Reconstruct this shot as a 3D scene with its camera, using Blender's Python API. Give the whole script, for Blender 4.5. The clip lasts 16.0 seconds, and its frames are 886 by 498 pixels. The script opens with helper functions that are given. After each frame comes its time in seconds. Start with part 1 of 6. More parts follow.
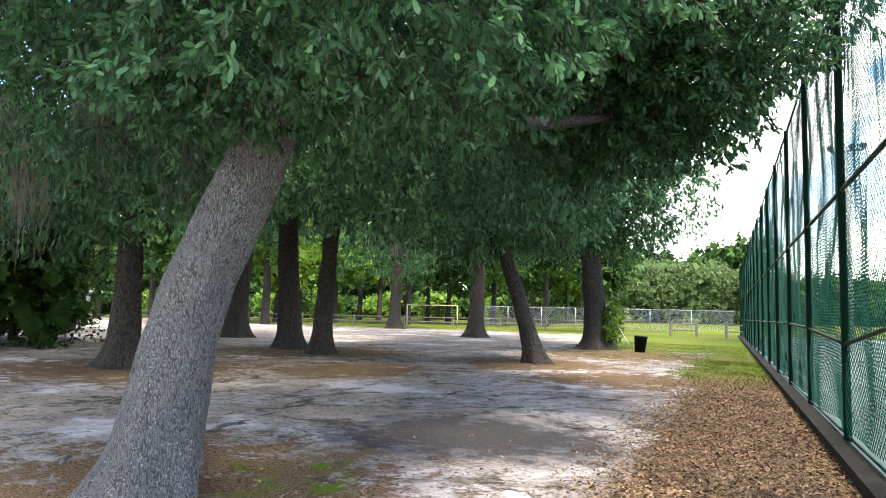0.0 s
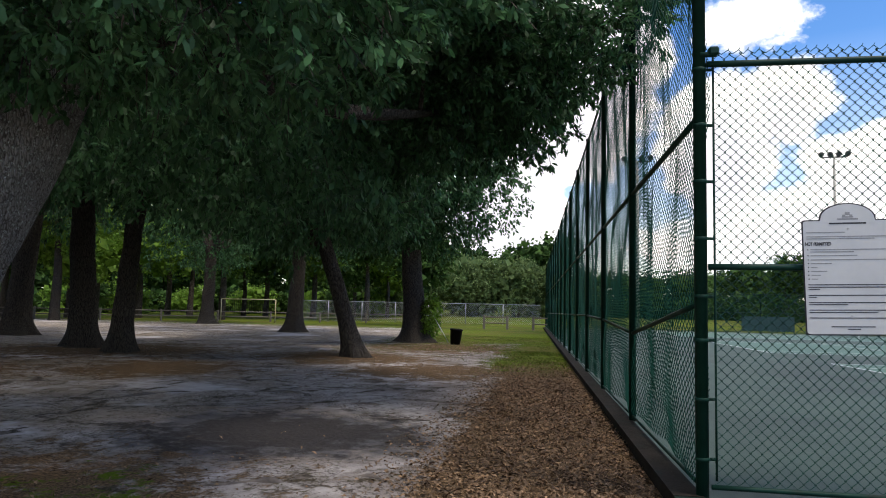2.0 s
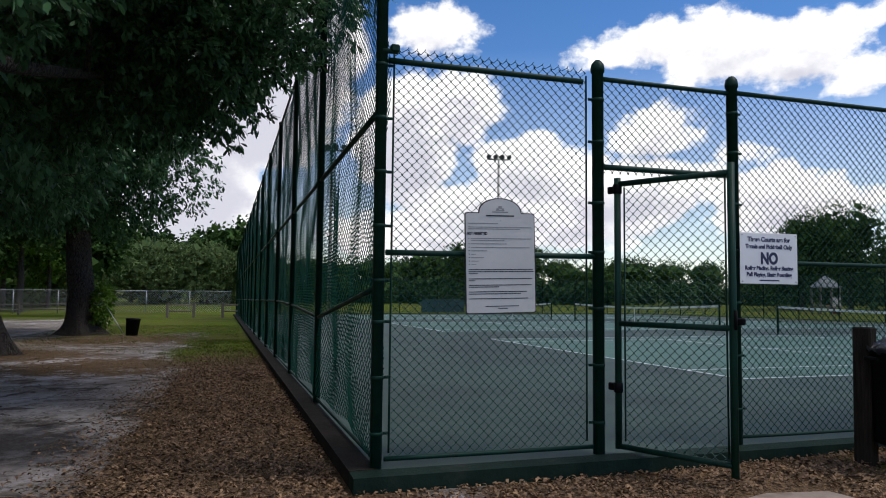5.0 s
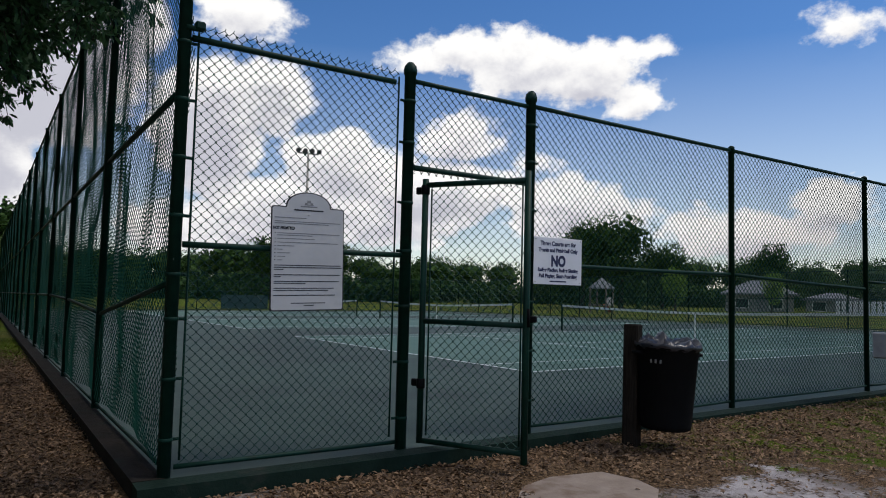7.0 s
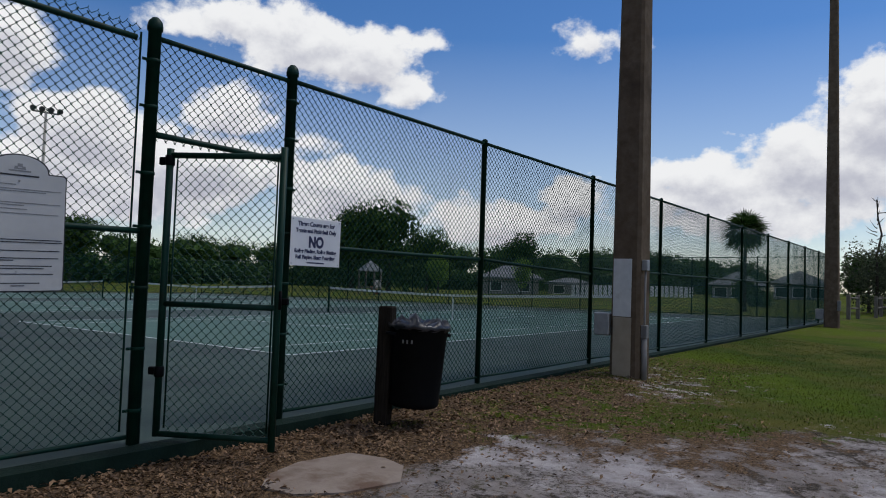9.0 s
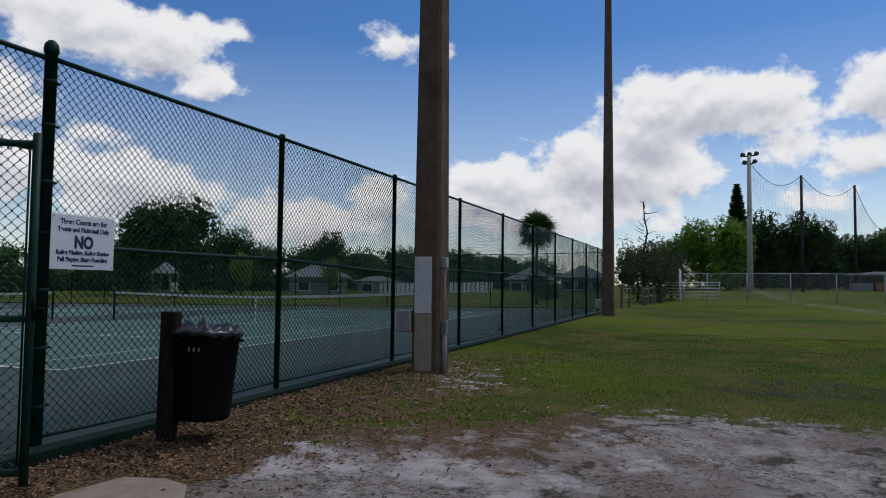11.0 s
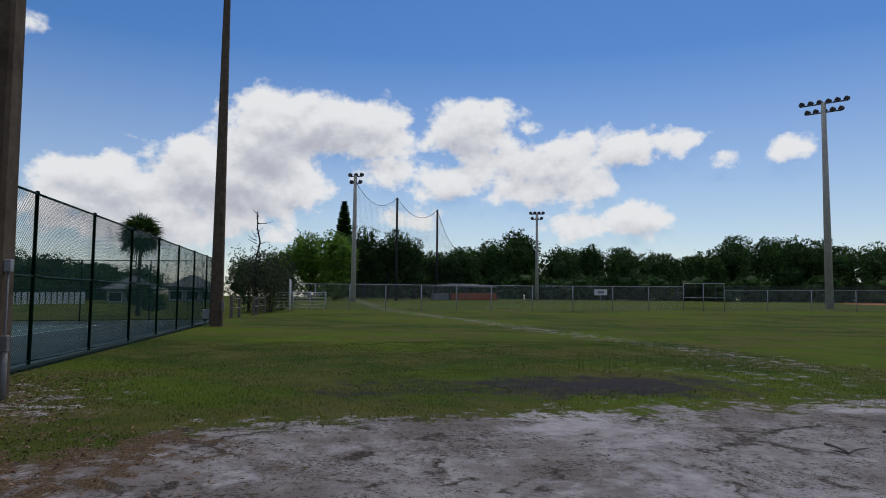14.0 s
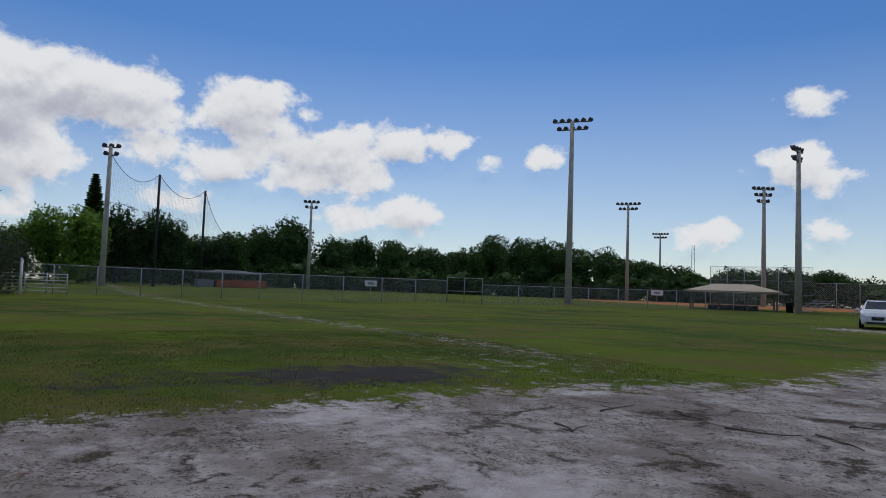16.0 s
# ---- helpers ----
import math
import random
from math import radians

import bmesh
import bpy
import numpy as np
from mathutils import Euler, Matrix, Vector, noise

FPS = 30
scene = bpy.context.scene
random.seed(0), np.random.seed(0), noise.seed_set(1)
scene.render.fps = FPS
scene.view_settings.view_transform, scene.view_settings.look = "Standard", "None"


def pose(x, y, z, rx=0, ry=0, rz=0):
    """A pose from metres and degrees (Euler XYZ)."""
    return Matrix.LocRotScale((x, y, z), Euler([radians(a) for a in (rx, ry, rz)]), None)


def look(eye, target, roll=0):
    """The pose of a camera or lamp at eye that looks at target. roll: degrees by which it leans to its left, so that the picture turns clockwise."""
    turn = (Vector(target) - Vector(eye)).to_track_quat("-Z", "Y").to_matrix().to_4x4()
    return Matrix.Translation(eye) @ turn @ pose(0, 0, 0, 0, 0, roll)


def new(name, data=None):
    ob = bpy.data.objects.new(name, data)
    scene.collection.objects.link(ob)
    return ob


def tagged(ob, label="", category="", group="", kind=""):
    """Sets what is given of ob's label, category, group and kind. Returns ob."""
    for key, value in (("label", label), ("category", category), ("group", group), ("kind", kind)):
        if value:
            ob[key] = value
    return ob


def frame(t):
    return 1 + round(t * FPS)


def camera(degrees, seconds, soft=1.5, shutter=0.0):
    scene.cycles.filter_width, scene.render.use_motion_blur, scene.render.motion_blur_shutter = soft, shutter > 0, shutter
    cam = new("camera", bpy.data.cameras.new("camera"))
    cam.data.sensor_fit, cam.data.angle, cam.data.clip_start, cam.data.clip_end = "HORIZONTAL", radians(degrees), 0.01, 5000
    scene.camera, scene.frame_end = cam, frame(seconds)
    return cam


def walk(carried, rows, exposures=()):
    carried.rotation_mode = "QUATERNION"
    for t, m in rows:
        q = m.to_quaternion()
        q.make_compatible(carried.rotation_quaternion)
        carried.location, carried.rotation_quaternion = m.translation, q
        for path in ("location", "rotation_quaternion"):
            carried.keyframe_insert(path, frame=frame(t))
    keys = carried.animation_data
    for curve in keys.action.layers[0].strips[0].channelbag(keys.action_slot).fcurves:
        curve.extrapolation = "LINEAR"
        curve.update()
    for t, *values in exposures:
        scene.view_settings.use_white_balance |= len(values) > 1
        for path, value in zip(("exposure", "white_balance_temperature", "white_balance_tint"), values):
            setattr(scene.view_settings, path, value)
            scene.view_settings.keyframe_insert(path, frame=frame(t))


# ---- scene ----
cam = camera(66.7, 16.0, soft=1.0)
PATH = [
    (0, (-1.062, -4.99, 1.407), (-1.87, -3.167, 1.565), 1.1),
    (0.5, (-1.063, -4.949, 1.393), (-1.756, -3.079, 1.545), 1.1),
    (1, (-1.06, -4.918, 1.389), (-1.631, -3.007, 1.535), 1.3),
    (1.5, (-1.06, -4.905, 1.386), (-1.491, -2.958, 1.535), 1.3),
    (2, (-1.053, -4.881, 1.385), (-1.359, -2.911, 1.537), 1.2),
    (2.5, (-1.038, -4.879, 1.38), (-1.203, -2.891, 1.525), 1.7),
    (3, (-1.001, -4.886, 1.384), (-1.041, -2.891, 1.516), 1.8),
    (3.5, (-0.975, -4.882, 1.375), (-0.877, -2.888, 1.503), 1.8),
    (4, (-0.976, -4.864, 1.38), (-0.707, -2.886, 1.511), 1.1),
    (6.5, (-0.965, -4.81, 1.378), (-0.004, -3.061, 1.496), 1.4),
    (7, (-0.964, -4.799, 1.382), (0.127, -3.127, 1.506), 1.4),
    (7.5, (-0.939, -4.795, 1.375), (0.3, -3.229, 1.495), 1.3),
    (8, (-0.916, -4.813, 1.391), (0.447, -3.354, 1.502), 1.8),
    (8.5, (-0.888, -4.79, 1.383), (0.585, -3.441, 1.485), 1.6),
    (9, (-0.805, -4.811, 1.384), (0.779, -3.593, 1.475), 2.0),
    (11.5, (-0.637, -4.838, 1.392), (1.267, -4.235, 1.507), 0.2),
    (12, (-0.626, -4.834, 1.389), (1.317, -4.375, 1.521), 0.1),
    (12.5, (-0.613, -4.837, 1.385), (1.362, -4.557, 1.524), 0.5),
    (13, (-0.6, -4.864, 1.381), (1.393, -4.766, 1.513), 0.6),
    (13.5, (-0.502, -4.925, 1.369), (1.488, -5.069, 1.498), 0.6),
    (14, (-0.479, -4.96, 1.354), (1.481, -5.328, 1.498), 0.6),
    (14.5, (-0.462, -4.983, 1.351), (1.452, -5.542, 1.503), 1.3),
    (15, (-0.443, -5.019, 1.352), (1.409, -5.759, 1.499), 1.3),
    (15.5, (-0.436, -5.024, 1.35), (1.353, -5.908, 1.489), 2.0),
    (16, (-0.473, -5.014, 1.355), (1.259, -6.006, 1.485), 2.1),
]
EXPOSURES = [(0, 3.2, 7200, 8), (1.0, 2.25, 7200, 8), (1.5, 1.65, 7100, 9), (2.0, 1.32, 6950, 10), (3.0, 0.88, 6750, 10), (4.2, 0.66, 6600, 10), (6.3, 0.56, 6550, 10), (7, 0.35, 6600, 10), (8, 0.2, 6500, 10), (9, 0.12, 6400, 10), (12.5, 0.02, 6350, 10), (16, -0.08, 6300, 10)]
walk(cam, [(t, look(eye, target, roll)) for t, eye, target, roll in PATH], EXPOSURES)

# ---------------------------------------------------------------- world and light
SUN_EL, SUN_AZ = 58.0, 118.0      # degrees; azimuth clockwise from +y
world = bpy.data.worlds.new("sky")
scene.world = world
world.use_nodes = True
WT = world.node_tree
WT.nodes.clear()


def wmath(op, a, b=None, clamp=False):
    n = WT.nodes.new("ShaderNodeMath")
    n.operation, n.use_clamp = op, clamp
    for k, v in enumerate((a, b)):
        if v is None:
            continue
        if isinstance(v, (int, float)):
            n.inputs[k].default_value = v
        else:
            WT.links.new(v, n.inputs[k])
    return n.outputs[0]


sky_tex = WT.nodes.new("ShaderNodeTexSky")
sky_tex.sky_type = "NISHITA"
sky_tex.sun_disc = False
sky_tex.sun_elevation = radians(SUN_EL)
sky_tex.sun_rotation = radians(SUN_AZ)
sky_tex.altitude, sky_tex.air_density, sky_tex.dust_density, sky_tex.ozone_density = 0, 1.0, 0.15, 3.0
sky_bg = WT.nodes.new("ShaderNodeBackground")
sky_bg.inputs["Strength"].default_value = 0.09
sky_hue = WT.nodes.new("ShaderNodeHueSaturation")
sky_hue.inputs["Saturation"].default_value, sky_hue.inputs["Hue"].default_value = 1.28, 0.508
WT.links.new(sky_tex.outputs[0], sky_hue.inputs["Color"])
WT.links.new(sky_hue.outputs[0], sky_bg.inputs[0])

# cumulus: masses in azimuth and elevation (degrees) with half widths and half heights, broken up by noise
CLOUDS_NORTH = [(15.5, 21.3, 3.8, 1.9), (13.5, 12.4, 4.6, 5.6), (18.3, 15.1, 3.6, 2.9), (24.1, 10.4, 5.2, 2.8), (21.4, 7.0, 7.4, 3.3), (15.2, 4.8, 8.7, 2.3), (28.0, 6.3, 7.1, 2.6), (-3.8, 8.7, 6, 6.5),
                (-16, 6, 9, 5), (-28, 12, 14, 9), (0.5, 18, 8, 9), (6, 22, 4, 9), (0, 32, 8, 8)]
CLOUDS_GATE = [(33.7, 19.6, 4.2, 1.7), (39.2, 19.0, 5.0, 2.3), (44.9, 17.8, 4.6, 2.4), (48.6, 16.0, 3.1, 1.4), (48.9, 19.6, 1.8, 0.7), (64.6, 19.5, 2.7, 1.4), (34.0, 12.9, 4.2, 2.0),
               (31.7, 8.1, 8.0, 3.1), (40.9, 11.1, 1.4, 1.1), (43.5, 7.1, 7.0, 2.5), (63.3, 7.2, 2.7, 1.7), (57.5, 5.0, 6.2, 2.0)]
CLOUDS_EAST = [(89.9, 14.4, 7.7, 2.5), (85.6, 11.9, 4.1, 2.8), (94.3, 13.5, 3.6, 1.9), (73.9, 8.5, 5.6, 2.1), (79.6, 10.0, 4.1, 2.5), (83.4, 8.8, 7.0, 2.8), (71.8, 7.5, 4.5, 1.7), (77.5, 6.0, 8.8, 1.8), (95.8, 10.5, 2.3, 1.2),
               (102.6, 14.1, 3.9, 2.4), (104.5, 15.2, 2.9, 1.2), (107.4, 14.3, 1.3, 0.5), (101.1, 9.9, 3.3, 1.5), (108.6, 11.4, 5.5, 1.9), (115.2, 12.3, 4.9, 1.6), (118.8, 12.7, 2.0, 1.2), (110.0, 9.1, 5.4, 1.4)]
CLOUDS_FIELD = [(123.4, 11.6, 0.6, 0.5), (116.6, 6.4, 3.0, 1.6), (112.2, 6.0, 3.5, 0.9), (86.7, 4.8, 1.5, 0.6), (98.7, 6.4, 2.0, 0.9), (128.8, 11.5, 1.9, 0.8), (148.7, 15.0, 1.8, 0.9), (147.2, 10.2, 2.6, 1.6), (149.5, 9.5, 2.0, 1.0),
                (141.0, 5.3, 2.2, 0.9), (149.5, 5.5, 1.5, 1.0)]
wco = WT.nodes.new("ShaderNodeTexCoord")
wsep = WT.nodes.new("ShaderNodeSeparateXYZ")
WT.links.new(wco.outputs["Generated"], wsep.inputs[0])
azim = wmath("MULTIPLY", wmath("ARCTAN2", wsep.outputs[0], wsep.outputs[1]), 180 / math.pi)
elev = wmath("MULTIPLY", wmath("ARCSINE", wsep.outputs[2]), 180 / math.pi)
wvec = WT.nodes.new("ShaderNodeCombineXYZ")
WT.links.new(azim, wvec.inputs[0])
WT.links.new(elev, wvec.inputs[1])


def wnoise(scale, detail, rough, squash=1.0, lift=0.0):
    m = WT.nodes.new("ShaderNodeMapping")
    m.inputs["Scale"].default_value, m.inputs["Location"].default_value = (1, 1, squash), (0, 0, lift)
    WT.links.new(wco.outputs["Generated"], m.inputs[0])
    n = WT.nodes.new("ShaderNodeTexNoise")
    n.inputs["Scale"].default_value, n.inputs["Detail"].default_value, n.inputs["Roughness"].default_value = scale, detail, rough
    WT.links.new(m.outputs[0], n.inputs["Vector"])
    return n.outputs[0]


puff = wnoise(17, 9, 0.58, 1.35)
broad = wnoise(2.6, 5, 0.55, 2.5)


def mass(lift, soft):
    """Degrees outside (+) or inside (-) the nearest mass of cloud, looked up lift degrees higher."""
    best = None
    for a, e, w, h in CLOUDS_NORTH + CLOUDS_GATE + CLOUDS_EAST + CLOUDS_FIELD:
        sub = WT.nodes.new("ShaderNodeVectorMath")
        sub.operation = "SUBTRACT"
        WT.links.new(wvec.outputs[0], sub.inputs[0])
        sub.inputs[1].default_value = (a, e - lift, 0)
        mul = WT.nodes.new("ShaderNodeVectorMath")
        mul.operation = "MULTIPLY"
        WT.links.new(sub.outputs[0], mul.inputs[0])
        mul.inputs[1].default_value = (1 / w, 1 / h, 0)
        ln = WT.nodes.new("ShaderNodeVectorMath")
        ln.operation = "LENGTH"
        WT.links.new(mul.outputs[0], ln.inputs[0])
        k = min(w, h)
        d = wmath("MULTIPLY_ADD", ln.outputs["Value"], k)
        d.node.inputs[2].default_value = -k
        if best is not None:
            d = wmath("SMOOTH_MIN", best, d)
            d.node.inputs[2].default_value = soft
        best = d
    return best


edge = wmath("SUBTRACT", wmath("MULTIPLY", wmath("SUBTRACT", puff, 0.45), 5.0), mass(0.0, 0.5))
cover = WT.nodes.new("ShaderNodeMapRange")
cover.interpolation_type = "SMOOTHSTEP"
cover.inputs["From Min"].default_value, cover.inputs["From Max"].default_value = -0.35, 0.75
WT.links.new(edge, cover.inputs[0])
# scattered cloud everywhere else, behind the camera as well
wild = WT.nodes.new("ShaderNodeMapRange")
wild.interpolation_type = "SMOOTHSTEP"
wild.inputs["From Min"].default_value, wild.inputs["From Max"].default_value = 0.44, 0.58
WT.links.new(wmath("ADD", wmath("MULTIPLY", broad, 0.8), wmath("MULTIPLY", puff, 0.2)), wild.inputs[0])
side = WT.nodes.new("ShaderNodeMapRange")      # the part of the sky with no named clouds
side.inputs["From Min"].default_value, side.inputs["From Max"].default_value = 150, 170
WT.links.new(wmath("ABSOLUTE", wmath("SUBTRACT", azim, 45.0)), side.inputs[0])
high = WT.nodes.new("ShaderNodeMapRange")
high.inputs["From Min"].default_value, high.inputs["From Max"].default_value = 38, 50
WT.links.new(elev, high.inputs[0])
other = wmath("MULTIPLY", wild.outputs[0], wmath("MAXIMUM", side.outputs[0], high.outputs[0]))
low = WT.nodes.new("ShaderNodeMapRange")      # milky band over the horizon
low.inputs["From Min"].default_value, low.inputs["From Max"].default_value = 20, 0
low.inputs["To Max"].default_value = 0.42
WT.links.new(elev, low.inputs[0])
cloud_all = wmath("MAXIMUM", wmath("MAXIMUM", cover.outputs[0], other), low.outputs[0], True)
# undersides grey, tops bright: how deep the cloud still is a little higher up
over = wnoise(17, 9, 0.58, 1.35, 0.022)
relief = wmath("MULTIPLY", wmath("SUBTRACT", over, puff), 5.0)
shade = WT.nodes.new("ShaderNodeMapRange")
shade.interpolation_type = "SMOOTHSTEP"
shade.inputs["From Min"].default_value, shade.inputs["From Max"].default_value = -0.6, 3.2
WT.links.new(wmath("SUBTRACT", relief, mass(1.5, 0.8)), shade.inputs[0])
cl_mix = WT.nodes.new("ShaderNodeMix")
cl_mix.data_type = "RGBA"
cl_mix.inputs[6].default_value, cl_mix.inputs[7].default_value = (1.0, 1.0, 1.0, 1), (0.56, 0.57, 0.65, 1)
WT.links.new(shade.outputs[0], cl_mix.inputs[0])
cloud_bg = WT.nodes.new("ShaderNodeBackground")
cloud_bg.inputs["Strength"].default_value = 0.8
WT.links.new(cl_mix.outputs[2], cloud_bg.inputs[0])
w_mix = WT.nodes.new("ShaderNodeMixShader")
WT.links.new(cloud_all, w_mix.inputs[0])
WT.links.new(sky_bg.outputs[0], w_mix.inputs[1])
WT.links.new(cloud_bg.outputs[0], w_mix.inputs[2])
w_out = WT.nodes.new("ShaderNodeOutputWorld")
WT.links.new(w_mix.outputs[0], w_out.inputs[0])

sun = new("sun", bpy.data.lights.new("sun", "SUN"))
sun.data.energy, sun.data.angle, sun.data.color = 1.2, radians(14), (1.0, 0.96, 0.9)
s_dir = Vector((math.sin(radians(SUN_AZ)) * math.cos(radians(SUN_EL)), math.cos(radians(SUN_AZ)) * math.cos(radians(SUN_EL)), math.sin(radians(SUN_EL))))
sun.matrix_world = look(s_dir * 60, (0, 0, 0))

# ---------------------------------------------------------------- mesh tools
RNG = np.random.default_rng(7)


class MB:
    """Collects vertices and faces for one mesh."""

    def __init__(self):
        self.v, self.f, self.sm, self.n = [], [], [], 0

    def add(self, verts, faces, smooth=False):
        verts = np.asarray(verts, float).reshape(-1, 3)
        self.v.append(verts)
        self.f += [tuple(int(i) + self.n for i in fc) for fc in faces]
        self.sm += [smooth] * len(faces)
        self.n += len(verts)
        return self

    def box(self, c, s, rot=None, ch=0.0):
        """A box with its edges cut off by ch."""
        h = np.array(s, float) / 2
        if ch <= 0:
            v = np.array([[i, j, k] for k in (-1, 1) for j in (-1, 1) for i in (-1, 1)]) * h
            f = [(0, 2, 3, 1), (4, 5, 7, 6), (0, 1, 5, 4), (2, 6, 7, 3), (0, 4, 6, 2), (1, 3, 7, 5)]
        else:
            bm = bmesh.new()
            bmesh.ops.create_cube(bm, size=1.0)
            for q in bm.verts:
                q.co = Vector((q.co.x * s[0], q.co.y * s[1], q.co.z * s[2]))
            bmesh.ops.bevel(bm, geom=list(bm.edges), offset=ch, segments=1, affect="EDGES")
            bm.verts.index_update()
            v = np.array([q.co[:] for q in bm.verts])
            f = [tuple(q.index for q in fc.verts) for fc in bm.faces]
            bm.free()
        if rot is not None:
            v = v @ np.array(rot.to_3x3()).T
        return self.add(v + np.array(c, float), f)

    def tube(self, pts, r, n=8, cap=True, smooth=True):
        """A round bar along points; r is one radius or one for each point."""
        p = np.asarray(pts, float)
        r = np.broadcast_to(np.asarray(r, float), (len(p),))
        t = np.gradient(p, axis=0)
        t /= np.linalg.norm(t, axis=1)[:, None] + 1e-12
        ref = np.array([0, 0, 1.0]) if abs(t[0][2]) < 0.9 else np.array([1.0, 0, 0])
        rings = []
        for q, d, rad in zip(p, t, r):
            u = np.cross(ref, d)
            u /= np.linalg.norm(u) + 1e-12
            w = np.cross(d, u)
            a = np.arange(n) * 2 * math.pi / n
            rings.append(q + rad * (np.cos(a)[:, None] * u + np.sin(a)[:, None] * w))
        f = [(i * n + j, i * n + (j + 1) % n, (i + 1) * n + (j + 1) % n, (i + 1) * n + j) for i in range(len(p) - 1) for j in range(n)]
        if cap:
            f += [tuple(range(n))[::-1], tuple((len(p) - 1) * n + j for j in range(n))]
        return self.add(np.concatenate(rings), f, smooth)

    def lathe(self, prof, c=(0, 0, 0), n=16, smooth=True):
        """A turned form from (radius, height) pairs, round the upright through c."""
        a = np.arange(n) * 2 * math.pi / n
        v = np.concatenate([np.stack([r * np.cos(a), r * np.sin(a), 0 * a + z], 1) for r, z in prof])
        m = len(prof)
        f = [(i * n + j, i * n + (j + 1) % n, (i + 1) * n + (j + 1) % n, (i + 1) * n + j) for i in range(m - 1) for j in range(n)]
        f += [tuple(range(n))[::-1], tuple((m - 1) * n + j for j in range(n))]
        return self.add(v + np.array(c, float), f, smooth)

    def slab(self, outline, y0, y1):
        """An outline in x and z drawn out along y."""
        m = len(outline)
        v = [(x, y0, z) for x, z in outline] + [(x, y1, z) for x, z in outline]
        f = [tuple(range(m)), tuple(range(2 * m - 1, m - 1, -1))] + [(i, i + m, (i + 1) % m + m, (i + 1) % m) for i in range(m)]
        return self.add(v, f)

    def mesh(self, name):
        me = bpy.data.meshes.new(name)
        v = np.concatenate(self.v) if self.v else np.zeros((0, 3))
        me.from_pydata(v.tolist(), [], self.f)
        me.polygons.foreach_set("use_smooth", self.sm)
        return me


def quads(name, v, uvs=False):
    """A mesh of many loose flat faces from an array (n, corners, 3)."""
    n, s = v.shape[:2]
    me = bpy.data.meshes.new(name)
    me.vertices.add(n * s)
    me.vertices.foreach_set("co", np.ascontiguousarray(v, dtype=np.float32).ravel())
    me.loops.add(n * s)
    me.loops.foreach_set("vertex_index", np.arange(n * s, dtype=np.int32))
    me.polygons.add(n)
    me.polygons.foreach_set("loop_start", np.arange(0, n * s, s, dtype=np.int32))
    me.polygons.foreach_set("loop_total", np.full(n, s, dtype=np.int32))
    me.update(calc_edges=True)
    return me


def part(name, mb, material, parent=None, label="", at=None):
    me = mb.mesh(name) if isinstance(mb, MB) else mb
    ob = new(name, me)
    if material and not me.materials:
        me.materials.append(material)
    if at is not None:
        ob.matrix_basis = at
    if parent is not None:
        ob.parent = parent
    if label:
        ob["label"] = label
    return ob


def thing(name, label, category, group="", kind="", at=None):
    e = tagged(new(name), label, category, group, kind)
    e.empty_display_size = 0.2
    if at is not None:
        e.matrix_basis = at
    return e


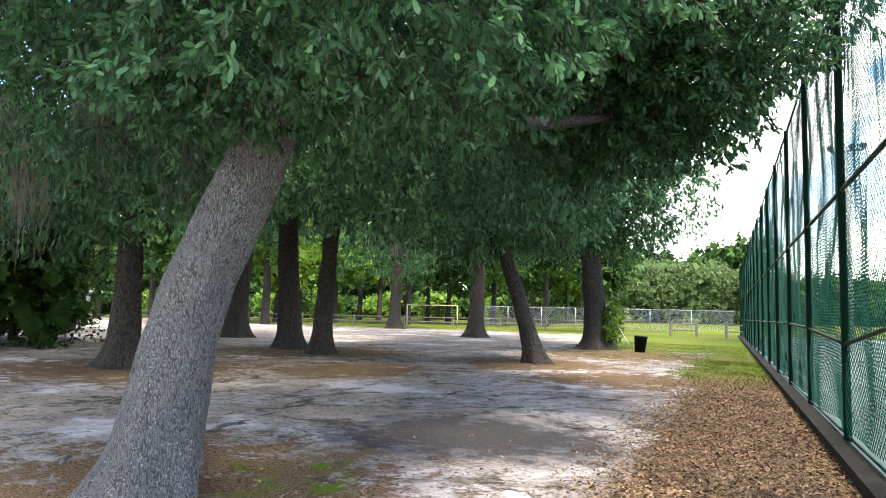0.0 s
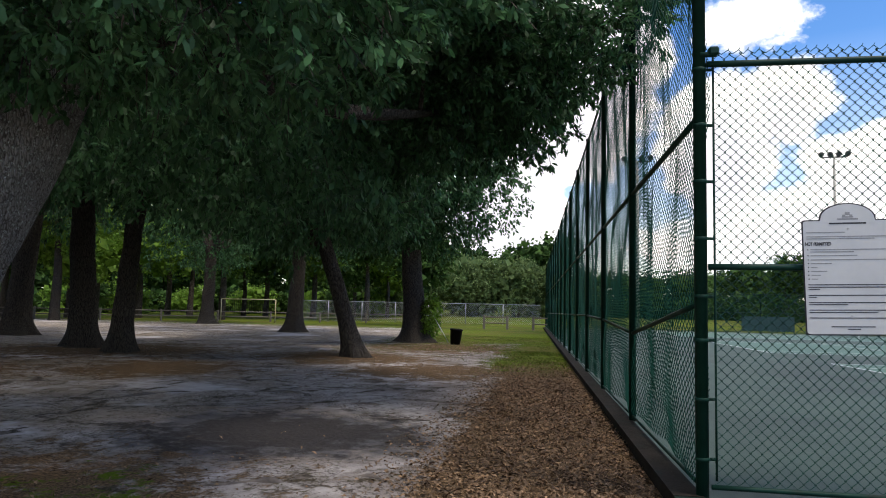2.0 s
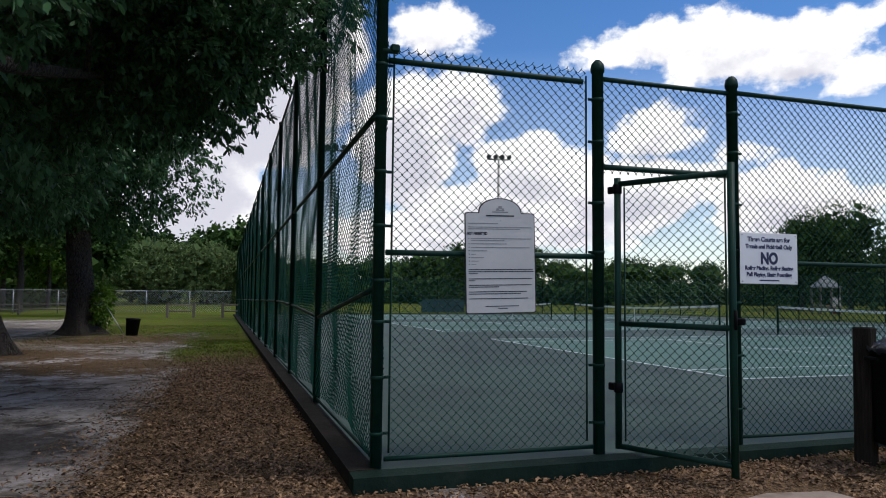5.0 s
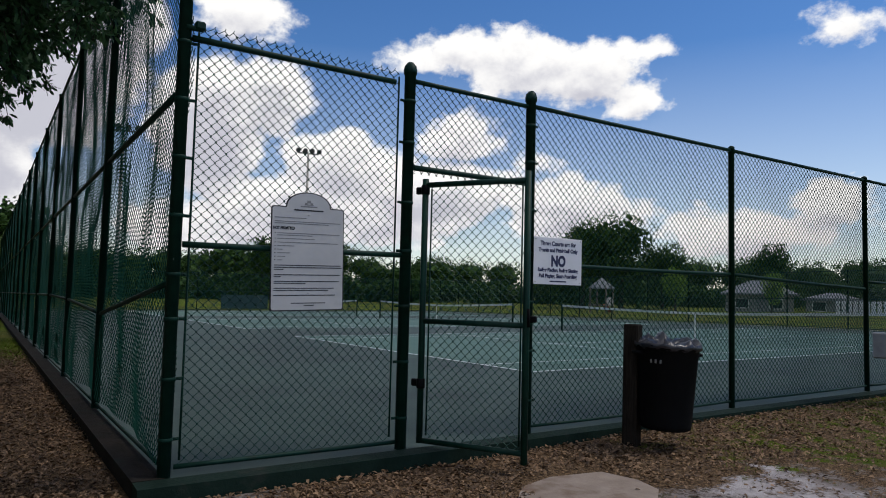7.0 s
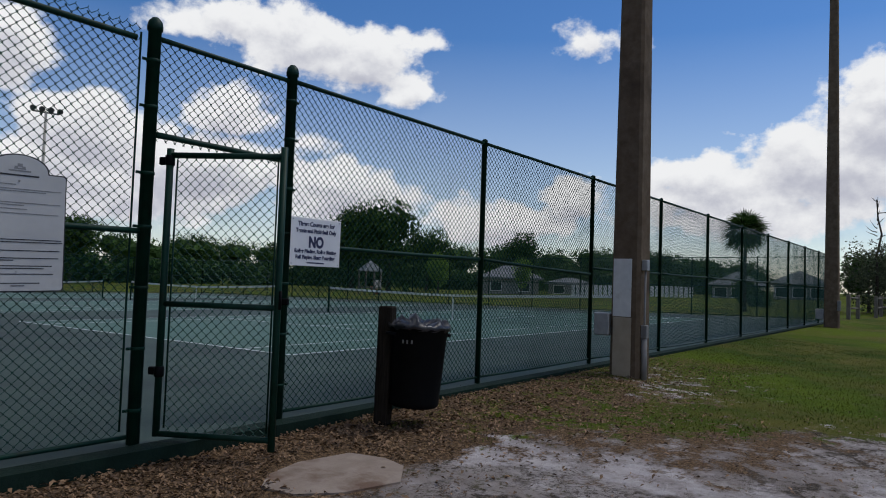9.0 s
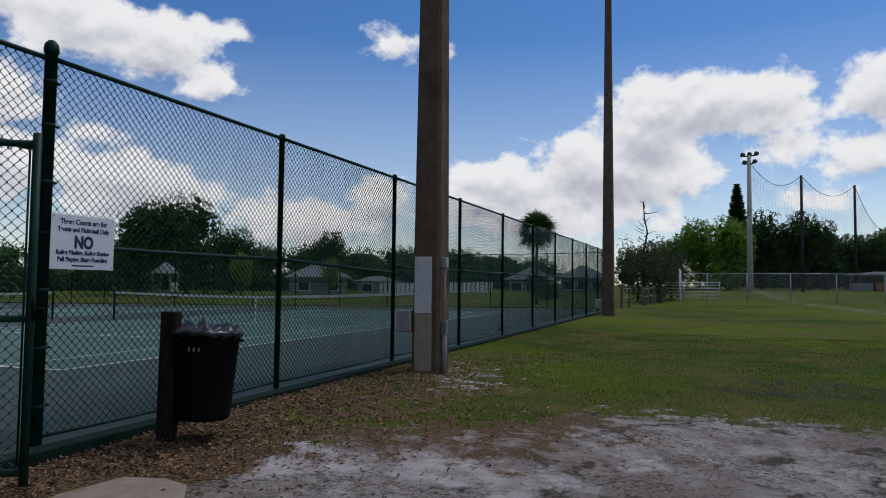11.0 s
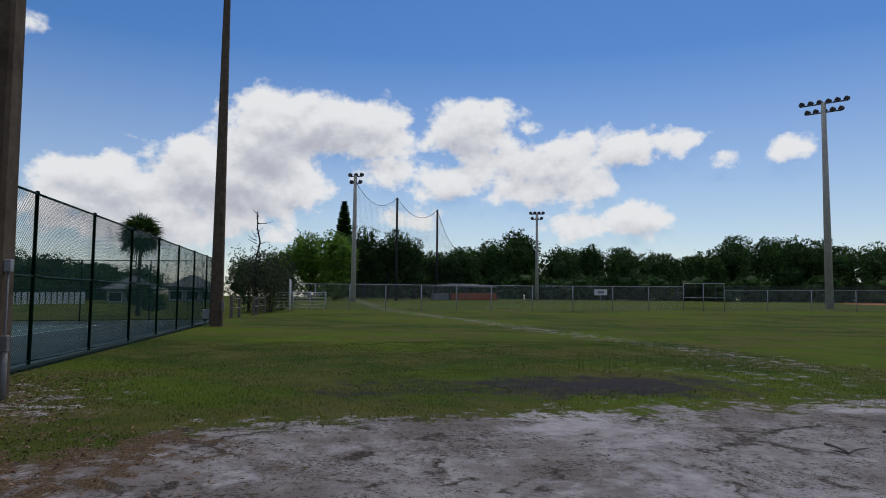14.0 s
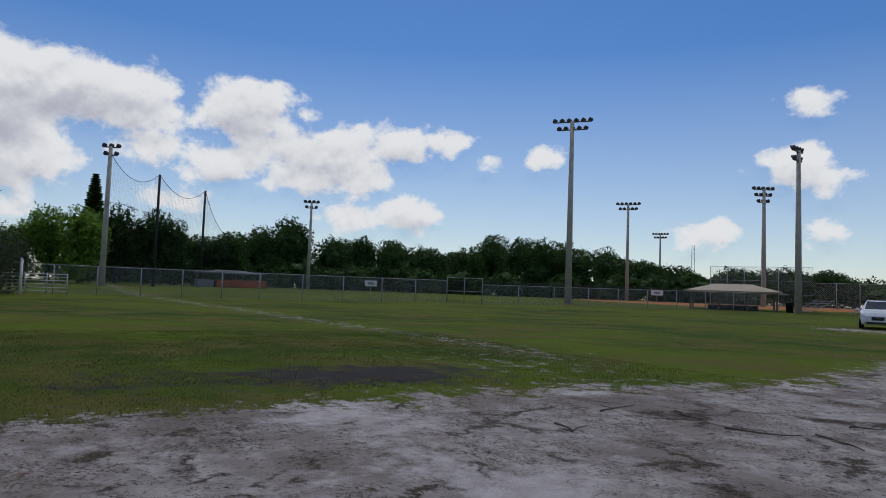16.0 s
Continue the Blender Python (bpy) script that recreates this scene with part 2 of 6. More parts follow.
# ---------------------------------------------------------------- materials
def mat(name, c1, c2, scale=4.0, rough=0.7, metal=0.0, bump=0.3, bump_scale=None, c3=None, c3_scale=1.0, c3_at=0.58, coord="world",
        stretch=(1, 1, 1), trans=0.0, island=0.0, bump_dist=0.01, spec=0.4):
    """Two-colour grain, a larger stain c3, relief, and where asked a change from piece to piece."""
    m = bpy.data.materials.new(name)
    m.use_nodes = True
    nt = m.node_tree
    bsdf = nt.nodes["Principled BSDF"]
    if coord == "world":
        co = nt.nodes.new("ShaderNodeNewGeometry").outputs["Position"]
    else:
        co = nt.nodes.new("ShaderNodeTexCoord").outputs["Object"]
    mp = nt.nodes.new("ShaderNodeMapping")
    mp.inputs["Scale"].default_value = stretch
    nt.links.new(co, mp.inputs[0])

    def nz(sc, det=6, ro=0.6):
        n = nt.nodes.new("ShaderNodeTexNoise")
        n.inputs["Scale"].default_value, n.inputs["Detail"].default_value, n.inputs["Roughness"].default_value = sc, det, ro
        nt.links.new(mp.outputs[0], n.inputs["Vector"])
        return n.outputs[0]

    def ramp(v, lo, hi):
        r = nt.nodes.new("ShaderNodeMapRange")
        r.inputs["From Min"].default_value, r.inputs["From Max"].default_value = lo, hi
        nt.links.new(v, r.inputs[0])
        return r.outputs[0]

    def mix(fac, a, b):
        x = nt.nodes.new("ShaderNodeMix")
        x.data_type = "RGBA"
        nt.links.new(fac, x.inputs[0]) if not isinstance(fac, float) else None
        for k, v in ((6, a), (7, b)):
            if isinstance(v, tuple):
                x.inputs[k].default_value = (*v, 1)
            else:
                nt.links.new(v, x.inputs[k])
        return x.outputs[2]

    col = mix(ramp(nz(scale), 0.32, 0.68), c1, c2)
    if c3:
        col = mix(ramp(nz(c3_scale, 5), c3_at, c3_at + 0.14), col, c3)
    if island:
        rnd = nt.nodes.new("ShaderNodeNewGeometry").outputs["Random Per Island"]
        hs = nt.nodes.new("ShaderNodeHueSaturation")
        v = nt.nodes.new("ShaderNodeMapRange")
        v.inputs["To Min"].default_value, v.inputs["To Max"].default_value = 1 - island, 1 + island
        nt.links.new(rnd, v.inputs[0])
        nt.links.new(v.outputs[0], hs.inputs["Value"])
        nt.links.new(col, hs.inputs["Color"])
        col = hs.outputs[0]
    nt.links.new(col, bsdf.inputs["Base Color"])
    bsdf.inputs["Roughness"].default_value, bsdf.inputs["Metallic"].default_value = rough, metal
    bsdf.inputs["Specular IOR Level"].default_value = spec
    if bump:
        b = nt.nodes.new("ShaderNodeBump")
        b.inputs["Strength"].default_value, b.inputs["Distance"].default_value = bump, bump_dist
        nt.links.new(nz(bump_scale or scale * 3, 8), b.inputs["Height"])
        nt.links.new(b.outputs[0], bsdf.inputs["Normal"])
    if trans:
        tr = nt.nodes.new("ShaderNodeBsdfTranslucent")
        nt.links.new(col, tr.inputs[0])
        mx = nt.nodes.new("ShaderNodeMixShader")
        mx.inputs[0].default_value = trans
        nt.links.new(bsdf.outputs[0], mx.inputs[1])
        nt.links.new(tr.outputs[0], mx.inputs[2])
        nt.links.new(mx.outputs[0], nt.nodes["Material Output"].inputs[0])
    return m


M_green = mat("green_vinyl_coating", (0.0025, 0.021, 0.014), (0.005, 0.034, 0.023), 9, 0.5, 0, 0.15, 60, (0.010, 0.017, 0.012), 3, 0.6, spec=0.15)
M_wire = mat("green_coated_wire", (0.003, 0.038, 0.026), (0.007, 0.056, 0.040), 5, 0.55, 0, 0, spec=0.2)
M_galv = mat("galvanised_steel", (0.30, 0.31, 0.32), (0.42, 0.43, 0.43), 12, 0.5, 0.6, 0.1)
M_black = mat("black_plastic", (0.0028, 0.003, 0.0036), (0.0045, 0.0048, 0.0055), 7, 0.7, 0, 0.2, 40, spec=0.1)
M_bag = mat("bin_bag", (0.006, 0.006, 0.008), (0.016, 0.016, 0.022), 9, 0.3, 0, 0.8, 30, spec=0.6)
M_concrete = mat("pole_concrete", (0.095, 0.066, 0.044), (0.15, 0.112, 0.08), 6, 0.95, 0, 0.35, 60, (0.07, 0.05, 0.036), 1.2, 0.55, spec=0.1)
M_pale_conc = mat("pale_concrete", (0.36, 0.35, 0.33), (0.46, 0.45, 0.43), 6, 0.85, 0, 0.3, 50, (0.3, 0.29, 0.27), 1.4)
M_patch = mat("white_paint_patch", (0.55, 0.55, 0.56), (0.66, 0.66, 0.67), 8, 0.7, 0, 0.2, 40, (0.45, 0.44, 0.43), 3)
M_court = mat("court_acrylic_green", (0.036, 0.060, 0.052), (0.050, 0.078, 0.066), 1.5, 0.72, 0, 0.12, 120, (0.032, 0.048, 0.044), 0.3, 0.48, spec=0.2)
M_court_in = mat("court_acrylic_blue", (0.056, 0.120, 0.092), (0.072, 0.142, 0.112), 1.5, 0.68, 0, 0.12, 120, (0.048, 0.098, 0.076), 0.3, 0.5, spec=0.25)
M_slab = mat("painted_kerb_green", (0.005, 0.014, 0.010), (0.011, 0.026, 0.019), 5, 0.8, 0, 0.5, 40, (0.030, 0.032, 0.026), 2.5, 0.62, spec=0.1)
M_line = mat("court_line_white", (0.62, 0.64, 0.64), (0.74, 0.76, 0.76), 6, 0.7, 0, 0)
def bark_material(name, deep, ridge, lichen, scale):
    """Furrowed bark: upright plates with dark cracks, grey ridges and patches of lichen."""
    m = bpy.data.materials.new(name)
    m.use_nodes = True
    nt = m.node_tree
    bsdf = nt.nodes["Principled BSDF"]
    pos = nt.nodes.new("ShaderNodeNewGeometry").outputs["Position"]
    warp = nt.nodes.new("ShaderNodeTexNoise")
    warp.inputs["Scale"].default_value, warp.inputs["Detail"].default_value = 5, 4
    nt.links.new(pos, warp.inputs["Vector"])
    sc = nt.nodes.new("ShaderNodeVectorMath")
    sc.operation = "SCALE"
    sc.inputs["Scale"].default_value = 0.07
    nt.links.new(warp.outputs["Color"], sc.inputs[0])
    add = nt.nodes.new("ShaderNodeVectorMath")
    nt.links.new(pos, add.inputs[0])
    nt.links.new(sc.outputs[0], add.inputs[1])
    mp = nt.nodes.new("ShaderNodeMapping")
    mp.inputs["Scale"].default_value = (1, 1, 0.2)
    nt.links.new(add.outputs[0], mp.inputs[0])
    vo = nt.nodes.new("ShaderNodeTexVoronoi")
    vo.feature = "DISTANCE_TO_EDGE"
    vo.inputs["Scale"].default_value = scale
    nt.links.new(mp.outputs[0], vo.inputs["Vector"])
    fine = nt.nodes.new("ShaderNodeTexNoise")
    fine.inputs["Scale"].default_value, fine.inputs["Detail"].default_value, fine.inputs["Roughness"].default_value = 34, 8, 0.7
    nt.links.new(mp.outputs[0], fine.inputs["Vector"])
    patch = nt.nodes.new("ShaderNodeTexNoise")
    patch.inputs["Scale"].default_value, patch.inputs["Detail"].default_value, patch.inputs["Roughness"].default_value = 55, 6, 0.7
    nt.links.new(pos, patch.inputs["Vector"])

    def ramp(v, lo, hi, a=0.0, b=1.0):
        r = nt.nodes.new("ShaderNodeMapRange")
        r.inputs["From Min"].default_value, r.inputs["From Max"].default_value = lo, hi
        r.inputs["To Min"].default_value, r.inputs["To Max"].default_value = a, b
        nt.links.new(v, r.inputs[0])
        return r.outputs[0]

    def mix(fac, a, b):
        x = nt.nodes.new("ShaderNodeMix")
        x.data_type = "RGBA"
        nt.links.new(fac, x.inputs[0])
        for k, v in ((6, a), (7, b)):
            if isinstance(v, tuple):
                x.inputs[k].default_value = (*v, 1)
            else:
                nt.links.new(v, x.inputs[k])
        return x.outputs[2]

    h = nt.nodes.new("ShaderNodeMath")
    h.operation = "ADD"
    nt.links.new(ramp(vo.outputs["Distance"], 0.0, 0.3), h.inputs[0])
    nt.links.new(ramp(fine.outputs[0], 0.25, 0.75, -0.5, 0.5), h.inputs[1])
    col = mix(ramp(h.outputs[0], -0.05, 0.6), deep, ridge)
    col = mix(ramp(patch.outputs[0], 0.57, 0.63), col, lichen)
    nt.links.new(col, bsdf.inputs["Base Color"])
    bsdf.inputs["Roughness"].default_value = 0.95
    bsdf.inputs["Specular IOR Level"].default_value = 0.15
    b = nt.nodes.new("ShaderNodeBump")
    b.inputs["Strength"].default_value, b.inputs["Distance"].default_value = 1.0, 0.028
    nt.links.new(h.outputs[0], b.inputs["Height"])
    nt.links.new(b.outputs[0], bsdf.inputs["Normal"])
    return m


M_bark = bark_material("oak_bark", (0.080, 0.072, 0.064), (0.25, 0.238, 0.222), (0.42, 0.45, 0.42), 75)
M_bark_dark = bark_material("dark_bark", (0.018, 0.014, 0.012), (0.085, 0.07, 0.058), (0.13, 0.125, 0.105), 30)
M_leaf = mat("oak_leaf", (0.026, 0.080, 0.028), (0.080, 0.168, 0.070), 3, 0.45, 0, 0, None, None, trans=0.42, island=0.6, spec=0.22)
M_leaf_bright = mat("spring_leaf", (0.10, 0.19, 0.022), (0.19, 0.31, 0.05), 2, 0.5, 0, 0, None, None, trans=0.45, island=0.4, spec=0.15)
M_leaf_far = mat("far_leaf", (0.022, 0.056, 0.013), (0.062, 0.115, 0.028), 0.5, 0.7, 0, 0, None, None, trans=0.25, island=0.5, spec=0.1)
M_leaf_grey = mat("greyish_leaf", (0.085, 0.135, 0.045), (0.16, 0.215, 0.085), 0.6, 0.7, 0, 0, None, None, trans=0.35, island=0.4, spec=0.1)
M_leaf_scrub = mat("scrub_leaf", (0.048, 0.062, 0.034), (0.10, 0.115, 0.068), 0.8, 0.8, 0, 0, None, None, trans=0.25, island=0.5, spec=0.1)
M_moss = mat("hanging_moss", (0.060, 0.058, 0.042), (0.11, 0.105, 0.08), 3, 0.9, 0, 0, None, None, trans=0.3, island=0.3)
M_wood = mat("weathered_wood", (0.10, 0.085, 0.07), (0.18, 0.155, 0.13), 8, 0.85, 0, 0.5, 30, None, stretch=(4, 4, 0.6))
M_white = mat("white_paint", (0.68, 0.68, 0.67), (0.78, 0.78, 0.77), 5, 0.6, 0, 0)

# ---------------------------------------------------------------- ground
def sstep(a, b, v):
    t = np.clip((v - a) / (b - a), 0, 1)
    return t * t * (3 - 2 * t)


def ground_z(x, y):
    """Level by the gate, falling a little northwards, rising towards the ball field in the east."""
    x, y = np.asarray(x, float), np.asarray(y, float)
    z = -0.0145 * np.clip(y, 0, 54)
    far = np.hypot(np.maximum(x - 8, 0), np.minimum(y, 0))
    z = z + 1.15 * sstep(22, 125, far) * sstep(-5, 25, x)
    # soil banked up against the front kerb
    z = z + 0.065 * sstep(1.5, 6, x) * sstep(46, 36, x) * sstep(-1.7, -0.4, y) * sstep(1.6, 0.2, y)
    return z


def axis(lo, hi, step, reach, grow):
    mid = list(np.arange(lo, hi + 1e-6, step))
    s, v = step, mid[-1]
    while v < reach:
        s *= grow
        v += s
        mid.append(v)
    s, v = step, mid[0]
    while v > -reach:
        s *= grow
        v -= s
        mid.insert(0, v)
    return np.array(mid)


gx, gy = axis(-12, 16, 0.16, 2500, 1.1), axis(-14, 14, 0.16, 2500, 1.1)
GX, GY = np.meshgrid(gx, gy)
GZ = ground_z(GX, GY)
near_amp = 0.035 * np.exp(-((GX / 40) ** 2 + (GY / 40) ** 2))
wob = np.array([noise.noise((a * 0.5, b * 0.5, 0)) + 0.5 * noise.noise((a * 1.7, b * 1.7, 5)) for a, b in zip(GX.ravel(), GY.ravel())]).reshape(GX.shape)
GZ = GZ + near_amp * wob * sstep(0.3, 1.5, np.maximum(-GX, -GY))
# the court's slab covers this part: keep the ground below it
inside = (GX > -0.1) & (GX < 36) & (GY > -0.1) & (GY < 52)
GZ = np.where(inside, GZ - 0.12, GZ)
nx, ny = len(gx), len(gy)
idx = np.arange(nx * ny).reshape(ny, nx)
gme = bpy.data.meshes.new("ground")
gme.from_pydata(np.stack([GX, GY, GZ], -1).reshape(-1, 3).tolist(), [], np.stack([idx[:-1, :-1], idx[:-1, 1:], idx[1:, 1:], idx[1:, :-1]], -1).reshape(-1, 4).tolist())
gme.polygons.foreach_set("use_smooth", [True] * len(gme.polygons))
# what covers the ground: grass, fallen leaves, the rest is grey sand
EDGE_Y, EDGE_X = [-40, -20, -16, -12, -10, -8, -6, -3.6, -3, -2, -1.2, 0], [14, 8, 6.8, 7.5, 7.7, 7.3, 7.0, 6.7, 5.7, 4.4, 3.6, 3.4]
edge_x = np.interp(GY, EDGE_Y, EDGE_X)
grass = sstep(-1.1 - 1.2 * sstep(-6, -10, GY), 1.4, GX - edge_x) * sstep(1, -0.4, GY)
grass = grass * (1 - 0.55 * sstep(-3.8, -1.5, GY) * sstep(13, 7, GX))
north = sstep(17, 26, GY) * sstep(-9.5, -5, GX) + sstep(30, 50, GY) + sstep(0, 1, GX - 37) + sstep(-55, -75, GX)
grass = np.clip(np.maximum(grass, north), 0, 1)
litter = sstep(-2.5, -1.4, GX) * sstep(0.6, -0.1, GX) * sstep(-2.5, -0.2, GY) * sstep(30, 20, GY)
litter = np.maximum(litter, sstep(-2.3, -0.9, GY) * sstep(0.5, 0, GY) * sstep(0.2, 1.2, GX) * sstep(12, 6, GX))
for tx, ty, r in ((-5.0, -1.2, 2.6), (-13, 5.3, 4), (-13.4, 12.5, 4.5), (-6.2, 12.8, 3.0), (-3.5, 9.5, 2.6), (-4.5, 19, 4.5), (6.2, -1.9, 2.6), (-9, 8, 2.5)):
    litter = np.maximum(litter, 0.72 * np.exp(-((GX - tx) ** 2 + (GY - ty) ** 2) / r**2))
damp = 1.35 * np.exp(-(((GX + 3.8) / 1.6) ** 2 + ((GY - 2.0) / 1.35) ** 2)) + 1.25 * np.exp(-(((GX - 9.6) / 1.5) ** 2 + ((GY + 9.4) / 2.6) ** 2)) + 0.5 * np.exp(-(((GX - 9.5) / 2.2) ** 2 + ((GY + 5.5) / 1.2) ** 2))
path_y = np.interp(GX, [7, 12, 20, 37, 60], [-15.5, -15.2, -15, -14.1, -11])
worn = np.exp(-((GY - path_y) / 1.3) ** 2) * sstep(8, 16, GX) * 0.55 + 0.42 * np.exp(-(((GX - 10.5) / 3.5) ** 2 + ((GY + 13) / 3.0) ** 2))
worn = worn + 0.9 * np.exp(-(((GX - 19.5) / 4.0) ** 2 + ((GY + 43.5) / 3.0) ** 2))
clay = sstep(1.25, 0.9, np.hypot((GX - 66) / 24, (GY + 92) / 17))
RIMS = (([(-6.1, 0.3), (-6.4, 1.33), (-6.65, 2.3), (-6.9, 3.5), (-6.97, 4.8), (-7.2, 6.8)], 0.22), ([(-8.6, 0.6), (-9.05, 2.85), (-9.6, 5.0)], 0.2), ([(-4.2, -0.45), (-3.62, -0.2), (-3.27, -0.02), (-2.5, 0.21), (-1.69, 0.17)], 0.17), ([(-6.4, 3.0), (-5.73, 3.39), (-5.21, 3.7), (-4.23, 4.25), (-3.56, 4.92), (-2.51, 4.82)], 0.2), ([(-5.98, 3.81), (-5.59, 4.38), (-4.89, 5.42), (-4.37, 6.26), (-2.9, 6.6)], 0.2), ([(6.8, -3.64), (6.82, -4.32), (6.94, -5.06), (7.01, -5.89), (6.98, -6.79)], 0.2))
# leaf-filled rims of old wheel tracks across the sand
rim = np.zeros_like(GX)
for line, half in RIMS:
    line = np.array(line)
    for (ax, ay), (bx, by) in zip(line[:-1], line[1:]):
        t = np.clip(((GX - ax) * (bx - ax) + (GY - ay) * (by - ay)) / ((bx - ax) ** 2 + (by - ay) ** 2), 0, 1)
        rim = np.maximum(rim, np.exp(-((GX - ax - t * (bx - ax)) ** 2 + (GY - ay - t * (by - ay)) ** 2) / half**2))
# thin grass under the leaning oak and along the far end of the side fence
grass = np.maximum(grass, 0.46 * np.exp(-((GX + 4.3) ** 2 + (GY + 0.4) ** 2) / 0.8))
grass = np.maximum(grass, 0.8 * sstep(7.5, 13, GY) * sstep(-3.4, -1.8, GX) * sstep(0.5, -0.3, GX))
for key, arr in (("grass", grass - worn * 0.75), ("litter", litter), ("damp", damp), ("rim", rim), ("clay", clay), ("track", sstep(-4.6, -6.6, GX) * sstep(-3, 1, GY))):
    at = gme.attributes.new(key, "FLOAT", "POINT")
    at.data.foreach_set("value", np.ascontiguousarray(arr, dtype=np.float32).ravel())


def ground_material():
    m = bpy.data.materials.new("park_ground")
    m.use_nodes = True
    nt = m.node_tree
    bsdf = nt.nodes["Principled BSDF"]
    pos = nt.nodes.new("ShaderNodeNewGeometry").outputs["Position"]

    def nz(sc, det=6, ro=0.6):
        n = nt.nodes.new("ShaderNodeTexNoise")
        n.inputs["Scale"].default_value, n.inputs["Detail"].default_value, n.inputs["Roughness"].default_value = sc, det, ro
        nt.links.new(pos, n.inputs["Vector"])
        return n.outputs[0]

    def math_(op, a, b):
        n = nt.nodes.new("ShaderNodeMath")
        n.operation = op
        for k, v in enumerate((a, b)):
            if isinstance(v, (int, float)):
                n.inputs[k].default_value = v
            else:
                nt.links.new(v, n.inputs[k])
        return n.outputs[0]

    def ramp(v, lo, hi):
        r = nt.nodes.new("ShaderNodeMapRange")
        r.interpolation_type = "SMOOTHSTEP"
        r.inputs["From Min"].default_value, r.inputs["From Max"].default_value = lo, hi
        nt.links.new(v, r.inputs[0])
        return r.outputs[0]

    def mix(fac, a, b):
        x = nt.nodes.new("ShaderNodeMix")
        x.data_type = "RGBA"
        nt.links.new(fac, x.inputs[0])
        for k, v in ((6, a), (7, b)):
            if isinstance(v, tuple):
                x.inputs[k].default_value = (*v, 1)
            else:
                nt.links.new(v, x.inputs[k])
        return x.outputs[2]

    def attr(name):
        a = nt.nodes.new("ShaderNodeAttribute")
        a.attribute_name = name
        return a.outputs["Fac"]

    fine, mid, big = nz(55, 8, 0.7), nz(4.5, 7, 0.65), nz(0.55, 6, 0.6)
    sand = mix(ramp(mid, 0.34, 0.66), (0.27, 0.238, 0.222), (0.44, 0.40, 0.38))
    sand = mix(ramp(big, 0.42, 0.62), sand, (0.225, 0.19, 0.172))
    sand = mix(math_("MULTIPLY", ramp(nz(0.5, 6, 0.65), 0.36, 0.56), attr("track")), sand, mix(ramp(mid, 0.3, 0.7), (0.235, 0.188, 0.150), (0.34, 0.285, 0.235)))
    crumbs = math_("MULTIPLY", ramp(nz(24, 7, 0.85), 0.50, 0.56), ramp(nz(1.5, 7, 0.75), 0.45, 0.57))
    sand = mix(crumbs, sand, (0.075, 0.06, 0.05))
    sand = mix(ramp(math_("ADD", attr("damp"), math_("MULTIPLY", math_("SUBTRACT", nz(1.7, 9, 0.75), 0.5), 2.2)), 0.25, 0.85), sand, (0.105, 0.102, 0.108))
    clump = math_("MULTIPLY", ramp(nz(7.5, 9, 0.8), 0.53, 0.6), ramp(nz(0.8, 6, 0.7), 0.44, 0.56))
    sand = mix(clump, sand, (0.085, 0.075, 0.045))
    leaves = mix(ramp(nz(38, 4, 0.8), 0.38, 0.62), (0.050, 0.032, 0.020), (0.23, 0.148, 0.082))
    # dark crusted edges where the sand has been washed and broken
    bend = nt.nodes.new("ShaderNodeTexNoise")
    bend.inputs["Scale"].default_value, bend.inputs["Detail"].default_value, bend.inputs["Roughness"].default_value = 1.3, 8, 0.7
    nt.links.new(pos, bend.inputs["Vector"])
    far_bend = nt.nodes.new("ShaderNodeVectorMath")
    far_bend.operation = "MULTIPLY_ADD"
    nt.links.new(bend.outputs["Color"], far_bend.inputs[0])
    far_bend.inputs[1].default_value = (1.6, 1.6, 0)
    nt.links.new(pos, far_bend.inputs[2])
    cell = nt.nodes.new("ShaderNodeTexVoronoi")
    cell.feature = "DISTANCE_TO_EDGE"
    cell.inputs["Scale"].default_value = 0.85
    nt.links.new(far_bend.outputs[0], cell.inputs["Vector"])
    crust = math_("MULTIPLY", math_("SUBTRACT", 1.0, ramp(cell.outputs["Distance"], 0.014, 0.075)), ramp(nz(0.9, 6, 0.75), 0.47, 0.56))
    sand = mix(crust, sand, mix(ramp(nz(40, 6, 0.8), 0.4, 0.6), (0.035, 0.030, 0.026), (0.11, 0.088, 0.066)))
    sand = mix(math_("MULTIPLY", ramp(nz(0.33, 7, 0.7), 0.53, 0.62), math_("SUBTRACT", 1.0, ramp(attr("damp"), 0.15, 0.4))), sand, mix(ramp(mid, 0.3, 0.7), (0.40, 0.355, 0.345), (0.52, 0.48, 0.475)))
    leaves = mix(ramp(nz(75, 3, 0.8), 0.52, 0.62), leaves, (0.05, 0.034, 0.022))
    turf = mix(ramp(nz(70, 5, 0.8), 0.3, 0.7), (0.041, 0.070, 0.004), (0.138, 0.182, 0.012))
    turf = mix(ramp(nz(0.09, 6, 0.65), 0.42, 0.6), turf, (0.04, 0.07, 0.008))
    turf = mix(ramp(nz(0.35, 6, 0.65), 0.42, 0.64), turf, (0.105, 0.10, 0.022))
    turf = mix(ramp(nz(1.9, 8, 0.8), 0.575, 0.68), turf, (0.22, 0.185, 0.11))
    turf = mix(ramp(nz(11, 6, 0.8), 0.55, 0.66), turf, (0.055, 0.050, 0.020))
    turf = mix(ramp(nz(5.5, 9, 0.85), 0.56, 0.68), turf, (0.20, 0.18, 0.065))
    col = mix(ramp(math_("ADD", attr("litter"), math_("MULTIPLY", math_("SUBTRACT", nz(2.4, 9, 0.8), 0.5), 2.2)), 0.34, 0.56), sand, leaves)
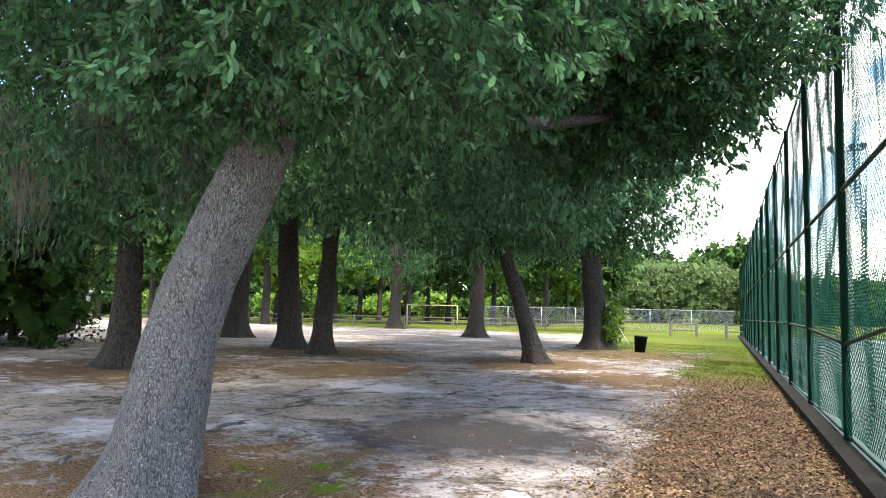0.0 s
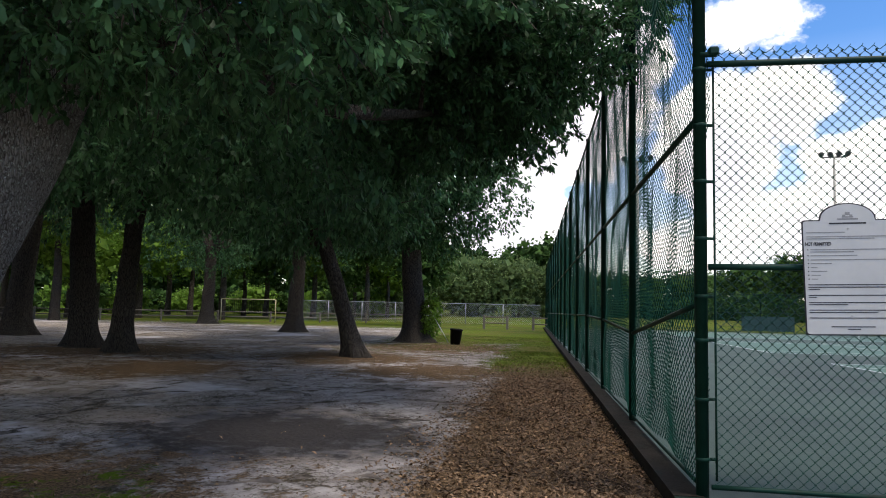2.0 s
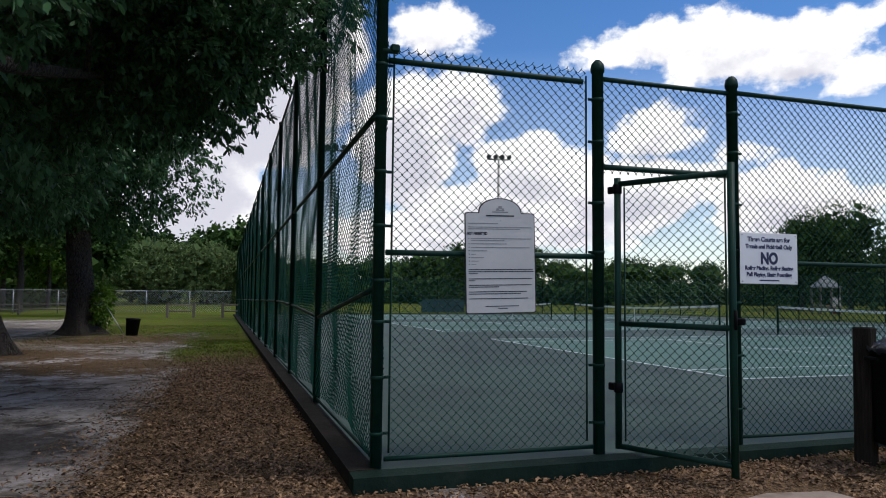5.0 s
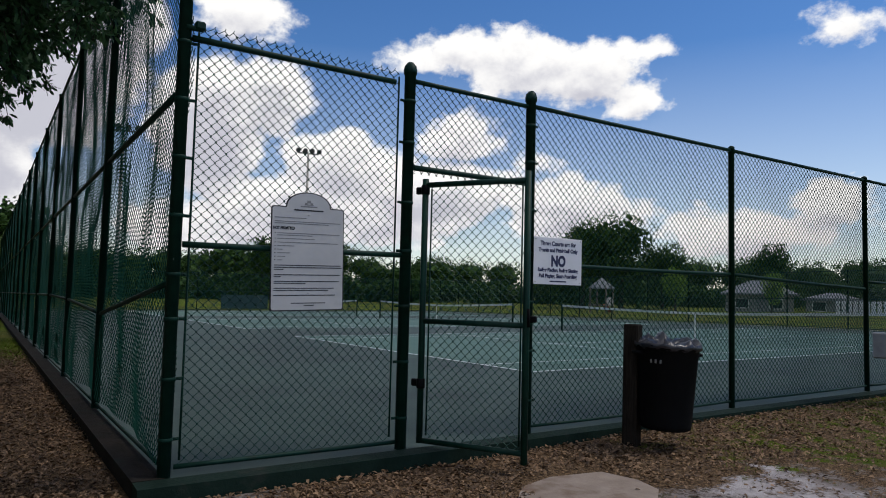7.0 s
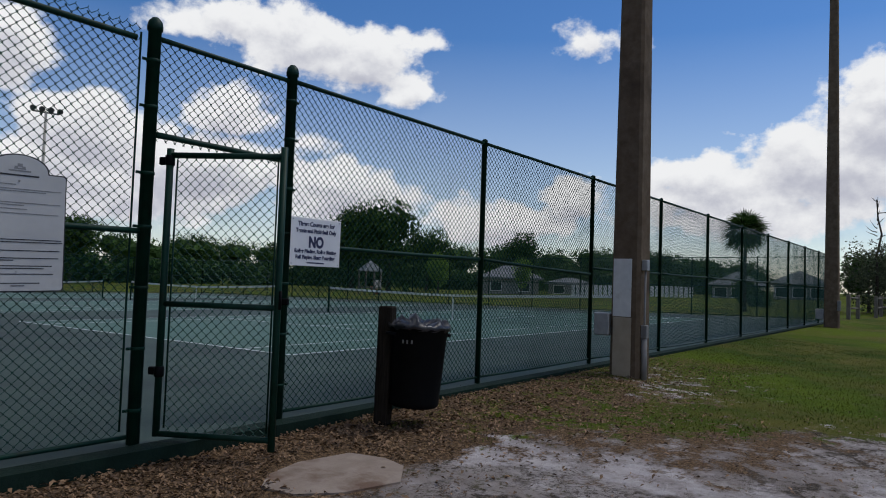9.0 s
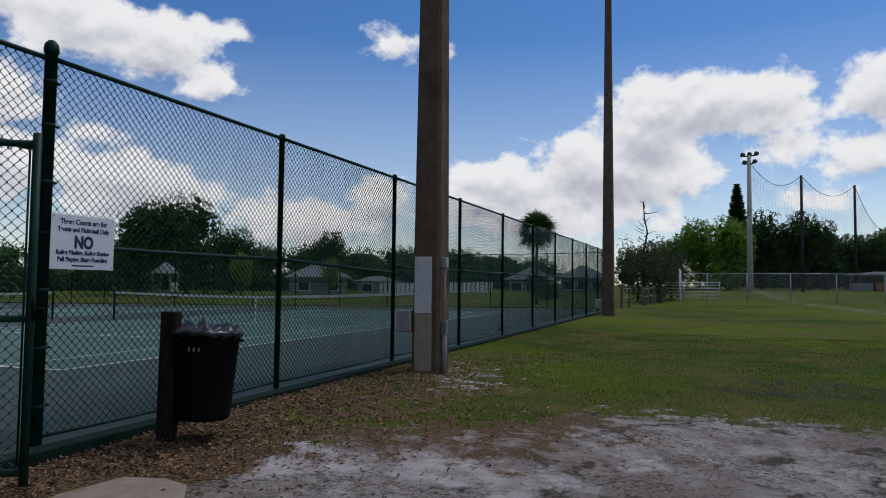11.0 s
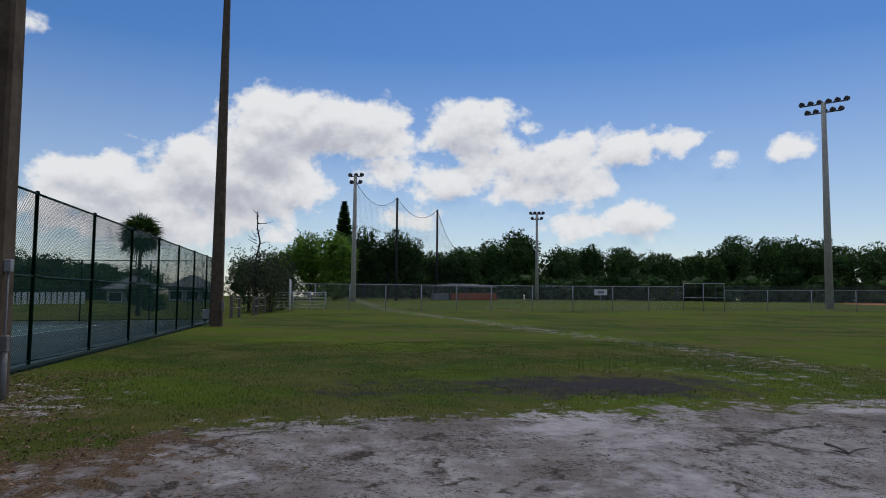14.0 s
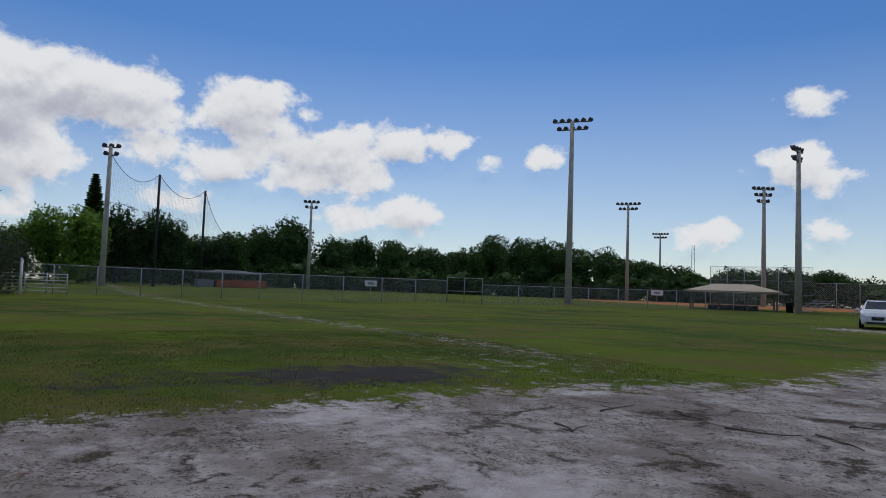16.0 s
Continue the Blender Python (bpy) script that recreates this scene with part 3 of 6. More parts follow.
    g = math_("ADD", attr("grass"), math_("MULTIPLY", math_("SUBTRACT", nz(2.2, 10, 0.8), 0.5), 3.0))
    col = mix(ramp(g, 0.44, 0.58), col, turf)
    soil = math_("ADD", math_("MULTIPLY", attr("rim"), 0.85), math_("MULTIPLY", math_("SUBTRACT", nz(2.6, 9, 0.85), 0.5), 3.4))
    col = mix(ramp(soil, 0.68, 0.98), col, mix(ramp(nz(45, 5, 0.8), 0.4, 0.62), (0.028, 0.024, 0.018), (0.11, 0.085, 0.055)))
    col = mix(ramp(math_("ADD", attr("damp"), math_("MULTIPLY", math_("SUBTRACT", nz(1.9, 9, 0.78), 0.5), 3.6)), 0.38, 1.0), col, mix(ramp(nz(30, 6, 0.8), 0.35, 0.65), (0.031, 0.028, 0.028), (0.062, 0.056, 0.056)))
    col = mix(ramp(attr("clay"), 0.4, 0.6), col, (0.36, 0.15, 0.06))
    nt.links.new(col, bsdf.inputs["Base Color"])
    bsdf.inputs["Roughness"].default_value = 0.95
    bsdf.inputs["Specular IOR Level"].default_value = 0.05
    b = nt.nodes.new("ShaderNodeBump")
    b.inputs["Strength"].default_value, b.inputs["Distance"].default_value = 0.7, 0.03
    nt.links.new(math_("ADD", fine, math_("MULTIPLY", nz(9, 6, 0.7), 1.6)), b.inputs["Height"])
    nt.links.new(b.outputs[0], bsdf.inputs["Normal"])
    return m


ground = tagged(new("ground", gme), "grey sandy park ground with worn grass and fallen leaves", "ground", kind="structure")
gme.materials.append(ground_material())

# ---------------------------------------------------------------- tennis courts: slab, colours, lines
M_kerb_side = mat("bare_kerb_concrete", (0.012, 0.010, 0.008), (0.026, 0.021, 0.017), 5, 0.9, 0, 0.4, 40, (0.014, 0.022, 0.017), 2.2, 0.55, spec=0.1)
CX0, CX1, CY1 = 0.0, 35.4, 51.2
FALL = -0.0145


def court_z(y):
    return 0.1 + FALL * max(y, 0.0)


def court_quad(mb, x0, x1, y0, y1, dz):
    mb.add([(x0, y0, court_z(y0) + dz), (x1, y0, court_z(y0) + dz), (x1, y1, court_z(y1) + dz), (x0, y1, court_z(y1) + dz)], [(0, 1, 2, 3)])


mb = MB()
o = 0.26
top = [(CX0 - 0.17, -o + 0.03), (CX1 + o, -o + 0.03), (CX1 + o, CY1 + o), (CX0 - 0.17 - 1.13, CY1 + o)]
v = [(x, y, 0.1 + FALL * y) for x, y in top] + [(x, y, -0.25 + FALL * y) for x, y in top]
mb.add(v, [(0, 1, 2, 3)] + [(i, i + 4, (i + 1) % 4 + 4, (i + 1) % 4) for i in range(4)])
court = part("court_slab", mb, M_court)
tagged(court, "worn green tennis court surface with a painted kerb", "tennis court", kind="structure")
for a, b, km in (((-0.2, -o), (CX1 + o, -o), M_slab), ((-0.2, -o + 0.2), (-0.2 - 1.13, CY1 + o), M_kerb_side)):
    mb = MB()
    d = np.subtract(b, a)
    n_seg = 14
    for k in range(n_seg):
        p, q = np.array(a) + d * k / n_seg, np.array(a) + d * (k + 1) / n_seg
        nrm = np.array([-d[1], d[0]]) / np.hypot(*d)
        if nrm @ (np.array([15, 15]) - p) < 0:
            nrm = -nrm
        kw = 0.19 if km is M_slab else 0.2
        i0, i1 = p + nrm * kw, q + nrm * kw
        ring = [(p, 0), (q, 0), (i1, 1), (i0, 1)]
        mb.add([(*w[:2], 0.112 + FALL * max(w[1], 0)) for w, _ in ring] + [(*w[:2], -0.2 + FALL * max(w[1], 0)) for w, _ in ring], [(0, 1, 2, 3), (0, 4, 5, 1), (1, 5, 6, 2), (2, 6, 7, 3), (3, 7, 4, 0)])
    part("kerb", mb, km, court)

BASE_X, COURT_Y = 6.6, (4.0, 20.0, 36.0)
for y0 in COURT_Y:
    mb = MB()
    court_quad(mb, BASE_X, BASE_X + 23.77, y0, y0 + 10.97, 0.004)
    part("playing_area", mb, M_court_in, court, "blue-green painted playing area")
    mb = MB()
    w = 0.06
    x1, y1 = BASE_X + 23.77, y0 + 10.97
    for ya in (y0, y0 + 1.37, y1 - 1.37, y1):
        court_quad(mb, BASE_X, x1, ya - w / 2, ya + w / 2, 0.008)
    for xa in (BASE_X, x1):
        court_quad(mb, xa - w / 2, xa + w / 2, y0, y1, 0.0085)
    for xa in (BASE_X + 5.485, x1 - 5.485):
        court_quad(mb, xa - w / 2, xa + w / 2, y0 + 1.37, y1 - 1.37, 0.0085)
    court_quad(mb, BASE_X + 5.485, x1 - 5.485, (y0 + y1) / 2 - w / 2, (y0 + y1) / 2 + w / 2, 0.009)
    part("court_line", mb, M_line, court, "white painted lines")

# ---------------------------------------------------------------- fences
def link_mesh(width, height, lean=None, cell=0.074, r=0.0021):
    """Chain link in the x-z plane, from the origin: two families of slanting wires, clipped to the panel."""
    segs = []
    for sgn in (1, -1):
        c0 = -height if sgn > 0 else 0
        for c in np.arange(c0, width + (0 if sgn > 0 else height), cell):
            # x = c + sgn * z
            za, zb = (max(0, -c), min(height, width - c)) if sgn > 0 else (max(0, c - width), min(height, c))
            if zb - za > 0.02:
                segs.append(((c + sgn * za, sgn * r * 0.8, za), (c + sgn * zb, sgn * r * 0.8, zb)))
    return segs


def weave(width, height, r, warp=None, cell=0.074):
    """Chain link near the path: upright zigzag wires, each hooked round its neighbours with rounded knuckles."""
    h, hook = cell / 2, 0.010
    out_v, out_f, n = [], [], 0
    ring = np.array([(math.cos(a), math.sin(a), 0) for a in (0.5, 2.594, 4.689)]) * r
    for j in range(int(width / h)):
        p = []
        for k in range(int(height / h) + 1):
            right = (k + j) % 2
            x, z, s, o = (j + right) * h, k * h, (1 if right else -1), (1 if (k + j) % 2 else -1)
            p += [(x - s * hook * 0.8, 0.0, z - hook), (x + s * 0.004, o * r, z - 0.0045), (x + s * 0.004, -o * r, z + 0.0045), (x - s * hook * 0.8, 0.0, z + hook)]
        p = np.array(p)
        if warp:
            p = warp(p)
        m = len(p)
        out_v.append((p[:, None] + ring).reshape(-1, 3))
        i = np.arange(m - 1)[:, None] * 3 + n
        a, b = np.arange(3), (np.arange(3) + 1) % 3
        out_f.append(np.stack([i + a, i + b, i + 3 + b, i + 3 + a], -1).reshape(-1, 4))
        n += m * 3
    return MB().add(np.concatenate(out_v), np.concatenate(out_f).tolist())


def wires(segs, r, warp=None, step=None):
    """Three-sided wires along straight pieces, as one mesh; warp moves the points."""
    out_v, out_f, n = [], [], 0
    for a, b in segs:
        a, b = np.array(a), np.array(b)
        m = 2 if not step else max(2, int(np.linalg.norm(b - a) / step) + 1)
        p = a + (b - a) * np.linspace(0, 1, m)[:, None]
        if warp:
            p = warp(p)
        d = p[-1] - p[0]
        d /= np.linalg.norm(d)
        u = np.array([0, 1.0, 0]) if abs(d[1]) < 0.9 else np.array([1.0, 0, 0])
        w = np.cross(d, u)
        for q in p:
            for ang in (0, 2.0944, 4.1888):
                out_v.append(q + r * (math.cos(ang) * u + math.sin(ang) * w))
        for i in range(m - 1):
            for j in range(3):
                out_f.append((n + i * 3 + j, n + i * 3 + (j + 1) % 3, n + i * 3 + 3 + (j + 1) % 3, n + i * 3 + 3 + j))
        n += m * 3
    mb = MB()
    if out_v:
        mb.add(out_v, out_f)
    return mb


FT = 3.15
POSTS = [6.25 + 3.21 * k for k in range(10)]
front = thing("chain_link_fence", "dark green chain-link tennis court fence, three metres high", "fence")


def post(x, y, z0, z1, r, parent, ball=False):
    mb = MB()
    prof = [(r, z0), (r, z1)]
    prof += [(r * 1.18, z1), (r * 1.22, z1 + r * 0.7), (r * 1.05, z1 + r * 1.5), (r * 0.55, z1 + r * 2.1), (0.004, z1 + r * 2.25)] if ball else [(r * 1.1, z1), (r * 1.1, z1 + 0.03), (r * 0.5, z1 + 0.045)]
    mb.lathe(prof, (x, y, 0), 12)
    return part("post", mb, M_green, parent)


def bands(x, y, zs, r, parent, to):
    """Tension bands with their bolts on a post."""
    for z in zs:
        mb = MB()
        mb.lathe([(r + 0.002, z - 0.012), (r + 0.005, z - 0.01), (r + 0.005, z + 0.01), (r + 0.002, z + 0.012)], (x, y, 0), 12)
        mb.box((x + to * (r + 0.02), y, z), (0.045, 0.012, 0.022), None, 0.003)
        mb.tube([(x + to * (r + 0.025), y - 0.02, z), (x + to * (r + 0.025), y + 0.02, z)], 0.007, 6)
        part("tension_band", mb, M_green, parent)


post(0, 0, 0.0, 5.05, 0.044, front)
post(1.80, 0, 0.0, FT + 0.03, 0.047, front, True)
post(3.12, 0, 0.0, FT + 0.03, 0.047, front, True)
for x in POSTS:
    post(x, 0, 0.0, FT, 0.034, front)
bands(0, 0, (0.35, 0.75, 1.15, 1.45, 1.85, 2.25, 2.65, 3.05), 0.044, front, 1)
bands(1.80, 0, (0.35, 0.8, 1.25, 1.7, 2.1, 2.6, 2.95), 0.047, front, -1)
bands(3.12, 0, (0.4, 0.85, 1.3, 1.75, 2.15, 2.6, 2.95), 0.047, front, 1)


def rail(a, b, r, parent, sag=0.0, name="rail"):
    t = np.linspace(0, 1, 7)
    p = np.array(a) + (np.array(b) - np.array(a)) * t[:, None]
    p[:, 2] -= sag * 4 * t * (1 - t)
    return part(name, MB().tube(p, r, 8), M_green, parent)


rail((0.05, 0, FT - 0.06), (1.66, 0, FT - 0.06), 0.024, front)
rail((1.84, 0, FT - 0.02), (3.08, 0, FT - 0.02), 0.021, front)
rail((0.05, 0, 1.655), (1.76, 0, 1.665), 0.022, front)
rail((0.06, 0, 0.165), (1.75, 0, 0.16), 0.018, front)
xs = [3.12] + POSTS
for k in range(len(xs) - 1):
    a, b = xs[k] + 0.03, xs[k + 1] - 0.01
    rail((a, 0, FT - 0.01), (b + 0.02, 0, FT - 0.01), 0.022, front)
    rail((a, 0, 1.66), (b, 0, 1.66 - (0.1 if k == 1 else 0)), 0.02, front, 0.01)
    rail((a, 0, 0.16 + 0.02 * math.sin(k)), (b, 0, 0.16 + 0.02 * math.sin(k + 1)), 0.014, front, 0.01)


def billow(amp, seed):
    def go(p):
        q = p.copy()
        for i, w in enumerate(p):
            q[i, 1] += amp * noise.noise((w[0] * 1.3 + seed, w[2] * 0.9, seed)) + amp * 0.6 * math.exp(-((w[2] / 0.5) ** 2)) * math.sin(w[0] * 2.2 + seed)
        return q
    return go


def panel(x0, x1, z0, z1, parent, seed, y=0.0, amp=0.02, rot=None, r=0.0034, near=False):
    mb = weave(x1 - x0, z1 - z0, 0.0047, billow(amp, seed)) if near else wires(link_mesh(x1 - x0, z1 - z0), r, billow(amp, seed), 0.35)
    ob = part("chain_link_mesh", mb, M_wire, parent)
    ob.matrix_basis = rot if rot is not None else pose(x0, y, z0)
    ob["kind"] = "stuff"
    return ob


panel(0.10, 1.72, 0.17, FT + 0.03, front, 1, 0.03, near=True)
panel(1.86, 3.06, 2.36, FT - 0.02, front, 2, 0.0, 0.005, near=True)
for k in range(len(xs) - 1):
    panel(xs[k] + 0.05, xs[k + 1], 0.17, FT - 0.01, front, 3 + k, 0.03, near=k < 2)
rail((0.1, 0.03, 0.2), (0.1, 0.03, FT), 0.008, front, 0, "tension_bar")
rail((1.71, 0.03, 0.2), (1.71, 0.03, FT), 0.008, front, 0, "tension_bar")
rail((3.19, 0.03, 0.2), (3.19, 0.03, FT), 0.008, front, 0, "tension_bar")

# the tall fence on the west side
west = thing("chain_link_fence", "tall dark green chain-link fence with sagging mesh", "fence")
SIDE = [3.2 * k for k in range(1, 17)]


def side_x(y):
    return -0.022 * y


LOW = {0: 1.40, 1: 1.10, 2: 1.22}
for k, y in enumerate(SIDE):
    z = FALL * y
    post(side_x(y), y, z, z + 5.0, 0.04, west)
ys = [0.0] + SIDE
for k in range(len(ys) - 1):
    a, b = ys[k], ys[k + 1]
    za, zb = FALL * a, FALL * b
    rail((side_x(a), a + 0.05, za + 2.72), (side_x(b), b, zb + 2.72), 0.024, west)
    rail((side_x(a), a + 0.05, za + LOW.get(k, 1.27)), (side_x(b), b, zb + LOW.get(k + 1, 1.27)), 0.022, west)
    rail((side_x(a), a + 0.05, za + 4.98), (side_x(b), b, zb + 4.98), 0.022, west)
    rail((side_x(a), a + 0.05, za + 0.16), (side_x(b), b, zb + 0.16), 0.016, west)
    m = Matrix.Translation((side_x(a) + 0.03, a + 0.03, za + 0.15)) @ pose(0, 0, 0, 0, 0, 91.26)
    panel(0, b - a, 0, 4.83, west, 20 + k, 0, 0.07, m)

# ---------------------------------------------------------------- light poles beside the fence
def concrete_pole(x, y, w0, w1, h, label, turn):
    th = thing("light_pole", label, "light pole", "concrete poles along the fence", at=pose(x, y, 0, 0, 0, turn))
    mb = MB()
    ring = []
    for z, w in ((-0.3, w0), (h, w1)):
        c, s = w / 2, w / 2 * 0.78
        ring += [(c, s, z), (s, c, z), (-s, c, z), (-c, s, z), (-c, -s, z), (-s, -c, z), (s, -c, z), (c, -s, z)]
    mb.add(ring, [(i, (i + 1) % 8, (i + 1) % 8 + 8, i + 8) for i in range(8)] + [tuple(range(7, -1, -1)), tuple(range(8, 16))])
    part("shaft", mb, M_concrete, th)
    return th


pole_a = concrete_pole(9.03, -0.86, 0.47, 0.22, 16, "tall tapered square concrete light pole with a white painted patch", 0)
pole_b = concrete_pole(29.6, -0.82, 0.52, 0.22, 17, "tall tapered concrete light pole at the end of the fence", 0)

# ---------------------------------------------------------------- things by the gate
M_sign = mat("sign_white", (0.43, 0.43, 0.43), (0.50, 0.50, 0.495), 3, 0.5, 0, 0.05, 30, (0.38, 0.38, 0.37), 2, 0.6)
M_ink = mat("sign_ink", (0.015, 0.016, 0.022), (0.03, 0.03, 0.035), 8, 0.6, 0, 0)
M_ink_grey = mat("sign_faded_print", (0.20, 0.20, 0.205), (0.27, 0.27, 0.27), 60, 0.6, 0, 0)
M_ink_blue = mat("sign_blue_print", (0.02, 0.025, 0.07), (0.03, 0.035, 0.09), 8, 0.6, 0, 0)
M_net = mat("black_net", (0.012, 0.012, 0.013), (0.02, 0.02, 0.02), 5, 0.8, 0, 0)
M_steel = mat("grey_box_steel", (0.28, 0.28, 0.29), (0.36, 0.36, 0.37), 8, 0.5, 0.2, 0.1)
M_conduit = mat("conduit_grey", (0.16, 0.15, 0.145), (0.22, 0.21, 0.20), 10, 0.6, 0.1, 0.1)


def lettering(text, size, x, y, z, parent, material, bold=0.0, squeeze=1.0):
    """Words standing upright, facing -y, with their middle at x."""
    cu = bpy.data.curves.new("words", "FONT")
    cu.body, cu.size, cu.align_x, cu.offset, cu.extrude = text, size, "CENTER", bold, 0.0008
    ob = new("words", cu)
    bpy.context.view_layer.update()
    me = bpy.data.meshes.new_from_object(ob.evaluated_get(bpy.context.evaluated_depsgraph_get()))
    bpy.data.objects.remove(ob)
    return part("lettering", me, material, parent, "", pose(x, y, z, 90) @ Matrix.Diagonal((squeeze, 1, 1, 1)))


# gate leaf, swung open towards the path
gate = thing("gate", "green tubular steel gate with chain link, swung half open", "gate", at=pose(1.96, -0.03, 0, 0, 0, -59))
GW, G0, G1 = 0.90, 0.14, 2.28
for nm, a, b in (("stile", (0, 0, G0), (0, 0, G1 + 0.03)), ("stile", (GW, 0, G0 - 0.06), (GW, 0, G1 + 0.05)), ("rail", (0, 0, G1 - 0.02), (GW, 0, G1 - 0.02)), ("rail", (0, 0, G0 + 0.02), (GW, 0, G0 + 0.02)), ("rail", (0, 0, 1.13), (GW, 0, 1.13))):
    part(nm, MB().tube([a, b], 0.027 if nm == "stile" else 0.023, 10), M_green, gate)
ob = part("chain_link_mesh", weave(GW - 0.1, G1 - G0 - 0.04, 0.0047, billow(0.012, 5)), M_wire, gate)
ob.matrix_basis = pose(0.05, 0.02, G0 + 0.02)
part("tension_bar", MB().tube([(0.05, 0.02, G0 + 0.06), (0.05, 0.02, G1 - 0.05)], 0.007, 6), M_green, gate)
part("tension_bar", MB().tube([(GW - 0.05, 0.02, G0 + 0.06), (GW - 0.05, 0.02, G1 - 0.05)], 0.007, 6), M_green, gate)
for z in (0.62, 2.22):
    mb = MB().lathe([(0.03, z - 0.04), (0.036, z - 0.035), (0.036, z + 0.035), (0.03, z + 0.04)], (0, 0, 0), 12)
    mb.box((-0.05, 0.03, z), (0.1, 0.035, 0.06), None, 0.008)
    part("hinge", mb, M_black, gate)
mb = MB().box((GW + 0.04, 0, 1.18), (0.09, 0.03, 0.05), None, 0.008)
mb.tube([(GW + 0.03, -0.03, 1.12), (GW + 0.03, -0.03, 1.26)], 0.012, 6)
part("latch", mb, M_black, gate)
rail((1.85, 0, 2.40), (3.07, 0, 2.40), 0.024, front, 0, "transom")

# twisted wire ends that stand over the top rail of the first panel
segs = []
for x in np.arange(0.12, 1.70, 0.074):
    j = RNG.uniform(-0.012, 0.012)
    segs += [((x - 0.037, 0.03, FT + 0.02), (x + j, 0.03, FT + 0.05)), ((x + 0.037, 0.03, FT + 0.02), (x + j, 0.03, FT + 0.05)), ((x + j, 0.03, FT + 0.05), (x + j + 0.008, 0.03, FT + 0.066))]
part("barbed_selvage", wires(segs, 0.003), M_wire, front)
mb = MB().box((0.09, -0.03, FT + 0.02), (0.07, 0.07, 0.06), None, 0.012)
mb.tube([(0.0, -0.03, FT + 0.0), (0.1, -0.03, FT)], 0.02, 8)
part("rail_end_cup", mb, M_green, front)

# the tall rules board
board = thing("rules_sign", "white park rules board with arched top and dark border", "sign", at=pose(0.935, -0.05, 1.595, 0, -1.3, 0))


def sign_outline(w, h, arch_w, arch_h, inset):
    """Rectangle with an arched crown on its top edge; a path in x and z round the middle."""
    w, h = w - inset, h - inset
    a, pts = arch_w - inset, []
    r = 0.018
    for cx, cz, a0 in ((w - r, -h + r, -90), (w - r, h - r, 0)):
        pts += [(cx + r * math.cos(radians(a0 + k * 30)), cz + r * math.sin(radians(a0 + k * 30))) for k in range(4)]
    pts += [(a + 0.004, h)]
    pts += [(a * math.cos(radians(k)), h + 0.012 + arch_h * math.sin(radians(k))) for k in range(0, 181, 12)]
    pts += [(-a - 0.004, h)]
    for cx, cz, a0 in ((-w + r, h - r, 90), (-w + r, -h + r, 180)):
        pts += [(cx + r * math.cos(radians(a0 + k * 30)), cz + r * math.sin(radians(a0 + k * 30))) for k in range(4)]
    return pts


part("border", MB().slab(sign_outline(0.287, 0.385, 0.175, 0.10, 0), -0.002, 0.004), M_ink, board)
part("panel", MB().slab(sign_outline(0.287, 0.385, 0.175, 0.10, 0.008), -0.006, -0.0022), M_sign, board)


def bars(rows, parent, y, material, h=0.006):
    """Rows of print too small to read, as plain bars: x from, x to, z."""
    for x0, x1, z in rows:
        part("print_line", MB().box(((x0 + x1) / 2, y, z), (x1 - x0, 0.001, h)), material, parent)


bars([(-0.115, 0.115, 0.360)], board, -0.0075, M_ink, 0.010)
mb = MB()
for dx, dz, w, h in ((0, 0.425, 0.03, 0.02), (-0.022, 0.412, 0.02, 0.012), (0.022, 0.412, 0.02, 0.012), (0, 0.402, 0.07, 0.008), (0, 0.388, 0.13, 0.010)):
    mb.box((dx, -0.0072, dz), (w, 0.001, h))
part("emblem", mb, M_ink_grey, board)
lettering("NOT PERMITTED", 0.030, -0.19, -0.0072, 0.213, board, M_ink, 0.0012, 0.72)
bars([(-0.262, -0.02, 0.300), (-0.262, 0.255, 0.272), (-0.262, 0.16, 0.258), (-0.24, 0.25, 0.185), (-0.24, 0.03, 0.170), (-0.24, 0.05, 0.145), (-0.24, 0.24, 0.117), (-0.24, -0.11, 0.092), (-0.24, -0.2, 0.066), (-0.24, -0.14, 0.040), (-0.24, -0.18, 0.014), (-0.24, -0.2, -0.012)], board, -0.0072, M_ink_grey)
bars([(-0.262, 0.262, -0.050), (-0.262, 0.27, -0.066), (-0.262, -0.19, -0.081), (-0.262, 0.255, -0.120), (-0.262, -0.21, -0.134), (-0.262, 0.25, -0.168), (-0.262, -0.02, -0.182), (-0.262, 0.21, -0.218), (-0.262, 0.16, -0.234), (-0.262, 0.22, -0.270), (-0.13, 0.14, -0.328), (-0.03, 0.05, -0.345)], board, -0.0072, M_ink)
for z in (0.185, 0.145, 0.117, 0.092, 0.066, 0.040, 0.014, -0.012):
    part("bullet", MB().box((-0.256, -0.0072, z), (0.007, 0.001, 0.007)), M_ink, board)
for z in (0.325, -0.255):
    part("bolt", MB().tube([(0, 0.0, z), (0, -0.011, z)], 0.006, 8), M_galv, board, "galvanised bolt")

# the small notice
notice = thing("court_notice", "white notice plate with dark blue lettering on the fence", "sign", at=pose(3.41, -0.085, 1.685, 0, 0.3, -3))
part("plate", MB().box((0, 0, 0), (0.58, 0.004, 0.44), None, 0.0015), mat("notice_white", (0.66, 0.66, 0.68), (0.74, 0.74, 0.76), 3, 0.45, 0, 0), notice)
for words, size, z in (("These Courts are for", 0.056, 0.145), ("Tennis and Pickleball Only", 0.050, 0.085), ("NO", 0.135, -0.045), ("Roller Blading, Roller Skating", 0.047, -0.100), ("Ball Playing, Skate Boarding", 0.047, -0.155)):
    lettering(words, size, 0, -0.0035, z, notice, M_ink_blue, 0.0022 if words != "NO" else 0.007, 0.88 if words != "NO" else 0.8)
bars([(-0.1, 0.1, -0.19)], notice, -0.003, M_ink_blue, 0.012)
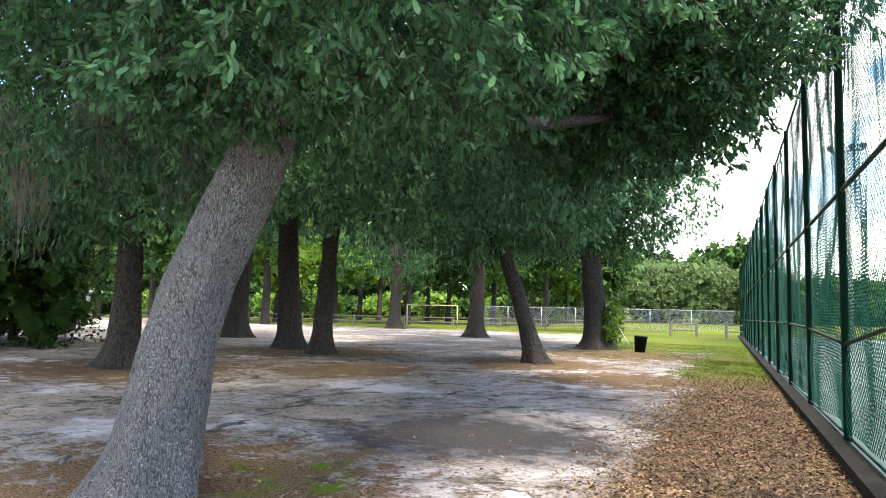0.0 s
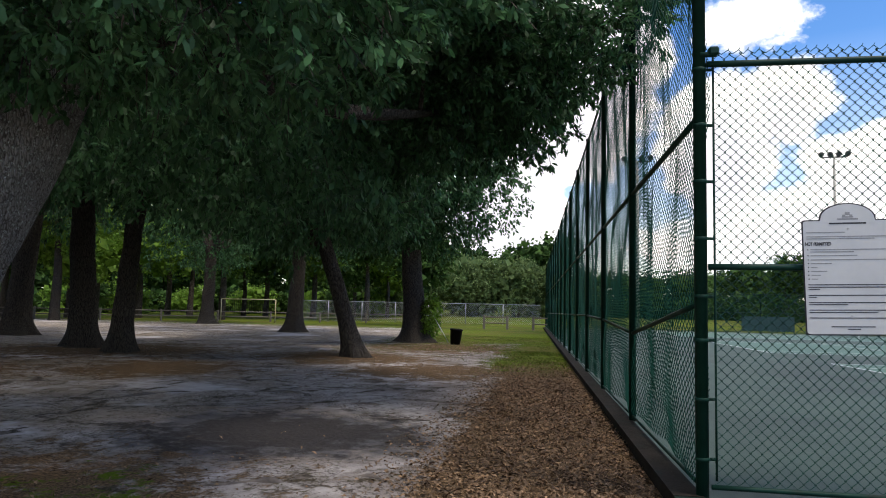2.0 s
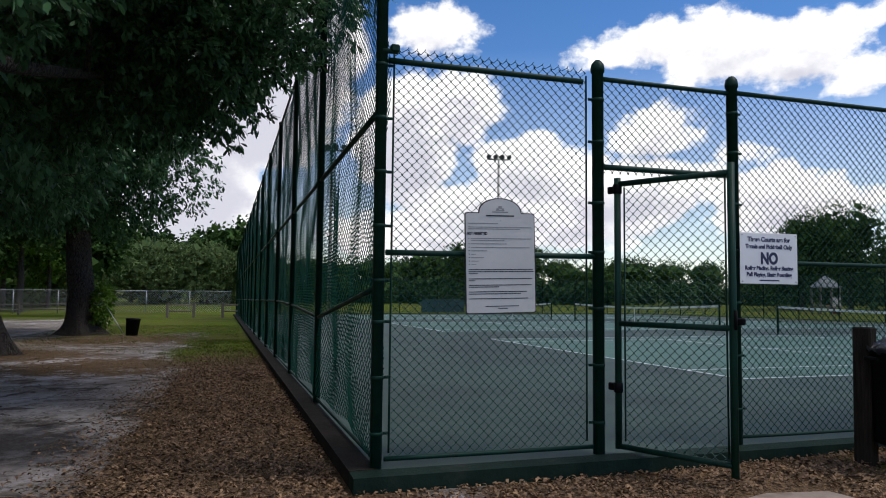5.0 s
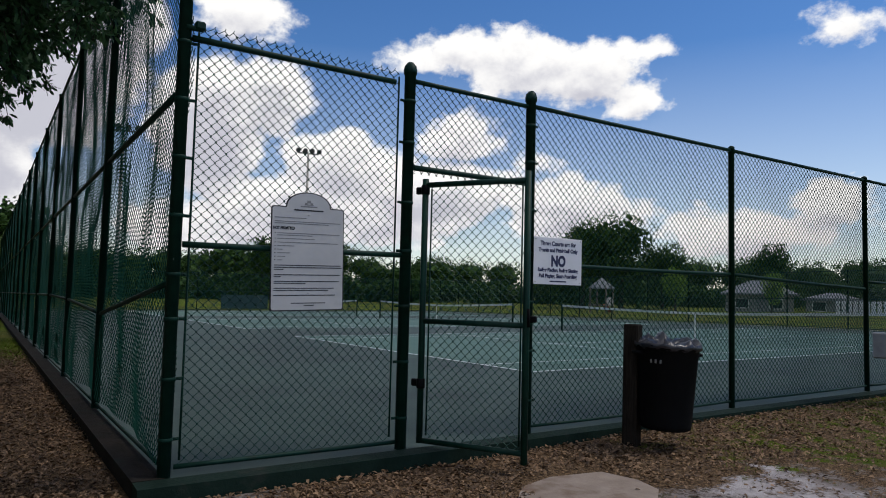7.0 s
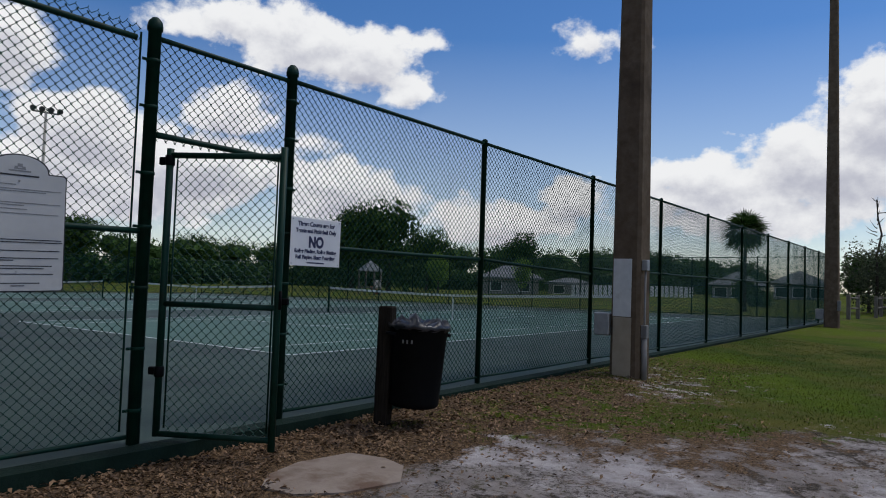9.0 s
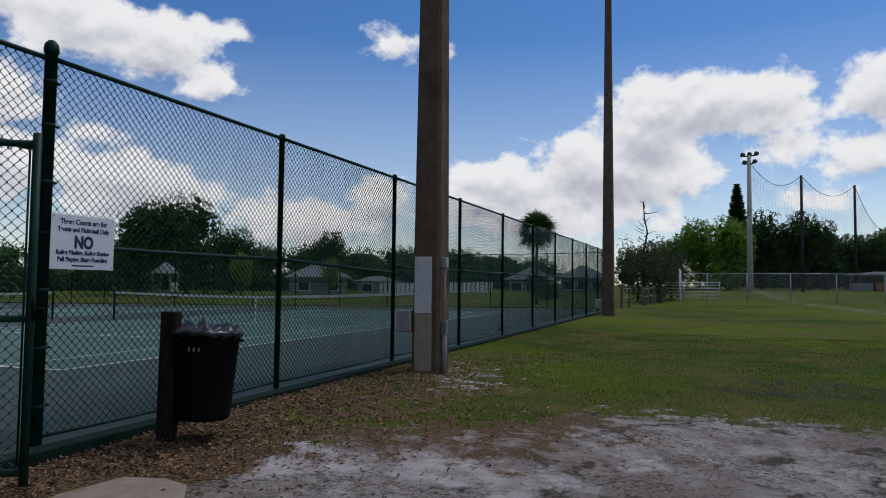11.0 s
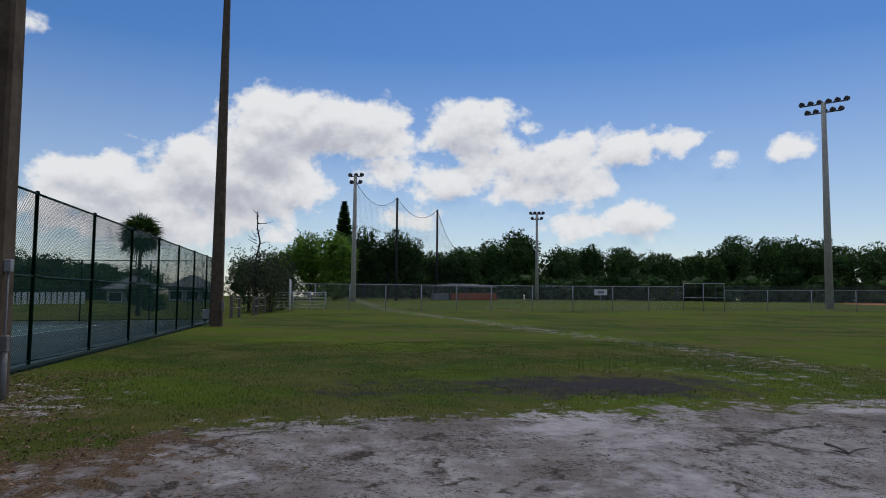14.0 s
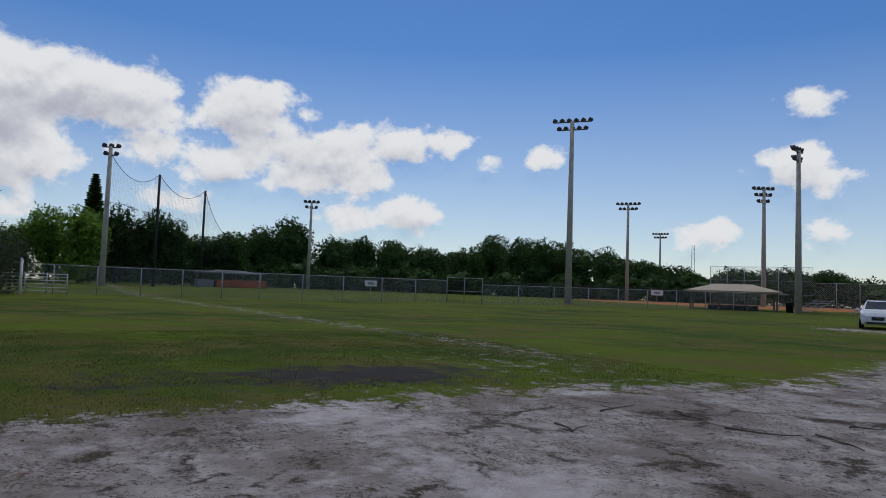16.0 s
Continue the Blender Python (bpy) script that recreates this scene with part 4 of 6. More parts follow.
for x in (-0.27, 0.27):
    for z in (-0.2, 0.2):
        part("bolt", MB().tube([(x, 0.0, z), (x, -0.006, z)], 0.006, 8), M_galv, notice)

# litter bin on its wooden post
bin_post = thing("wooden_post", "dark weathered square timber post beside a litter bin", "post", at=pose(3.88, -0.57, 0, 0, 1.5, 20))
mb = MB().box((0, 0, 0.46), (0.135, 0.135, 1.32), None, 0.012)
part("timber", mb, mat("dark_timber", (0.012, 0.010, 0.008), (0.028, 0.023, 0.019), 9, 0.95, 0, 0.6, 40, None, stretch=(5, 5, 0.5), spec=0.05), bin_post)
part("bracket", MB().box((0.09, -0.06, 0.40), (0.12, 0.03, 0.04), None, 0.006), M_galv, bin_post)
can = thing("litter_bin", "black plastic litter bin with a crumpled bag, hung on a post", "bin", at=pose(4.05, -0.80, 0.21, 1, 2, 0))
part("body", MB().lathe([(0.205, 0.0), (0.222, 0.012), (0.228, 0.05), (0.262, 0.64), (0.268, 0.645), (0.272, 0.70), (0.287, 0.705), (0.29, 0.735), (0.278, 0.742), (0.262, 0.735), (0.255, 0.60), (0.21, 0.04)], (0, 0, 0), 28), M_black, can)
a = np.arange(0, 2 * math.pi, math.pi / 24)
mb = MB()
vv = []
for k, (r, z) in enumerate(((0.280, 0.705), (0.294, 0.725), (0.292, 0.75), (0.26, 0.765), (0.20, 0.77), (0.10, 0.74), (0.01, 0.70))):
    jit = [1 + 0.05 * noise.noise((math.cos(q) * 3, math.sin(q) * 3, k)) for q in a]
    vv += [(r * j * math.cos(q), r * j * math.sin(q), z + (0.075 if k > 2 else 0.025) * noise.noise((math.cos(q) * 4, math.sin(q) * 4, k * 0.7 + 3)) + (0.04 * max(0, math.cos(q - 0.5)) if k in (2, 3, 4) else 0)) for q, j in zip(a, jit)]
m = len(a)
mb.add(vv, [(i * m + j, i * m + (j + 1) % m, (i + 1) * m + (j + 1) % m, (i + 1) * m + j) for i in range(6) for j in range(m)], True)
part("bag", mb, M_bag, can, "dark bin bag turned over the rim")
for dx in (-0.06, -0.02, 0.02):
    ang = radians(-158) + dx * 4
    part("faded_mark", MB().box((0.266 * math.cos(ang), 0.266 * math.sin(ang), 0.60), (0.003, 0.016, 0.032), Matrix.Rotation(ang, 3, "Z").to_4x4()), M_conduit, can)
part("handle", MB().box((0.27, -0.10, 0.66), (0.05, 0.12, 0.03), None, 0.008), M_black, can)
part("handle", MB().box((-0.27, 0.10, 0.66), (0.05, 0.12, 0.03), None, 0.008), M_black, can)

# fittings of the near light pole
part("painted_patch", MB().box((-0.226, 0.04, 1.36), (0.012, 0.28, 0.86)), M_patch, pole_a, "white painted patch")
part("painted_patch", MB().box((-0.233, 0.03, 0.46), (0.010, 0.28, 0.92)), mat("tan_paint", (0.30, 0.25, 0.19), (0.37, 0.31, 0.24), 6, 0.8, 0, 0.2), pole_a, "tan painted base")
bx = part("junction_box", MB().box((-0.16, 0.36, 0.80), (0.16, 0.24, 0.34), None, 0.012), M_steel, pole_a, "grey steel junction box")
part("lid", MB().box((-0.245, 0.36, 0.80), (0.008, 0.21, 0.31), None, 0.003), M_steel, bx)
part("conduit", MB().tube([(-0.12, -0.27, -0.05), (-0.12, -0.27, 1.66)], 0.016, 8), M_conduit, pole_a)
part("conduit_box", MB().box((-0.12, -0.27, 1.70), (0.10, 0.09, 0.16), None, 0.01), M_steel, pole_a)
part("conduit_box", MB().box((-0.12, -0.275, 0.72), (0.10, 0.09, 0.2), None, 0.01), M_conduit, pole_a)
part("conduit_sleeve", MB().tube([(-0.12, -0.27, -0.05), (-0.12, -0.27, 0.62)], 0.045, 10), M_conduit, pole_a)
part("junction_box", MB().box((0, 0.40, 0.55), (0.3, 0.3, 0.4), None, 0.02), M_steel, pole_b)
part("conduit_box", MB().box((-0.25, -0.28, 0.9), (0.14, 0.12, 0.4), None, 0.02), M_conduit, pole_b)

# tennis nets
for y0 in COURT_Y:
    ya, yb, xn = y0 - 0.91, y0 + 11.88, BASE_X + 11.885
    net = thing("tennis_net", "black tennis net with a white headband across the court", "tennis net", "nets on the courts")
    for yp in (ya, yb):
        z = court_z(yp)
        part("net_post", MB().lathe([(0.04, z - 0.1), (0.04, z + 1.05), (0.045, z + 1.06), (0.03, z + 1.09)], (xn, yp, 0), 10), M_green, net)
    ts = np.linspace(0, 1, 25)
    top = [(xn, ya + (yb - ya) * t, court_z(ya + (yb - ya) * t) + 1.06 - 0.15 * (1 - abs(2 * t - 1) ** 1.5)) for t in ts]
    mb = MB()
    mb.add([(p[0] + dx, p[1], p[2] + dz) for p in top for dx, dz in ((-0.012, -0.08), (-0.012, 0), (0.012, 0), (0.012, -0.08))],
           [(i * 4 + j, i * 4 + 4 + j, i * 4 + 5 + j, i * 4 + 1 + j) for i in range(len(top) - 1) for j in range(3)])
    part("headband", mb, M_white, net, "white canvas headband")
    ym = (ya + yb) / 2
    part("centre_strap", MB().box((xn - 0.014, ym, court_z(ym) + 0.45), (0.006, 0.055, 0.92)), M_white, net, "white centre strap")
    segs = []
    for t in np.linspace(0, 1, 150):
        yy = ya + (yb - ya) * t
        segs.append(((xn, yy, court_z(yy) + 0.03), (xn, yy, court_z(yy) + 1.0 - 0.15 * (1 - abs(2 * t - 1) ** 1.5))))
    for h in np.arange(0.04, 0.95, 0.085):
        segs.append(((xn, ya, court_z(ya) + h), (xn, yb, court_z(yb) + h)))
    part("netting", wires(segs, 0.0028), M_net, net)

# fences on the far sides of the courts
for nm, a, b in (("north", (-1.1, CY1), (CX1, CY1)), ("east", (CX1, 0.0), (CX1, CY1))):
    back = thing("chain_link_fence", "dark green chain-link fence at the back of the courts", "fence")
    d = np.subtract(b, a)
    L = np.hypot(*d)
    n = round(L / 3.2)
    ang = math.degrees(math.atan2(d[1], d[0]))
    P = [np.array(a) + d * k / n for k in range(n + 1)]
    for p in P:
        post(p[0], p[1], court_z(p[1]) - 0.1, court_z(p[1]) + 3.0, 0.035, back)
    for p, q in zip(P[:-1], P[1:]):
        za, zb = court_z(p[1]), court_z(q[1])
        for h in (3.0, 1.55, 0.06):
            rail((*p, za + h), (*q, zb + h), 0.021, back)
        ob = part("chain_link_mesh", wires(link_mesh(L / n, 2.92), 0.0026), M_wire, back)
        ob.matrix_basis = pose(p[0], p[1], za + 0.06, 0, 0, ang)
screen = thing("windscreen", "dark green canvas windscreen tied to the court fence", "windscreen")
part("canvas", MB().box((16.0, CY1 - 0.06, court_z(51) + 0.7), (3.9, 0.015, 1.15), None, 0.004), mat("windscreen_canvas", (0.010, 0.035, 0.035), (0.016, 0.05, 0.048), 3, 0.8, 0, 0.3, 12), screen)

# ---------------------------------------------------------------- trees
def leaf_quads(c, d, per, length, spread, droop, rng, wide=0.46, out=0.7, oval=False):
    """Pointed leaves round twigs: c twig starts, d their ways."""
    n = len(c)
    t = rng.uniform(0, 1, (n, per, 1))
    p = c[:, None] + d[:, None] * t * spread * (1.6 if out > 0.5 else 0.6) + rng.normal(0, spread * 0.35, (n, per, 3))
    way = d[:, None] * out + rng.normal(0, 0.65, (n, per, 3))
    way[..., 2] -= droop
    way /= np.linalg.norm(way, axis=-1, keepdims=True)
    side = np.cross(way, rng.normal(0, 1, (n, per, 3)) * (1, 1, 0.5) + np.array((0, 0, 1.2)))
    side /= np.linalg.norm(side, axis=-1, keepdims=True) + 1e-9
    L = length * rng.uniform(0.6, 1.25, (n, per, 1))
    mid = p + way * L * 0.58
    up = np.cross(side, way) * L * 0.06
    if oval:
        lo, hi = p + way * L * 0.34, p + way * L * 0.76
        s1, s2 = side * L * wide * 0.42, side * L * wide * 0.46
        return np.stack([p, lo + s1 + up, hi + s2 + up, p + way * L, hi - s2 + up, lo - s1 + up], 2).reshape(-1, 6, 3)
    return np.stack([p, mid + side * L * wide * 0.5 + up, p + way * L, mid - side * L * wide * 0.5 + up], 2).reshape(-1, 4, 3)


def blob_twigs(n, centre, radii, rng, shell=0.6, zmin=None, lump=0.22):
    """Twig starts and ways in an uneven round mass, thicker towards its outside."""
    u = rng.normal(0, 1, (n, 3))
    u /= np.linalg.norm(u, axis=1)[:, None]
    k = np.array([1 + lump * 1.6 * noise.noise((a * 2.2 + centre[0], b * 2.2 + centre[1], c * 2.2)) for a, b, c in u])
    r = (shell + (1 - shell) * rng.uniform(0, 1, n) ** 0.6) * k
    p = np.array(centre) + u * r[:, None] * np.array(radii)
    w = u + rng.normal(0, 0.4, (n, 3))
    w[:, 2] -= 0.35
    w /= np.linalg.norm(w, axis=1)[:, None]
    if zmin is not None:
        keep = p[:, 2] > zmin
        p, w = p[keep], w[keep]
    return p, w


def core_quads(centre, radii, m=10, n=6):
    """The dense inside of a crown: a lumpy closed mass that the leaves cover."""
    th, ph = np.linspace(0, 2 * math.pi, m + 1), np.linspace(0.05, math.pi - 0.05, n + 1)
    g = np.array([[(math.sin(b) * math.cos(a), math.sin(b) * math.sin(a), math.cos(b)) for a in th] for b in ph])
    k = np.array([[1 + 0.5 * noise.noise((q[0] * 2.2 + centre[0], q[1] * 2.2 + centre[1], q[2] * 2.2)) for q in row] for row in g])
    k[:, -1] = k[:, 0]
    p = np.array(centre) + g * k[..., None] * np.array(radii) * 0.6
    return np.stack([p[:-1, :-1], p[:-1, 1:], p[1:, 1:], p[1:, :-1]], 2).reshape(-1, 4, 3)


def trunk_mesh(pts, radii, sides=18, lump=0.06, flare=0.0, seed=0):
    """A tapered, lumpy trunk along points, with buttressed foot and ribbed bark."""
    p = np.asarray(pts, float)
    t = np.linspace(0, 1, len(p))
    tt = np.linspace(0, 1, len(p) * 7)
    q = np.stack([np.interp(tt, t, p[:, k]) for k in range(3)], 1)
    r = np.interp(tt, t, radii)
    h = q[:, 2] - q[0, 2]
    rings = []
    a = np.arange(sides) * 2 * math.pi / sides
    for c, rad, z in zip(q, r, h):
        foot = flare * np.exp(-max(z, 0) / 0.36)
        rr = rad * (1 + foot * (0.75 + 0.5 * np.sin(a * 5 + seed))) * np.array([1 + lump * noise.noise((math.cos(x) * 1.5 + seed, math.sin(x) * 1.5, z * 1.2)) * 2 + 0.035 * noise.noise((math.cos(x) * 7, math.sin(x) * 7 + seed, z * 3)) for x in a])
        rings.append(np.stack([c[0] + rr * np.cos(a), c[1] + rr * np.sin(a), 0 * a + c[2]], 1))
    n = len(q)
    mb = MB()
    f = [(i * sides + j, i * sides + (j + 1) % sides, (i + 1) * sides + (j + 1) % sides, (i + 1) * sides + j) for i in range(n - 1) for j in range(sides)]
    mb.add(np.concatenate(rings), f + [tuple((n - 1) * sides + j for j in range(sides))], True)
    return mb


def limb_mesh(mb, a, b, r0, r1, rng, bend=0.12, n=7):
    a, b = np.array(a, float), np.array(b, float)
    t = np.linspace(0, 1, n)
    L = np.linalg.norm(b - a)
    off = rng.normal(0, bend * L, 3)
    p = a + (b - a) * t[:, None] + off * (np.sin(t * math.pi) * 0.6)[:, None] + rng.normal(0, 0.018 * L, (n, 3)) * (t * (1 - t) * 4)[:, None]
    mb.tube(p, r0 + (r1 - r0) * t, 8)
    return p


def tree(label, pts, radii, crowns, leaf, bark, per=16, length=0.12, spread=0.3, droop=0.5, flare=0.5, seed=0, limbs=7, group="park trees", moss=0, name="tree", zmin=None, sides=18):
    """A tree: trunk, limbs into the crown, twigs and leaves. crowns: (centre, radii, number of twigs)."""
    rng = np.random.default_rng(seed + 100)
    th = thing(name, label, "tree", group)
    part("trunk", trunk_mesh(pts, radii, sides, 0.06, flare, seed), bark, th)
    top = np.array(pts[-1], float)
    allq, twigs, near = [], [], []
    for centre, rad, n, *own in crowns:
        c, d = blob_twigs(n, centre, rad, rng, 0.55, zmin)
        if own:
            near.append(leaf_quads(c, d, *own, droop, rng, 0.36, 0.7, True))
        else:
            allq.append(leaf_quads(c, d, per, length, spread, droop, rng, 0.42))
        twigs.append((c, d))
        for k in range(limbs if not own else 0):
            e = np.array(centre) + rng.uniform(-0.6, 0.6, 3) * np.array(rad)
            e[2] = max(e[2], top[2] + 0.7)
            mb = MB()
            p = limb_mesh(mb, top - (0, 0, rng.uniform(0, 0.4)), e, radii[-1] * rng.uniform(0.4, 0.7), 0.02, rng)
            for j in range(3):
                s = p[rng.integers(3, 7)]
                limb_mesh(mb, s, np.maximum(s + rng.normal(0, 0.3, 3) * np.array(rad), (-99, -99, s[2] - 0.1)), radii[-1] * 0.2, 0.008, rng, 0.15, 5)
            part("limb", mb, M_bark_dark, th)
    crown = part("crown", quads("crown", np.concatenate(allq)), leaf, th)
    if near:
        part("low_crown", quads("low_crown", np.concatenate(near)), leaf, th)
    c, d = np.concatenate([q[0] for q in twigs]), np.concatenate([q[1] for q in twigs])
    pick = rng.random(len(c)) < 0.4
    c, d = c[pick], d[pick]
    s = np.cross(d, rng.normal(0, 1, d.shape))
    s *= 0.006 / np.linalg.norm(s, axis=1)[:, None]
    e = c + d * spread * 1.6
    b0 = c - d * spread
    part("fine_twig", quads("fine_twig", np.stack([b0 - s, b0 + s, e + s * 0.4, e - s * 0.4], 1)), M_bark_dark, th)["kind"] = "stuff"
    if moss:
        centre, rad = crowns[0][:2]
        strands = []
        for k in range(moss) if isinstance(moss, int) else moss:
            x, y = centre[0] + rng.uniform(-0.9, 0.9) * rad[0], centre[1] + rng.uniform(-0.9, 0.9) * rad[1]
            z = centre[2] - rad[2] * rng.uniform(0.4, 0.95)
            if not isinstance(k, int):
                x, y, z = k
            for j in range(46):
                # each strand hangs in three crooked lengths
                w, q = rng.normal(0, 0.12, 2), rng.uniform(0.003, 0.008)
                top_, h = np.array((x + w[0], y + w[1], z - abs(rng.normal(0, 0.12)))), rng.uniform(0.08, 0.3)
                for i in range(3):
                    low_ = top_ + (*(rng.normal(0, 0.035, 2) - w * 0.12), -h)
                    strands.append([top_ - (q, 0, 0), top_ + (q, 0, 0), low_ + (q * 0.7, 0, 0), low_ - (q * 0.7, 0, 0)])
                    top_, q = low_, q * 0.7
        part("hanging_moss", quads("hanging_moss", np.array(strands)), M_moss, th, "grey hanging moss")["kind"] = "stuff"
    return th


# the leaning oak beside the path, its crown hanging over the path and the fence
tree("leaning live oak with grey furrowed bark and a low dense crown",
     [(-5.10, -1.31, -0.12), (-5.02, -1.25, 0.25), (-4.93, -1.20, 0.69), (-4.86, -1.16, 1.1), (-4.76, -1.12, 1.52), (-4.60, -1.05, 1.95), (-4.44, -0.98, 2.34), (-4.25, -0.9, 2.9), (-4.0, -0.6, 3.6)],
     [0.305, 0.295, 0.285, 0.272, 0.262, 0.252, 0.24, 0.21, 0.17],
     [((-6.2, 4.2, 6.9), (6.3, 6.6, 4.4), 7500), ((-3.6, -1.3, 4.0), (2.3, 1.7, 1.9), 3100, 21, 0.084, 0.058), ((-7.5, -1.0, 4.7), (3.4, 2.6, 2.6), 2900, 18, 0.088, 0.07), ((-4.05, -1.35, 3.05), (0.75, 0.4, 0.5), 210, 18, 0.08, 0.05), ((-0.5, 3.6, 5.2), (1.2, 1.7, 0.9), 300, 12, 0.105, 0.07), ((-0.34, 3.0, 4.4), (0.26, 0.7, 0.42), 70, 12, 0.10, 0.06), ((-2.3, 4.6, 5.2), (2.0, 3.2, 1.9), 1900, 13, 0.115, 0.075), ((-2.7, 4.4, 4.5), (1.4, 1.7, 1.3), 1000, 13, 0.115, 0.075), ((-1.75, 4.4, 4.45), (1.15, 1.3, 0.8), 750, 13, 0.11, 0.07)],
     M_leaf, M_bark, 18, 0.15, 0.14, 0.5, 0.62, 1, 3, "park trees", [(-6.7, -0.7, 3.7), (-6.5, -0.55, 3.3), (-6.9, -1.15, 2.9), (-6.4, -0.3, 3.9), (-7.2, -1.2, 3.3), (-6.1, -0.1, 3.0), (-7.0, -0.9, 2.6)], "oak_tree", 2.55, 40)
OAKS = (  # trunk foot, trunk top, radii, crown centre, crown radii
    ((-12.99, 5.33, -0.15), (-12.84, 5.4, 3.4), (0.34, 0.22), (-13.5, 4.6, 6.2), (4.0, 4.0, 3.4)),
    ((-14.56, 13.26, -0.25), (-14.78, 13.2, 5.2), (0.42, 0.28), (-15.5, 12.5, 7.8), (4.6, 4.6, 3.8)),
    ((-12.45, 11.89, -0.22), (-12.09, 12.05, 5.4), (0.30, 0.20), (-11.5, 12.5, 7.4), (4.2, 4.2, 3.6)),
    ((-21.0, 18.08, -0.3), (-20.66, 18.2, 5.0), (0.5, 0.32), (-21, 18, 8.2), (5.5, 5.5, 4.0)),
    ((-24.3, 38.9, -0.62), (-24.2, 38.9, 4.2), (0.5, 0.34), (-24.3, 39, 8.2), (6.5, 6.0, 5.0)),
    ((-14.06, 28.74, -0.5), (-13.85, 28.8, 5.0), (0.45, 0.30), (-13.5, 28.5, 7.6), (6.0, 6.0, 4.0)),
    ((-6.12, 12.84, -0.25), (-7.0, 12.45, 3.1), (0.28, 0.18), (-7.4, 12.2, 5.8), (3.4, 3.4, 3.0)),
    ((-6.25, 22.0, -0.4), (-6.6, 21.9, 4.6), (0.52, 0.33), (-7.2, 20.8, 7.0), (4.8, 5.2, 3.7)),
)
for k, (foot, top, rr, cc, cr) in enumerate(OAKS):
    f, t = np.array(foot), np.array(top)
    mid = [tuple(f + (t - f) * s + np.array([0.05 * math.sin(5 * s + k), 0.05 * math.cos(4 * s + k), 0]) * s) for s in (0, 0.12, 0.3, 0.6, 1.0)]
    tree("tall dark-barked oak on bare sandy ground with hanging moss" if k in (0, 3) else "tall dark-barked park oak standing on bare sandy ground", mid, [rr[0], rr[0] * 0.92, rr[0] * 0.84, rr[0] * 0.78, rr[1]], [(cc, cr, 4200 if k == 7 else 2300)],
         M_leaf, M_bark_dark, 15, 0.21, 0.22, 0.55, 1.1 if k in (0, 5, 7) else 0.75, 2 + k, 7, "park trees", 16 if k in (0, 3) else 0, "oak_tree")
ivy_rng = np.random.default_rng(55)
c, d = blob_twigs(160, (-5.62, 21.75, 0.75), (0.28, 0.28, 0.75), ivy_rng, 0.4)
ivy = thing("ivy", "bushy ivy growing on the side of an oak trunk", "ivy")
part("ivy_leaves", quads("ivy_leaves", leaf_quads(c, d, 9, 0.13, 0.1, 0.4, ivy_rng, 0.7)), M_leaf_bright, ivy)

# ---------------------------------------------------------------- woods and far trees
def far_tree(x, y, h, w, leaf, seed, n=420, size=0.42, base=None, trunk=True, label="broad dark green tree at the edge of the park", low=0.32, name="tree", group="far trees", core=True):
    z = float(ground_z(x, y))
    rng = np.random.default_rng(seed)
    th = thing(name, label, "tree", group)
    if trunk:
        part("trunk", trunk_mesh([(x, y, z - 0.2), (x + 0.1, y, z + h * 0.25), (x + rng.normal(0, 0.2), y, z + h * 0.55)], [0.028 * h, 0.022 * h, 0.012 * h], 8, 0.06, 0.3, seed), M_bark_dark, th)
    q = []
    for k in range(5):
        a = rng.uniform(0, 6.28)
        o = rng.uniform(0.15, 0.5) * w
        c = (x + o * math.cos(a), y + o * math.sin(a), z + h * (rng.uniform(0.5, 0.78) if low > 0.1 else ((0.28, 0.45, 0.6, 0.7, 0.74) if trunk else (0.16, 0.25, 0.38, 0.52, 0.64))[k]))
        cz = min(h * (1 - low) * (0.5 if low > 0.1 else 0.34), z + h - c[2] + 0.2)
        p, d = blob_twigs(n // 5, c, (w * 0.62, w * 0.62, max(cz, 0.22 * h)), rng, 0.78, z + h * low * 0.5)
        if core:
            if math.hypot(x + 1, y + 4.8) > 118:
                q.append(core_quads(c, (w * 0.62, w * 0.62, max(cz, 0.22 * h))))
            else:
                u = rng.normal(0, 1, (110, 3))
                u *= rng.uniform(0.2, 0.74, (110, 1)) / np.linalg.norm(u, axis=1)[:, None]
                q.append(leaf_quads(np.array(c) + u * (w * 0.62, w * 0.62, max(cz, 0.22 * h)), u, 2, max(0.2 * w, size), size * 0.6, 0.1, rng, 0.9, 0.2))
        q.append(leaf_quads(p, d, 6, size * 0.62, size * 0.8, 0.2, rng, 0.8, 0.2))
    part("crown", quads("crown", np.concatenate(q)), leaf, th)
    return th


def polar(az, dist):
    return -1 + dist * math.sin(radians(az)), -4.8 + dist * math.cos(radians(az))


rng = np.random.default_rng(31)
seed = 500
# woods behind the sandy clearing
for k in range(26):
    az = -62 + k * 2.05 + rng.uniform(-0.8, 0.8)
    x, y = polar(az, rng.uniform(52, 82))
    far_tree(x, y, rng.uniform(9, 13), rng.uniform(4.0, 5.5), M_leaf_bright if k % 3 == 0 or 11 <= k <= 16 else M_leaf_far, seed + k, 420, 0.45, low=0.5, label="tall tree with bright spring leaves in the wood" if k % 3 == 0 or 11 <= k <= 16 else "broad dark green tree at the edge of the park")
seed += 40
